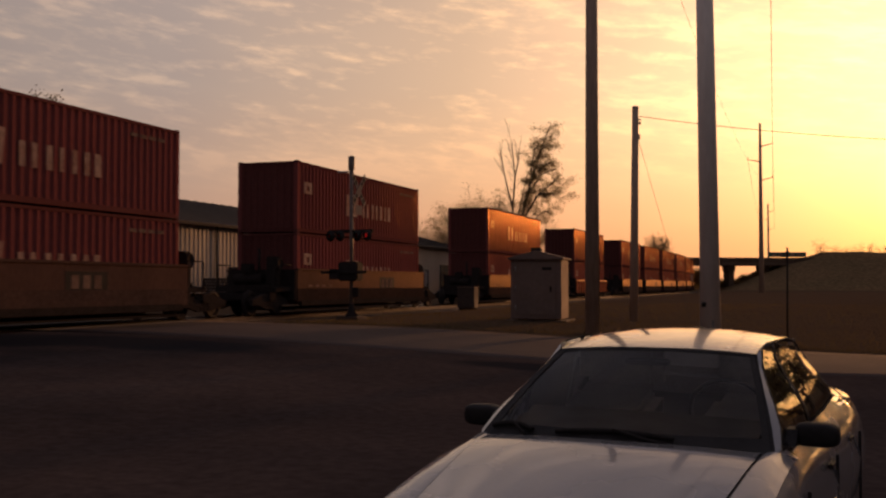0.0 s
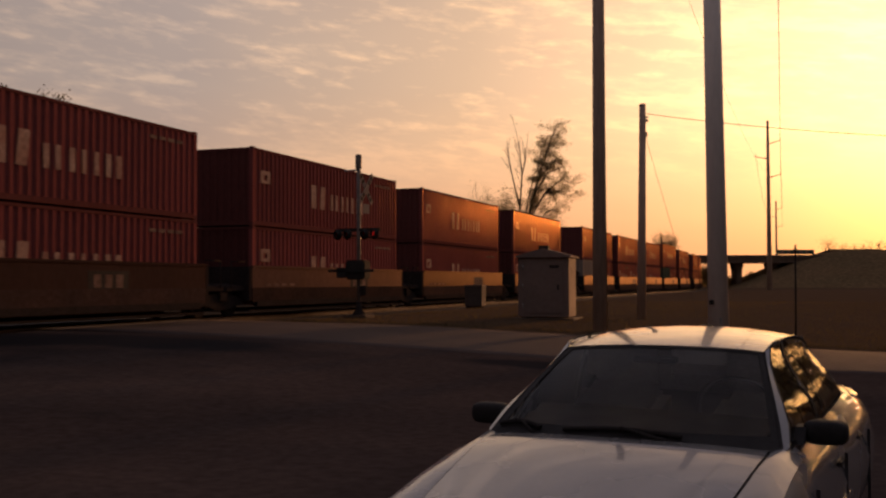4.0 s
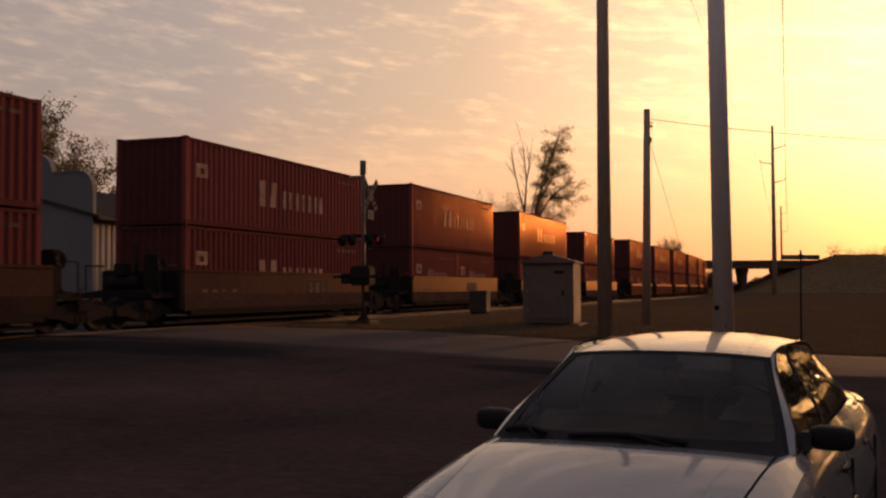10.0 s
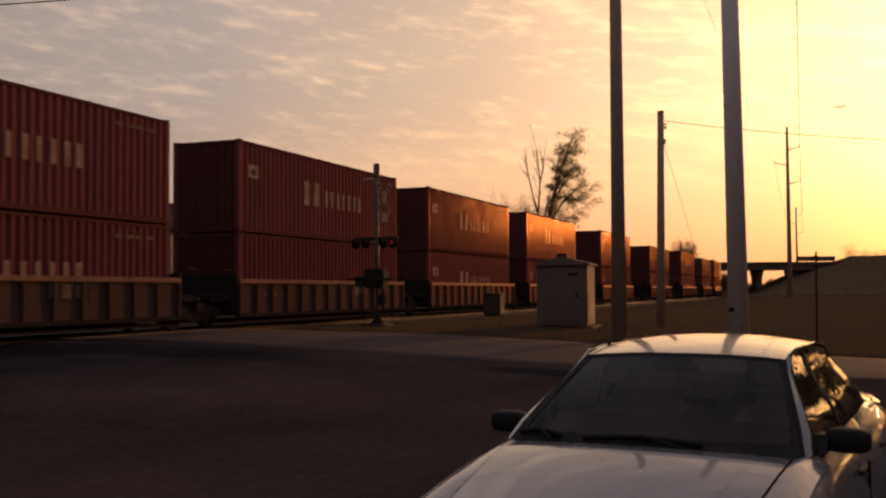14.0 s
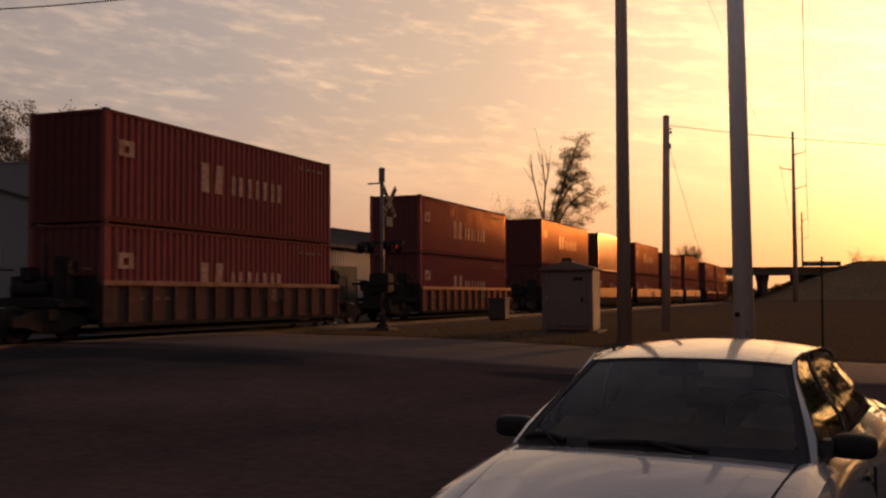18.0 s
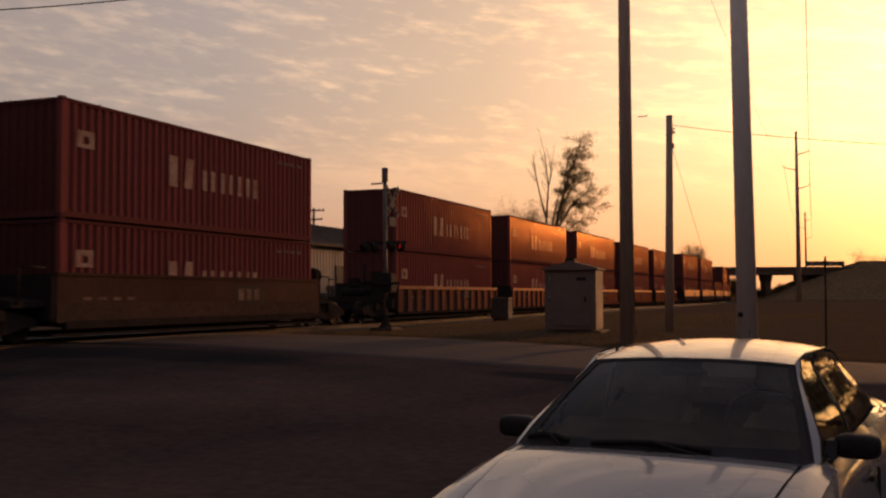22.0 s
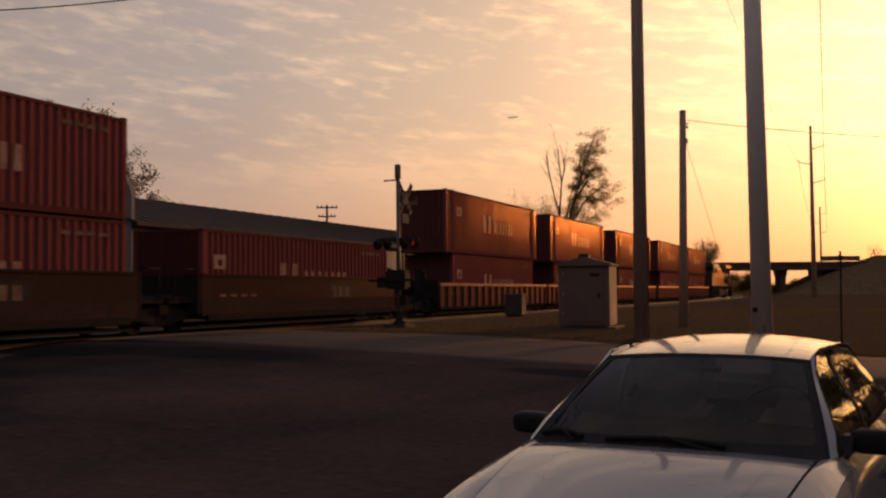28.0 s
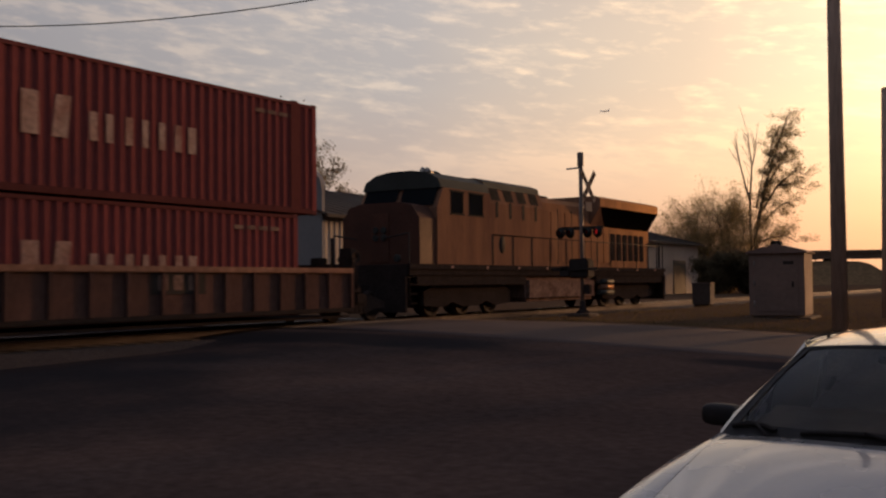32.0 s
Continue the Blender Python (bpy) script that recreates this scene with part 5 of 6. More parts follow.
build_bent_tree()
for sd, be, rr, hh in ((11, 17.1, 99, 10.6), (12, 18.2, 101, 9.2), (13, 19.3, 103, 8.4), (14, 16.2, 104, 9.2)):
    plant(sd, be, rr, label="low spreading shrub tree with a haze of young leaves", height=hh, trunks=((0, 0, 0.1, 0, 0.8), (0.4, 0.2, -0.45, 0.1, 0.75), (-0.3, 0.2, 0.45, -0.1, 0.75)), depth=4, spread=0.5, per=8, size=0.060, scatter=0.28)
plant(21, 43.6, 66, label="broad tree with sparse young leaves behind the shop front", height=12.8, mat=LEAF_DULL, trunks=((0, 0, 0.0, 0.05, 1.0), (0.5, 0.3, 0.3, 0, 0.9)), depth=4, spread=0.5, per=17, size=0.085, scatter=0.24)
plant(22, 40.2, 72, label="broad tree with sparse young leaves behind the shop front", height=11.0, mat=LEAF_DULL, trunks=((0, 0, 0.1, 0.0, 1.0),), depth=4, spread=0.52, per=14, size=0.085, scatter=0.24)
build_round_tree()
for sd, be, rr, hh, zz in ((41, -0.7, 258.8, 5.2, 8.9), (46, -2.6, 262, 3.2, 9.7), (47, -1.5, 260, 3.0, 9.4), (48, -2.0, 263, 2.4, 9.6), (49, -3.2, 266, 3.4, 9.9), (50, -3.8, 268, 2.6, 10.1)):
    x, y = polar(be, rr)
    tree(sd, (x, y, zz - 0.8), "bare bushy tree on the bank", hh, ((0, 0, 0.1, 0, 0.9), (0.6, 0, -0.5, 0, 0.8), (0.2, 0.3, 0.6, 0, 0.7), (-0.5, 0.3, -0.1, 0.4, 0.8)), 4, 0.66, 0, 0.16, 0.5, LEAF_DULL)
for sd, be, rr, hh in ((51, 4.9, 255, 3.6), (52, 3.1, 252, 3.4), (54, 5.5, 254, 5.4), (56, 6.1, 256, 5.6), (57, 6.7, 262, 3.0), (58, 7.2, 258, 2.6), (59, 4.2, 254, 2.2)):
    plant(sd, be, rr, label="hazy brown bush behind the bridge", height=hh, trunks=((0, 0, 0.2, 0, 0.8), (0.9, 0.2, -0.5, 0.1, 0.8), (-0.8, 0.1, 0.5, 0.2, 0.7)), depth=3, spread=0.6, per=10, size=0.13, scatter=0.5, mat=LEAF, category="bush", name="bush")

for sd, be, rr, hh in ((61, 13.6, 88, 3.0), (62, 14.5, 87, 3.2), (63, 15.3, 86, 3.4), (64, 16.1, 88, 3.3), (65, 16.8, 86, 3.5), (66, 17.3, 89, 3.2)):
    plant(sd, be, rr, label="dense dark bush in the hedge past the shed", height=hh, trunks=((0, 0, 0.2, 0, 0.8), (0.7, 0.2, -0.4, 0.1, 0.8), (-0.7, 0.1, 0.3, 0.2, 0.7)), depth=3, spread=0.6, per=34, size=0.11, scatter=0.30, mat=LEAF_DULL, category="bush", name="bush")


# added ring of trees, out of view: screens sun and sky, mirrors in car windows
for k, (be, rr, hh) in enumerate(((-11.8, 76, 12.5), (-14.5, 62, 13), (-18, 70, 14), (-21, 58, 14), (-27, 38, 12), (-33, 36, 14), (-40, 34, 13), (-48, 33, 14), (-57, 32, 12), (-67, 31, 14), (-78, 30, 13), (-90, 31, 14),
                                 (-104, 30, 12), (-118, 28, 14), (-134, 27, 13), (-150, 27, 14), (-168, 26, 12), (174, 27, 14), (157, 28, 13), (140, 29, 14), (122, 31, 12), (104, 33, 13), (88, 36, 12))):
    plant(200 + k, be, rr, label="leafy tree out of view, in the ring added round the lot", height=hh, trunks=((0, 0, 0.05, 0, 1.0), (0.5, 0.3, 0.2, -0.2, 0.9)), depth=3, spread=0.6, per=(18 if k < 2 else 36) if k < 5 else 45, size=0.22, scatter=0.75)


def build_far_woods():
    rng = random.Random(77)
    verts, faces = [], []
    for _ in range(26000):
        be = rng.uniform(-75, 75)
        r = rng.uniform(760, 960)
        x, y = polar(be, r)
        hgt = 4.0 + 5.0 * (0.5 + 0.5 * noise.noise((be * 0.35, 0, 0))) + 2.0 * noise.noise((be * 1.7, 3, 0))
        z = rng.random() ** 0.6 * hgt
        s = rng.uniform(0.7, 1.9)
        a = Vector((rng.uniform(-1, 1), rng.uniform(-1, 1), rng.uniform(-1, 1))).normalized()
        b = a.orthogonal().normalized()
        k = len(verts)
        c = Vector((x, y, z))
        verts += [c - a * s, c + b * s * 0.7, c + a * s, c - b * s * 0.7]
        faces.append((k, k + 1, k + 2, k + 3))
    tagged(new("far_woods", sheet_mesh("far_woods", verts, faces, LEAF_DULL)), "low line of far woods along the horizon", "woods", kind="stuff")


build_far_woods()


def build_grass():
    rng = random.Random(5)
    verts, faces = [], []
    for _ in range(60000):
        y = ROAD_Y1 + 0.3 + 34 * rng.random() ** 1.7
        x = rng.uniform(-14.5, 14)
        if abs(x - TRACK_X) < 3.2:
            continue
        z = soil(x, y) - 0.02
        h = rng.uniform(0.03, 0.11) * (1 + 0.6 * noise.noise((x * 0.4, y * 0.4, 0)))
        a = rng.uniform(0, 6.28)
        w = 0.006 + 0.008 * rng.random()
        dx, dy = math.cos(a) * w, math.sin(a) * w
        lx, ly = rng.uniform(-0.07, 0.07), rng.uniform(-0.07, 0.07)
        k = len(verts)
        verts += [(x - dx, y - dy, z), (x + dx, y + dy, z), (x + lx, y + ly, z + h)]
        faces.append((k, k + 1, k + 2))
    tagged(new("grass", sheet_mesh("grass", verts, faces, BLADE)), "short rough grass beyond the road", "grass", kind="stuff")


build_grass()


# ---- poles and wires ----
def cable(name, points, r, label, sag=0.0, n=24, category="wire"):
    """A round wire through two points, with its sag."""
    a, b = Vector(points[0]), Vector(points[1])
    bm = bmesh.new()
    prev = None
    for i in range(n + 1):
        u = i / n
        p = a.lerp(b, u) - Vector((0, 0, sag * 4 * u * (1 - u)))
        w = (b - a).normalized()
        e = w.orthogonal().normalized()
        f = w.cross(e)
        ring = [bm.verts.new(p + r * (math.cos(q * 1.2566) * e + math.sin(q * 1.2566) * f)) for q in range(5)]
        if prev:
            for q in range(5):
                bm.faces.new((prev[q], prev[(q + 1) % 5], ring[(q + 1) % 5], ring[q]))
        prev = ring
    ob = part(name, bm, CABLE)
    return tagged(ob, label, category, group="wires")


def build_poles():
    # wooden pole beside the road
    x, y = -5.418, 27.35
    g = soil(x, y) - 0.1
    a = thing("utility_pole", "weathered brown wooden utility pole beside the road", "utility pole", pose(x, y, g, 0.1, 0.14, 0), group="poles along the road")
    part("shaft", tube(bmesh.new(), (0, 0, -0.4), (0, 0, 13.2), 0.197, 0.142, n=20), POLE_WOOD, a)
    part("side_arm", box(bmesh.new(), 0.10, 1.22, -0.05, 0.05, 12.2, 12.30, 0.01), POLE_WOOD, a)
    part("insulator", lathe(bmesh.new(), [(0.03, 12.30), (0.06, 12.34), (0.03, 12.38), (0.06, 12.42), (0.02, 12.46)], 10, (1.15, 0.0, 0)), BLACK, a)
    part("ground_wire", tube(bmesh.new(), (0.205, 0.0, 0), (0.118, 0, 12.0), 0.008, n=5), CABLE, a)
    # pale steel pole
    x, y = -2.325, 27.3
    g = soil(x, y) - 0.1
    b = thing("steel_pole", "tall pale grey tapered steel pole beside the road", "utility pole", pose(x, y, g, 0.0, -0.52, 0), group="poles along the road")
    part("shaft", tube(bmesh.new(), (0, 0, -0.2), (0, 0, 15.0), 0.262, 0.190, n=28), POLE_STEEL, b)
    part("base_plate", box(bmesh.new(), -0.42, 0.42, -0.42, 0.42, 0.02, 0.08, 0.01), STEEL, b)
    for i in range(8):
        q = 2 * math.pi * i / 8
        part("anchor_bolt", tube(bmesh.new(), (0.36 * math.cos(q), 0.36 * math.sin(q), 0.05), (0.36 * math.cos(q), 0.36 * math.sin(q), 0.17), 0.02, n=6), STEEL, b)
    part("hand_hole_cover", box(bmesh.new(), -0.05, 0.10, -0.252, -0.205, 0.45, 0.65, 0.01), STEEL, b)
    part("junction_box", box(bmesh.new(), -0.20, -0.08, -0.295, -0.190, 0.98, 1.10, 0.012), SOOT, b)
    # shorter wooden pole
    x, y = -5.35, 33.95
    g = soil(x, y) - 0.1
    c = thing("utility_pole", "shorter weathered wooden pole with a guy wire", "utility pole", pose(x, y, g, 0, 0.75, 0), group="poles along the road")
    part("shaft", tube(bmesh.new(), (0, 0, -0.4), (0, 0, 7.15), 0.150, 0.105, n=16), POLE_WOOD, c)
    part("pole_cap", lathe(bmesh.new(), [(0.112, 7.13), (0.115, 7.17), (0.05, 7.20)], 14), STEEL, c)
    part("spool_insulator", lathe(bmesh.new(), [(0.03, 6.58), (0.045, 6.60), (0.025, 6.63), (0.045, 6.66), (0.02, 6.68)], 10, (0.15, 0, 0)), POLE_WOOD, c)
    part("bracket", box(bmesh.new(), 0.09, 0.2, -0.03, 0.03, 6.72, 6.76), STEEL, c)
    part("junction_box", box(bmesh.new(), 0.09, 0.16, -0.05, 0.05, 6.08, 6.26, 0.01), POLE_WOOD, c)
    top = Vector((x + 0.22, y, g + 6.85))
    end = Vector((6.5, 36.5, g + 5.75))
    cable("service_wire", (top, end), 0.011, "thin black service wire from the short pole", sag=0.20)
    cable("guy_wire", ((x + 0.15, y, g + 6.2), (-3.6, 34.8, 0.35)), 0.007, "thin steel guy wire of the short pole")
    cable("line_wire", ((-4.25, 27.35, g + 12.35), (-6.2, 157.9, 17.6)), 0.007, "thin drooping wire from the roadside pole to the far line", sag=1.5, n=60)
    far = thing("utility_pole", "wooden pole at the far end of the service wire", "utility pole", pose(6.5, 36.5, soil(6.5, 36.5) - 0.1))
    part("shaft", tube(bmesh.new(), (0, 0, -0.4), (0, 0, 6.6), 0.15, 0.11, n=14), POLE_WOOD, far)


def build_transmission():
    # steel pole with three arms and its line, which passes overhead
    be, r = 2.25, 158.0
    x, y = polar(be - 0.02, r)
    t = thing("transmission_pole", "tall slim steel transmission pole with three upswept arms", "transmission pole", pose(x, y, -0.1))
    part("shaft", tube(bmesh.new(), (0, 0, -0.5), (0, 0, 25.6), 0.40, 0.18, n=18), POLE_WOOD, t)
    rows = ((22.6, 1.75, 0.45), (20.3, -1.75, 0.35), (17.6, 1.75, 0.45))
    for z, o, up in rows:
        part("arm", tube(bmesh.new(), (0, 0, z - up), (o, 0, z), 0.08, 0.045, n=8), SOOT, t)
        part("insulator", tube(bmesh.new(), (o, 0, z), (o, 0, z - 0.05 + 0.4), 0.06, n=8), SOOT, t)
    for z, o, up in rows:
        a = Vector((x + o, y, z - 0.1 + 0.45))
        if o > 0:
            b = Vector((a.x, a.y, 0)) * (-60 / math.hypot(a.x, a.y)) + Vector((0, 0, z + 1.6))
            cable("conductor", (a, b), 0.022, "bare conductor of the transmission line", sag=3.0, n=40)
    x2, y2 = polar(1.86, 300.0)
    u = thing("transmission_pole", "far steel transmission pole, thin against the sky", "transmission pole", pose(x2, y2, -0.1))
    part("shaft", tube(bmesh.new(), (0, 0, -0.5), (0, 0, 24.5), 0.36, 0.20, n=12), POLE_WOOD, u)
    for z, o, up in rows:
        part("arm", tube(bmesh.new(), (0, 0, z - up), (o, 0, z), 0.07, 0.04, n=8), SOOT, u)
    for z, o, up in rows:
        cable("conductor", ((x + o, y, z), (x2 + o, y2, z)), 0.022, "bare conductor of the transmission line", sag=2.5)
    # crossarm pole behind the shed
    x3, y3 = polar(28.55, 92.0)
    v = thing("utility_pole", "dark wooden pole with two crossarms behind the shed", "utility pole", pose(x3, y3, 0.2, 0, 0, 24))
    part("shaft", tube(bmesh.new(), (0, 0, -0.4), (0, 0, 9.35), 0.16, 0.11, n=12), POLE_WOOD, v)
    for z, w in ((9.05, 0.95), (8.25, 0.80)):
        part("crossarm", box(bmesh.new(), -w, w, -0.15, -0.05, z, z + 0.13, 0.01), POLE_WOOD, v)
        for k in (-w + 0.1, -w / 2, w / 2, w - 0.1):
            part("insulator", lathe(bmesh.new(), [(0.03, z + 0.13), (0.055, z + 0.18), (0.02, z + 0.27)], 8, (k, -0.1, 0)), BLACK, v)
    # line over the lot
    cable("overhead_wire", ((-5.31, 27.30, 12.6), (-36.0, 14.0, 10.6)), 0.018, "slack black overhead wire from the roadside pole", sag=2.37, n=48)
    w = thing("utility_pole", "wooden pole at the lot's edge that holds the slack wire", "utility pole", pose(-36.1, 13.96, soil(-36.1, 13.96) - 0.1))
    part("shaft", tube(bmesh.new(), (0, 0, -0.4), (0, 0, 11.2), 0.18, 0.12, n=14), POLE_WOOD, w)


build_poles()
build_transmission()


# ---- level-crossing signal ----
def build_signal():
    x, y = -13.35, 29.2
    g = soil(x, y) - 0.05
    s = thing("crossing_signal", "railway crossing signal mast with a white crossbuck and red flashing lights", "crossing signal", pose(x, y, g, 0, -0.2, 0))
    part("footing", box(bmesh.new(), -0.38, 0.38, -0.38, 0.38, -0.1, 0.16, 0.03), TIE, s)
    part("mast", tube(bmesh.new(), (0, 0, 0.1), (0, 0, 4.75), 0.062, n=16), MAST, s)
    part("mast_foot", lathe(bmesh.new(), [(0.20, 0.14), (0.20, 0.20), (0.10, 0.30), (0.085, 0.55)], 16), SOOT, s)
    part("bell", lathe(bmesh.new(), [(0.095, 4.72), (0.10, 4.76), (0.10, 5.12), (0.08, 5.16)], 16), MAST, s)
    part("bell_bracket", tube(bmesh.new(), (-0.50, 0.05, 4.68), (0.02, 0.02, 4.68), 0.028, n=8), ALUMINIUM, s)
    # crossbuck, faces the road from the side, with a plate below
    turn = pose(0.30, -0.10, 4.08, 0, 0, 86)
    for a in (48, -48):
        bm = box(bmesh.new(), -0.61, 0.61, -0.008, 0.008, -0.095, 0.095, 0.004)
        blade = part("crossbuck_blade", bm, PALE, s, "white crossbuck blade", at=turn @ pose(0, 0.012 if a > 0 else -0.012, 0, 0, a, 0))
        for k in range(6):
            if abs(k - 2.5) < 1:
                continue
            part("lettering_bar", box(bmesh.new(), -0.52 + 0.18 * k, -0.40 + 0.18 * k, -0.013, -0.008, -0.06, 0.06), BLACK, blade)
    part("track_plate", box(bmesh.new(), -0.2, 0.2, -0.01, 0.01, -0.16, 0.13, 0.004), PALE, s, "small white plate", at=turn @ pose(0, 0, -0.62))
    part("plate_arm", tube(bmesh.new(), (0.0, 0, 3.9), (0.30, -0.10, 3.9), 0.02, n=6), ALUMINIUM, s)
    # light pairs to both sides
    part("light_arm", box(bmesh.new(), -0.72, 0.72, -0.05, 0.05, 2.75, 2.85, 0.012), BLACK, s)
    for k, (dx, dy) in enumerate(((-0.66, -0.12), (-0.30, -0.12), (0.26, -0.12), (0.62, -0.12))):
        lamp = part("signal_lamp", lathe(bmesh.new(), [(0.04, 0.16), (0.10, 0.14), (0.13, 0.02), (0.30, 0.0), (0.30, -0.012), (0.13, -0.02), (0.11, -0.03)], 24, axis="y"), BLACK, s,
                                 "round black lamp with backboard", at=pose(dx, dy - 0.06 * (k % 2), 2.66) @ Matrix.Diagonal((0.50, 1, 0.58, 1)))
        part("lens", lathe(bmesh.new(), [(0.135, -0.032), (0.12, -0.046), (0.03, -0.052)], 20, axis="y"), RED_LIT if k > 2 else RED_LENS, lamp)
        part("hood", lathe(bmesh.new(), [(0.150, -0.03), (0.156, -0.03), (0.156, -0.20), (0.150, -0.20), (0.150, -0.03)], 20, axis="y", caps=False), BLACK, lamp)
    # gate machine on the mast
    part("gate_machine", box(bmesh.new(), -0.36, 0.30, -0.26, 0.24, 1.25, 1.85, 0.05), BLACK, s, "dark gate machine")
    part("counterweight", box(bmesh.new(), -0.62, -0.30, -0.34, -0.27, 1.30, 1.62, 0.02), BLACK, s)
    part("counterweight_arm", box(bmesh.new(), -0.9, 0.65, -0.34, -0.29, 1.48, 1.56, 0.01), BLACK, s)
    part("cable_box", box(bmesh.new(), 0.07, 0.27, -0.1, 0.1, 0.75, 1.05, 0.015), SOOT, s)


def build_bungalow():
    x, y = -8.0, 31.9
    g = soil(x, y) - 0.04
    b = thing("equipment_cabinet", "weathered grey signal equipment cabinet with a low gabled roof", "cabinet", pose(x, y, g, 0, 0, 4))
    part("slab", box(bmesh.new(), -1.0, 1.0, -0.95, 0.95, -0.1, 0.06, 0.02), TIE, b)
    part("shell", box(bmesh.new(), -0.80, 0.80, -0.75, 0.75, 0.10, 1.98, 0.015), CABINET, b)
    part("roof", prism(bmesh.new(), [(-0.88, 1.96), (0.88, 1.96), (0.88, 2.01), (0.0, 2.24), (-0.88, 2.01)], "y", -0.85, 0.85), CABINET, b)
    part("vent_cap", box(bmesh.new(), -0.22, 0.10, -0.4, -0.1, 2.17, 2.34, 0.02), BLACK, b)
    d = part("cabinet_door", box(bmesh.new(), -0.62, 0.62, -0.775, -0.752, 0.22, 1.86, 0.008), CABINET, b)
    part("door_handle", box(bmesh.new(), 0.44, 0.50, -0.80, -0.775, 0.95, 1.12, 0.008), BLACK, d)
    part("warning_bar", box(bmesh.new(), 0.2, 0.5, -0.782, -0.776, 1.62, 1.72), BLACK, d)
    for z in (0.4, 1.0, 1.6):
        part("hinge", tube(bmesh.new(), (-0.64, -0.77, z), (-0.64, -0.77, z + 0.14), 0.016, n=8), STEEL, b)
    for k in range(5):
        part("louvre", box(bmesh.new(), 0.801, 0.815, -0.3, 0.3, 1.35 + 0.07 * k, 1.39 + 0.07 * k), CABINET, b)
    # low relay box by the rails
    x, y = -14.7, 45.0
    c = thing("relay_box", "low grey relay box on a short plinth beside the track", "cabinet", pose(x, y, soil(x, y) - 0.03))
    part("plinth", box(bmesh.new(), -0.34, 0.34, -0.28, 0.28, -0.1, 0.20, 0.01), SOOT, c)
    part("body", box(bmesh.new(), -0.41, 0.41, -0.32, 0.32, 0.20, 1.12, 0.02), TIE, c)
    part("lid", box(bmesh.new(), -0.44, 0.44, -0.36, 0.36, 1.12, 1.17, 0.015), CABINET, c)


def build_street_sign():
    x, y = -0.46, 27.6
    g = soil(x, y) - 0.05
    s = thing("street_sign", "street-name sign with two crossed blades on a thin post", "street sign", pose(x, y, g, 0, 0.5, 0))
    part("post", tube(bmesh.new(), (0, 0, -0.2), (0, 0, 2.52), 0.024, n=10), SOOT, s)
    for z, a in ((2.28, 10), (2.40, 91)):
        blade = part("blade", box(bmesh.new(), -0.46, 0.46, -0.004, 0.004, 0, 0.12, 0.002), SIGN_FACE, s, at=pose(0, 0, z, 0, 0, a))
        for k in range(5):
            part("lettering_bar", box(bmesh.new(), -0.36 + 0.15 * k, -0.27 + 0.15 * k, -0.007, -0.004, 0.03, 0.09), MARK, blade)
    part("clamp", box(bmesh.new(), -0.05, 0.05, -0.03, 0.03, 2.395, 2.42, 0.004), SOOT, s)


build_signal()
build_bungalow()
build_street_sign()


# ---- parked white saloon ----
def loft(bm, rings):
    rows = [[bm.verts.new(p) for p in r] for r in rings]
    for a, b in zip(rows, rows[1:]):
        for i in range(len(a) - 1):
            bm.faces.new((a[i], a[i + 1], b[i + 1], b[i])).smooth = True
    return rows


def loft_strip(rings):
    bm = bmesh.new()
    loft(bm, rings)
    return bm


def bent_bar(bm, pts, r, n=6):
    """One round bar through the points."""
    last_ring = None
    for i, p in enumerate(pts):
        w = (pts[min(i + 1, len(pts) - 1)] - pts[max(i - 1, 0)]).normalized()
        u = w.orthogonal().normalized()
        v = w.cross(u)
        ring = [bm.verts.new(p + r * (math.cos(2 * math.pi * k / n) * u + math.sin(2 * math.pi * k / n) * v)) for k in range(n)]
        if last_ring:
            for k in range(n):
                bm.faces.new((last_ring[k], last_ring[(k + 1) % n], ring[(k + 1) % n], ring[k])).smooth = True
        last_ring = ring
    return bm


def pillow(bm, centre, size, power=3.0, n=20):
    """A rounded box."""
    def part_of(c):
        return math.copysign(abs(c) ** (2 / power), c)
    rows = []
    for j in range(n // 2 + 1):
        th = -math.pi / 2 + math.pi * j / (n // 2)
        rows.append([bm.verts.new((centre[0] + size[0] * part_of(math.cos(th)) * part_of(math.cos(2 * math.pi * i / n)),
                                   centre[1] + size[1] * part_of(math.cos(th)) * part_of(math.sin(2 * math.pi * i / n)),
                                   centre[2] + size[2] * part_of(math.sin(th)))) for i in range(n)])
    for a, b in zip(rows, rows[1:]):
        for i in range(n):
            bm.faces.new((a[i], a[(i + 1) % n], b[(i + 1) % n], b[i])).smooth = True
    bmesh.ops.remove_doubles(bm, verts=bm.verts, dist=0.0004)
    return bm


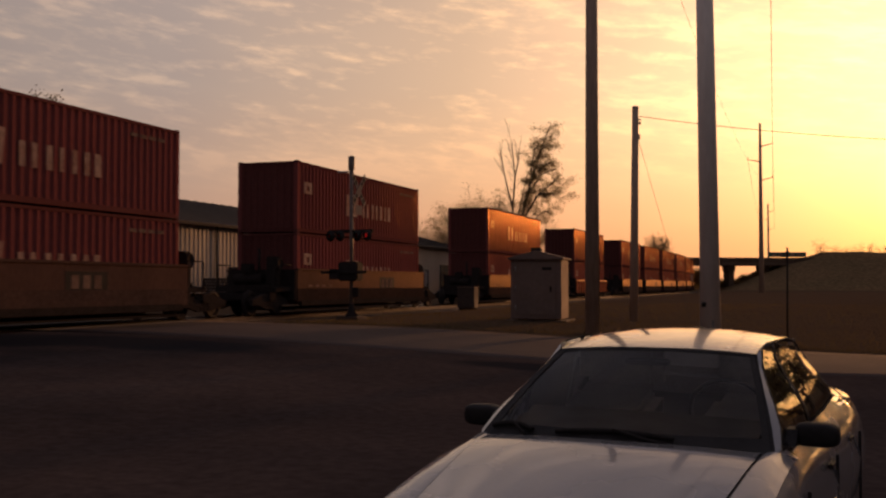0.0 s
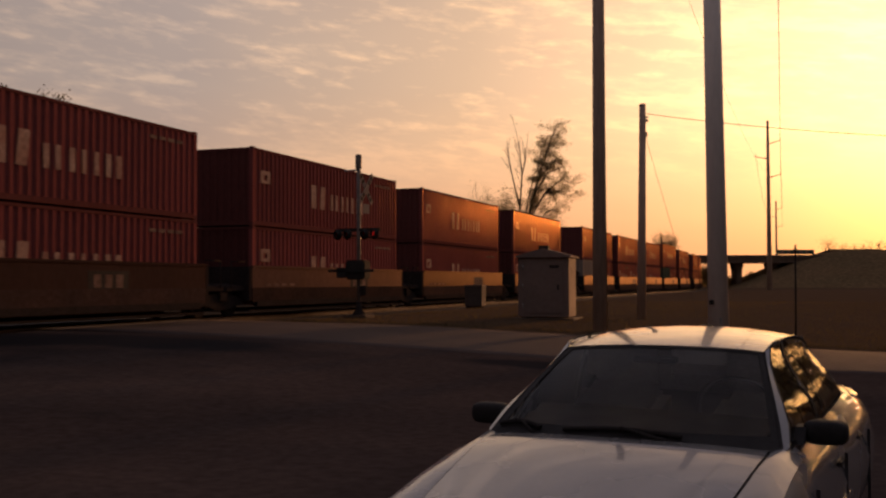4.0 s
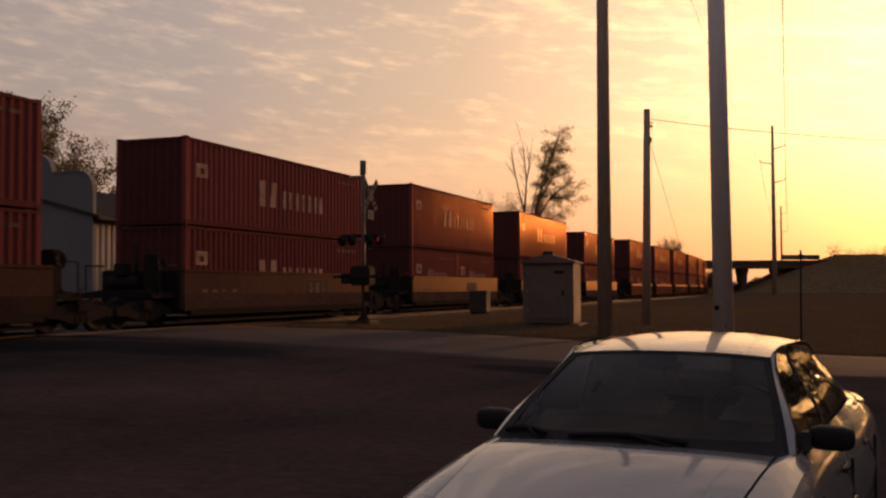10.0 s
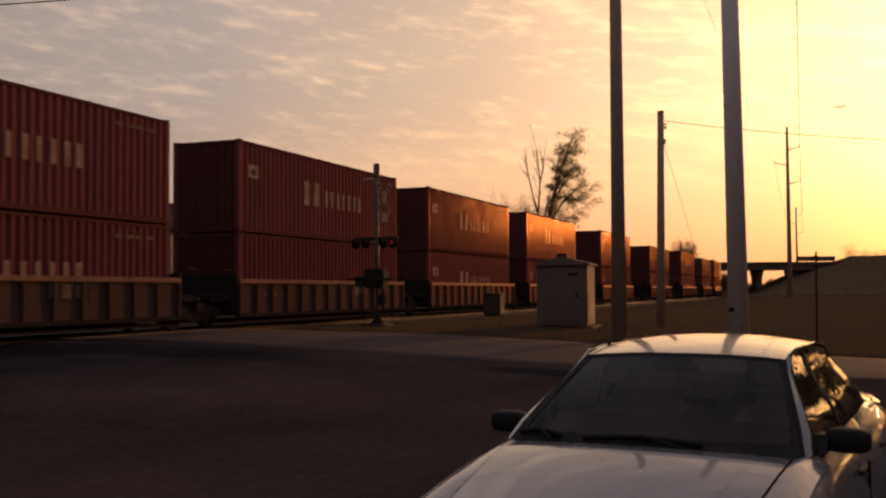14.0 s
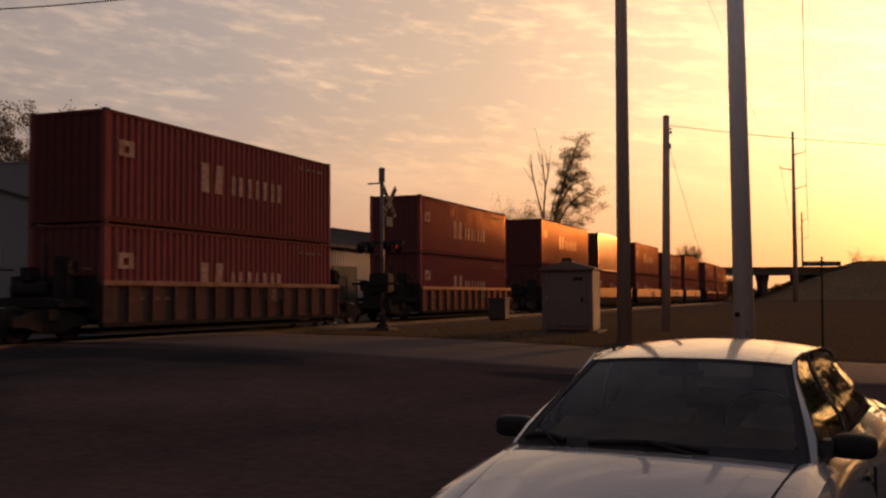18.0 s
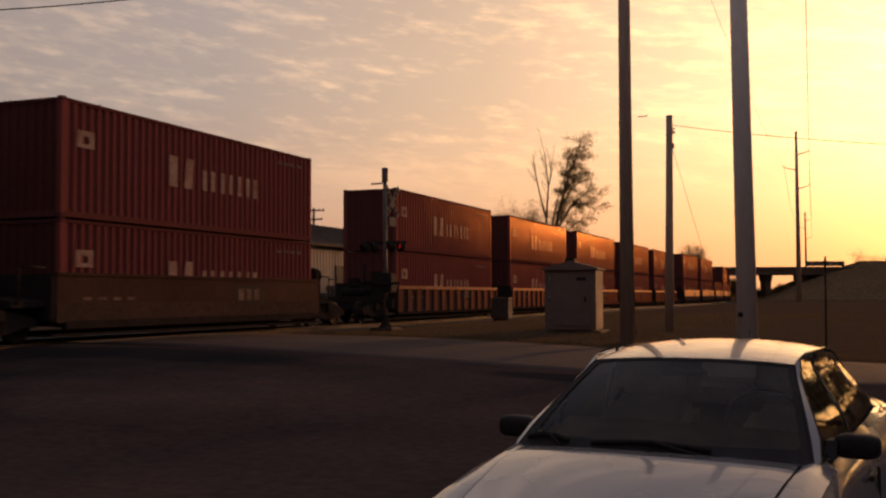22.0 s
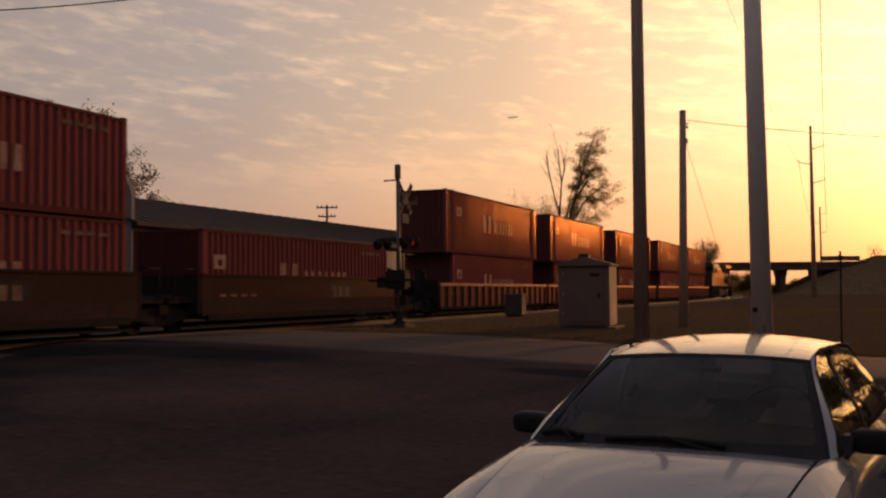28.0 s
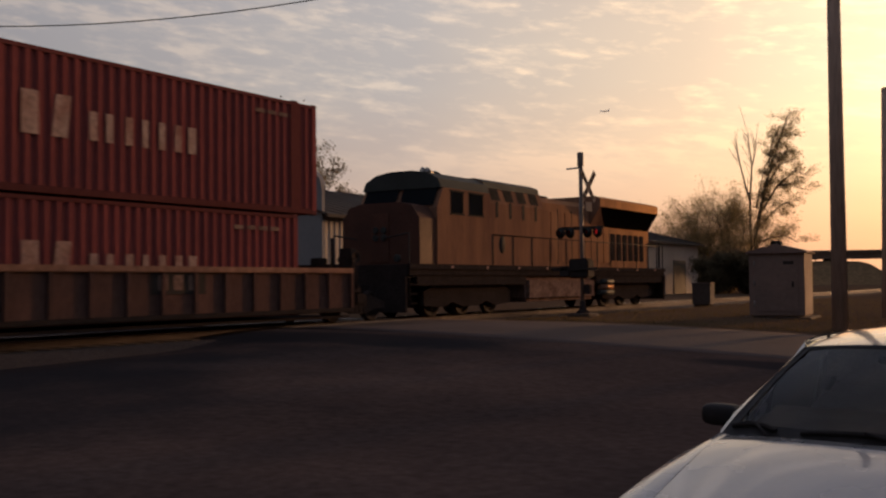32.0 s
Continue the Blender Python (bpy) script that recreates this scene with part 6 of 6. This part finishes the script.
def build_car():
    car = thing("saloon_car", "white four-door saloon car parked on the dirt, nose towards the viewer", "car", pose(-0.826, 4.875, -0.02, 0, 0, 173) @ Matrix.Scale(0.969, 4))
    # Car space: +y forward, z up, windscreen foot at y = 0.

    def flank(y):
        """Half width of the body at the shoulder, and its shoulder height, along the car."""
        w = 0.865 + 0.042 * (1 - smoothstep(-2.0, -0.6, y)) - 0.15 * smoothstep(0.75, 1.62, y) ** 1.6 - 0.13 * smoothstep(-2.5, -3.35, y) ** 1.5 if y > -2.5 else 0.907 - 0.15 * (1 - smoothstep(-3.35, -2.5, y)) ** 1.5
        z = 0.90 - 0.20 * smoothstep(0.0, 1.6, y) + 0.03 * (1 - smoothstep(-3.2, -1.0, y))
        return w, z

    ys = [1.62, 1.58, 1.48, 1.30, 1.05, 0.75, 0.45, 0.15, -0.1, -0.5, -1.0, -1.5, -2.0, -2.45, -2.8, -3.1, -3.28, -3.34]
    for sx in (-1, 1):
        rings = []
        for y in ys:
            w, z = flank(y)
            pinch = 0.10 * smoothstep(1.45, 1.62, y) + 0.08 * (1 - smoothstep(-3.34, -3.2, y))
            soft = 1 - smoothstep(-1.6, -0.2, y)
            rings.append([(sx * (w - 0.10 - pinch), y, 0.20), (sx * (w - 0.02 - pinch), y, 0.30), (sx * (w + 0.005 - pinch), y, 0.50),
                          (sx * (w + 0.015 - pinch), y, 0.64 - 0.02 * soft), (sx * (w - 0.012 - 0.012 * soft - pinch), y, z - 0.10 - 0.03 * soft),
                          (sx * (w - 0.05 - 0.016 * soft - pinch), y, z - 0.025 - 0.035 * soft), (sx * (w - 0.10 - 0.018 * soft - pinch), y, z - 0.012 * soft), (sx * (w - 0.10 - 0.05 * soft - pinch), y, z + 0.002 + 0.012 * soft)])
        bm = bmesh.new()
        loft(bm, rings)
        part("body_side", bm, CAR_WHITE, car)
    # bonnet, a gently crowned panel whose edges draw in towards the nose
    def seam(y):
        """Half width of the bonnet and the height of its edge."""
        lift = 0.040 - 0.032 * smoothstep(0.2, 1.4, y)
        return 0.672 - 0.085 * smoothstep(0.0, 1.5, y), flank(y)[1] + lift

    bm = bmesh.new()
    rings = []
    for y in (1.585, 1.50, 1.3, 1.0, 0.7, 0.4, 0.22, 0.10):
        hw, z = seam(y)
        crown = 0.030 + 0.030 * smoothstep(0.1, 0.9, y)
        bow = 0.12 * (1 - smoothstep(0.1, 0.5, y))
        rings.append([(hw * u, y + bow * (1 - u * u), z + crown * (1 - abs(u) ** 2.4) - 0.05 * smoothstep(1.45, 1.6, y)) for u in (-1, -0.86, -0.74, -0.62, -0.4, -0.2, 0, 0.2, 0.4, 0.62, 0.74, 0.86, 1)])
    rings.append([(p[0], p[1] - 0.012, p[2] - 0.030) for p in rings[-1]])
    loft(bm, rings)
    part("bonnet", bm, CAR_WHITE, car, "white bonnet with soft crown")
    # wing tops outside the bonnet seam
    for sx in (-1, 1):
        bm = bmesh.new()
        rings = []
        for y in (1.585, 1.5, 1.3, 1.0, 0.7, 0.4, 0.22, 0.10, -0.02, -0.12):
            w, z = flank(y)
            hw, ze = seam(y)
            edge = w - 0.098 - 0.10 * smoothstep(1.45, 1.62, y)
            rise = 1 - smoothstep(-0.05, 0.30, y)
            rings.append([(sx * (hw + 0.009), y, ze - 0.006 - 0.05 * smoothstep(1.45, 1.6, y)), (sx * (hw * 0.45 + edge * 0.55), y, ze * 0.45 + z * 0.55 + 0.008 + 0.020 * rise),
                          (sx * edge, y, z + 0.001 + 0.014 * rise), (sx * (edge + 0.034), y, z - 0.012 + 0.004 * rise)])
        loft(bm, rings)
        part("wing_top", bm, CAR_WHITE, car)
        bm = bmesh.new()
        loft(bm, [[(sx * (seam(y)[0] - 0.004), y, seam(y)[1] - 0.010), (sx * (seam(y)[0] + 0.012), y, seam(y)[1] - 0.010)] for y in (1.5, 1.2, 0.8, 0.4, 0.15)])
        part("bonnet_seam", bm, CAR_TRIM, car)
    # cowl hidden under the bonnet's edge
    part("cowl", loft_strip([[(0.70 * u, 0.03 + 0.11 * (1 - u * u), 0.905), (0.70 * u, 0.14 + 0.11 * (1 - u * u), 0.900)] for u in (-1, -0.6, -0.2, 0.2, 0.6, 1)]), CAR_TRIM, car, "black cowl below the windscreen")

    # cabin: roof panel, pillars and glass
    def roof_z(y, u):
        run = (y + 1.35) / 0.77
        return 1.432 - (0.080 if y > -1.35 else 0.087) * run ** 2 - 0.052 * (1 - 0.50 * smoothstep(-1.05, -0.60, y)) * abs(u) ** 2.6

    def roof_half(y):
        return 0.560 - 0.028 * smoothstep(-1.0, -0.60, y) - 0.03 * (1 - smoothstep(-2.1, -1.7, y))

    bm = bmesh.new()
    rings = []
    for y in (-0.62, -0.68, -0.85, -1.1, -1.35, -1.6, -1.85, -2.05):
        hw = roof_half(y)
        rings.append([(hw * u, y + 0.07 * (1 - u * u) * smoothstep(-1.1, -0.62, y), roof_z(y, u)) for u in (-1, -0.93, -0.8, -0.5, -0.2, 0.2, 0.5, 0.8, 0.93, 1)])
    loft(bm, rings)
    part("roof", bm, CAR_WHITE, car)
    part("aerial_foot", box(bmesh.new(), -0.02, 0.05, -1.78, -1.70, roof_z(-1.74, 0.0) - 0.01, roof_z(-1.74, 0.0) + 0.016, 0.006), CAR_TRIM, car, "small black aerial foot")
    part("roof_edge", loft_strip([[(0.535 * u, -0.612 + 0.07 * (1 - u * u), roof_z(-0.62, u) - 0.002), (0.535 * u, -0.592 + 0.07 * (1 - u * u), roof_z(-0.62, u) - 0.018)] for u in (-1, -0.7, -0.35, 0, 0.35, 0.7, 1)]), CAR_TRIM, car, "black seal above the windscreen")

    # windscreen, bowed
    def screen(u, v):
        hw = 0.715 * (1 - v) + 0.528 * v
        return (hw * u, 0.07 * (1 - v) - 0.605 * v + (0.11 * (1 - v) + 0.07 * v) * (1 - u * u), 0.915 * (1 - v) + (roof_z(-0.62, u) - 0.014) * v + 0.024 * math.sin(math.pi * v))

    us = (-1, -0.75, -0.5, -0.25, 0, 0.25, 0.5, 0.75, 1)
    bm = bmesh.new()
    loft(bm, [[screen(u, k / 8) for u in us] for k in range(9)])
    ws = part("windscreen", bm, GLASS, car, "dusty windscreen that mirrors the evening sky")
    ws.visible_shadow = False

    def proud(u, v, d=0.005):
        x, y, z = screen(u, v)
        return x, y + d * 0.5, z + d * 0.85
    band = bmesh.new()
    loft(band, [[proud(u, v) for u in us] for v in (0.0, 0.07, 0.14)])
    loft(band, [[proud(u, k / 8) for u in (0.955, 1.0)] for k in range(9)])
    loft(band, [[proud(u, k / 8) for u in (-1.0, -0.955)] for k in range(9)])
    part("screen_band", band, CAR_TRIM, car, "black border round the windscreen")
    # rear window
    bm = bmesh.new()
    rings = []
    for k in range(5):
        v = k / 4
        hw = 0.52 * (1 - v) + 0.62 * v
        rings.append([(hw * u, -2.06 - 0.62 * v - 0.05 * (1 - u * u), (roof_z(-2.05, u) - 0.012) * (1 - v) + 0.965 * v + 0.02 * math.sin(math.pi * v)) for u in (-1, -0.5, 0, 0.5, 1)])
    loft(bm, rings)
    rw = part("rear_window", bm, GLASS, car)
    rw.visible_shadow = False
    # boot lid
    bm = bmesh.new()
    rings = []
    for y in (-2.66, -2.85, -3.1, -3.26, -3.31):
        w, z = flank(y)
        hw = w - 0.10
        rings.append([(hw * u, y, z + 0.055 * (1 - abs(u) ** 2.4) - (0.05 if y < -3.28 else 0)) for u in (-1, -0.8, -0.4, 0, 0.4, 0.8, 1)])
    loft(bm, rings)
    part("boot_lid", bm, CAR_WHITE, car)
    for sx in (-1, 1):
        def shell(y, z):
            return sx * (0.744 - 0.194 * smoothstep(0.93, 1.375, z) - 0.02 * smoothstep(-1.6, -2.5, y))

        def pane_point(foot, head, v, out=0.0):
            y, z = foot[0] * (1 - v) + head[0] * v, foot[1] * (1 - v) + head[1] * v
            return shell(y, z) + sx * out, y, z
        front = [((-0.012, 0.945), (-0.68, 1.352)), ((-0.30, 0.947), (-0.74, 1.366)), ((-0.62, 0.949), (-0.84, 1.374)), ((-0.97, 0.951), (-0.99, 1.378))]
        rear = [((-1.06, 0.952), (-1.06, 1.379)), ((-1.50, 0.956), (-1.45, 1.374)), ((-1.95, 0.960), (-1.80, 1.348)), ((-2.42, 0.965), (-1.99, 1.300))]
        vs = (0, 0.2, 0.4, 0.6, 0.8, 1)
        for name, edges in (("front_side_window", front), ("rear_side_window", rear)):
            bm = bmesh.new()
            loft(bm, [[pane_point(a, b, v) for v in vs] for a, b in edges])
            g = part(name, bm, SIDE_GLASS, car)
            g.visible_shadow = False
        # black seals round the panes and on the centre pillar
        bm = bmesh.new()
        foot, head = [a for a, b in front + rear], [b for a, b in front + rear]
        loft(bm, [[(shell(y, z) + sx * 0.004, y, z - 0.012), (shell(y, z) + sx * 0.005, y, z + 0.010)] for y, z in head])
        loft(bm, [[(shell(y, z) + sx * 0.004, y, z - 0.016), (shell(y, z) + sx * 0.006, y, z + 0.008)] for y, z in foot])
        loft(bm, [[pane_point(front[3][0], front[3][1], v, 0.005), pane_point(rear[0][0], rear[0][1], v, 0.005)] for v in vs])
        loft(bm, [[pane_point(front[0][0], front[0][1], v, 0.004), pane_point((front[0][0][0] + 0.022, 0.945), (front[0][1][0] + 0.018, 1.355), v, 0.003)] for v in vs])
        loft(bm, [[pane_point(rear[3][0], rear[3][1], v, 0.004), pane_point((rear[3][0][0] - 0.02, 0.965), (rear[3][1][0] - 0.02, 1.29), v, 0.003)] for v in vs])
        part("window_seal", bm, CAR_TRIM, car)
        # roof rail, pillars and sill of the windows in body colour
        bm = bmesh.new()
        rail = [(-0.62, (-0.66, 1.366)), (-0.85, (-0.84, 1.386)), (-1.1, (-1.06, 1.391)), (-1.45, (-1.45, 1.386)), (-1.8, (-1.80, 1.360)), (-2.05, (-1.99, 1.312))]
        loft(bm, [[(sx * roof_half(b), b, roof_z(b, 1.0)), (sx * (roof_half(b) + 0.012), (b + yt) / 2, (roof_z(b, 1.0) + zt) / 2 + 0.006), (shell(yt, zt), yt, zt)] for b, (yt, zt) in rail])
        rows, edge = [], []
        for v in (1.0, 0.8, 0.6, 0.4, 0.2, 0.0):
            a = screen(sx * 1.0, v)
            b = pane_point((0.010, 0.945), (-0.660, 1.362), v, 0.002)
            mid = tuple(p * 0.72 + q * 0.28 + o for p, q, o in zip(a, b, (sx * 0.004, 0.008, 0.005)))
            edge.append([a, mid])
            rows.append([mid, b])
        loft(bm, rows)
        part("pillar_moulding", loft_strip(edge), CAR_TRIM, car, "black moulding along the windscreen")
        # rear pillar
        loft(bm, [[(sx * 0.53, -2.04, roof_z(-2.05, 1)), (shell(-2.0, 1.305), -2.005, 1.305)],
                  [(sx * 0.565, -2.30, 1.20), (shell(-2.18, 1.17), -2.17, 1.17)],
                  [(sx * 0.595, -2.52, 1.07), (shell(-2.33, 1.06), -2.32, 1.06)],
                  [(sx * 0.625, -2.72, 0.955), (shell(-2.45, 0.965), -2.45, 0.960)]])
        loft(bm, [[(shell(y, 0.94), y, 0.944), (sx * (flank(y)[0] - 0.118), y, flank(y)[1] - 0.010)] for y in (-0.10, -0.3, -0.8, -1.4, -2.0, -2.45, -2.75)])
        part("cabin_pillar", bm, CAR_WHITE, car)
    # door seams, handles, side strip
        for y in (0.08, -1.03, -2.05):
            part("door_seam", box(bmesh.new(), *sorted((sx * (flank(y)[0] - 0.0), sx * (flank(y)[0] + 0.017))), y - 0.004, y + 0.004, 0.32, 0.78), CAR_TRIM, car)
        for y in (-0.80, -1.82):
            part("door_handle", box(bmesh.new(), *sorted((sx * 0.865, sx * 0.892)), y - 0.09, y + 0.09, 0.745, 0.785, 0.01), CAR_TRIM, car)
        part("side_strip", box(bmesh.new(), *sorted((sx * 0.875, sx * 0.892)), -2.3, 0.5, 0.50, 0.565, 0.006), CAR_WHITE, car)
        # mirror
        bm = pillow(bmesh.new(), (sx * 0.868, -0.28, 0.984), (0.104, 0.062, 0.058), 3.6)
        mir = part("door_mirror", bm, CAR_TRIM, car, "black door mirror")
        part("mirror_glass", box(bmesh.new(), *sorted((sx * 0.79, sx * 0.945)), -0.347, -0.341, 0.945, 1.023), CHROME, mir)
        part("mirror_foot", prism(bmesh.new(), [(-0.34, 0.935), (-0.16, 0.935), (-0.23, 1.01), (-0.34, 1.01)], "x", *sorted((sx * 0.735, sx * 0.785))), CAR_TRIM, mir)
        # lamps
        part("headlight", box(bmesh.new(), *sorted((sx * 0.38, sx * 0.70)), 1.52, 1.585, 0.56, 0.68, 0.03), LAMP_LENS, car)
        part("tail_light", box(bmesh.new(), *sorted((sx * 0.46, sx * 0.725)), -3.335, -3.24, 0.68, 0.84, 0.025), RED_LENS, car)
        # wheels
        for y in (0.86, -1.84 - 0.02):
            w = part("wheel", lathe(bmesh.new(), [(0.05, 0.02), (0.20, 0.015), (0.21, 0.07), (0.205, 0.09), (0.19, 0.07), (0.06, 0.05), (0.03, 0.055)], 24, axis="x"), STEEL, car, at=pose(sx * 0.765, y, 0.315, 0, 0, 0 if sx > 0 else 180))
            part("tyre", lathe(bmesh.new(), [(0.205, -0.10), (0.29, -0.105), (0.313, -0.07), (0.315, 0.06), (0.295, 0.095), (0.21, 0.09)], 32, axis="x"), RUBBER, w)
            bm = bmesh.new()
            for k in range(5):
                q = 2 * math.pi * k / 5
                tube(bm, (0.06, 0.05 * math.cos(q), 0.05 * math.sin(q)), (0.075, 0.195 * math.cos(q), 0.195 * math.sin(q)), 0.028, n=6)
            part("rim_spokes", bm, CHROME, w)
            part("wheel_arch", lathe(bmesh.new(), [(0.34, -0.10), (0.355, -0.10), (0.355, 0.108), (0.34, 0.108)], 28, axis="x"), CAR_TRIM, car, at=pose(sx * 0.765, y, 0.335))
    # bumpers, grille
    for y0, s0 in ((1.60, 1), (-3.33, -1)):
        bm = bmesh.new()
        rings = []
        for k in range(9):
            u = -1 + k / 4
            yy = y0 + s0 * (0.075 - 0.16 * u * u)
            rings.append([(0.74 * u, yy - s0 * 0.05, 0.20), (0.76 * u, yy, 0.28), (0.76 * u, yy + s0 * 0.02, 0.45), (0.75 * u, yy - s0 * 0.02, 0.56), (0.73 * u, yy - s0 * 0.10, 0.60)])
        loft(bm, rings)
        part("bumper", bm, CAR_WHITE, car)
        bm = bmesh.new()
        loft(bm, [[(0.74 * u, y0 - s0 * (0.04 + 0.10 * u * u), 0.55), (0.72 * u, y0 - s0 * (0.07 + 0.10 * u * u), 0.72 if s0 > 0 else 0.93)] for u in (-1, -0.5, 0, 0.5, 1)])
        part("end_panel", bm, CAR_WHITE, car)
    part("grille", box(bmesh.new(), -0.34, 0.34, 1.50, 1.575, 0.585, 0.655, 0.015), CAR_TRIM, car)
    part("number_plate", box(bmesh.new(), -0.26, 0.26, 1.69, 1.705, 0.36, 0.49, 0.005), MARK, car)
    part("underbody", box(bmesh.new(), -0.70, 0.70, -3.1, 1.4, 0.18, 0.42), CAR_TRIM, car)
    # wipers, their blades arched along the foot of the glass
    for u0, u1, reach in ((0.97, 0.62, 0.050), (0.44, -0.40, 0.048)):
        bm = bmesh.new()
        pts = []
        for k in range(9):
            f = k / 8
            x, y, z = screen(u0 + (u1 - u0) * f, 0.075 + reach * math.sin(math.pi * (0.12 + 0.80 * f)))
            pts.append(Vector((x, y + 0.012, z + 0.016)))
        blade = part("wiper_blade", bent_bar(bm, pts, 0.013), BLACK, car, "black wiper blade at rest")
        foot = Vector(screen(u1 + 0.04 * (u0 - u1), 0.03)) + Vector((0, 0.03, 0.02))
        part("wiper_arm", tube(bmesh.new(), foot, pts[4] + Vector((0, 0.01, 0.010)), 0.012, 0.008, n=6), BLACK, blade)
    # inside
    part("dashboard", box(bmesh.new(), -0.66, 0.66, -0.55, 0.03, 0.60, 0.895, 0.06), CAR_TRIM, car)
    wheel_bm = bmesh.new()
    for k in range(24):
        a, b = 2 * math.pi * k / 24, 2 * math.pi * (k + 1) / 24
        tube(wheel_bm, (-0.36 + 0.185 * math.cos(a), -0.72 - 0.05 * math.sin(a), 0.86 + 0.17 * math.sin(a)), (-0.36 + 0.185 * math.cos(b), -0.72 - 0.05 * math.sin(b), 0.86 + 0.17 * math.sin(b)), 0.014, n=6, caps=False)
    part("steering_wheel", wheel_bm, CAR_TRIM, car)
    for sx in (-1, 1):
        part("front_seat", box(bmesh.new(), *sorted((sx * 0.13, sx * 0.60)), -1.55, -1.05, 0.40, 0.62, 0.06), SEAT, car)
        st = part("seat_back", box(bmesh.new(), *sorted((sx * 0.14, sx * 0.59)), -1.62, -1.46, 0.58, 1.05, 0.06), SEAT, car)
        part("headrest", box(bmesh.new(), *sorted((sx * 0.24, sx * 0.49)), -1.62, -1.50, 1.07, 1.23, 0.04), SEAT, st)
    part("rear_seat", box(box(bmesh.new(), -0.62, 0.62, -2.35, -1.85, 0.40, 0.60, 0.05), -0.62, 0.62, -2.5, -2.33, 0.55, 0.98, 0.05), SEAT, car)
    part("rear_shelf", box(bmesh.new(), -0.60, 0.60, -2.72, -2.48, 0.93, 0.95), CAR_TRIM, car)
    part("inside_mirror", box(bmesh.new(), -0.12, 0.12, -0.50, -0.47, 1.235, 1.295, 0.012), CAR_TRIM, car)


build_car()


# ---- airliner, far off ----
def build_airliner():
    p = thing("airliner", "distant pale airliner on its approach", "airliner")
    part("fuselage", lathe(bmesh.new(), [(0.2, -19.0), (1.2, -17.5), (1.9, -14.5), (2.0, 9.0), (1.4, 14.5), (0.4, 19.0)], 20, axis="y"), PLANE_SKIN, p)
    for sx in (-1, 1):
        part("wing", prism(bmesh.new(), [(sx * 1.5, -3.5), (sx * 17.0, 4.6), (sx * 17.0, 6.2), (sx * 1.5, 3.6)], "z", -0.7, -0.3), PLANE_SKIN, p)
        part("tailplane", prism(bmesh.new(), [(sx * 0.4, 14.0), (sx * 6.4, 17.6), (sx * 6.4, 18.8), (sx * 0.4, 18.0)], "z", 0.5, 0.75), PLANE_SKIN, p)
        part("engine", lathe(bmesh.new(), [(0.9, -3.0), (1.1, -2.0), (1.0, 0.5), (0.6, 1.6)], 14, (sx * 5.6, -1.4, -1.8), "y"), PLANE_SKIN, p)
    part("fin", prism(bmesh.new(), [(12.5, 1.2), (17.0, 7.4), (19.2, 7.4), (18.2, 1.0)], "x", -0.2, 0.2), PLANE_SKIN, p)
    return p


AIRLINER = build_airliner()


# ---- what moves ----
def train_advance(t):
    return 25.76 * t + 0.5 * 0.016 * t * t


def motions():
    for ob, at, z in MOVERS:
        rows = []
        for k in range(17):
            t = 2.0 * k
            x, y, phi = along(at - train_advance(t))
            rows.append((t, pose(x, y, RAIL_Z + z, 0, 0, math.degrees(phi))))
        walk(ob, rows)
    rows = []
    for t, bearing, height in ((0, -19.0, 8.6), (6, -11.0, 9.1), (13, -1.73, 9.42), (19, 6.36, 9.71), (25.5, 14.78, 9.80), (28, 18.14, 9.71), (32, 23.23, 9.38)):
        x, y = polar(bearing, 3900.0)
        rows.append((t, pose(x, y, EYE[2] + 3900.0 * math.tan(radians(height)), 0, 0, bearing - 90)))
    walk(AIRLINER, rows)


motions()
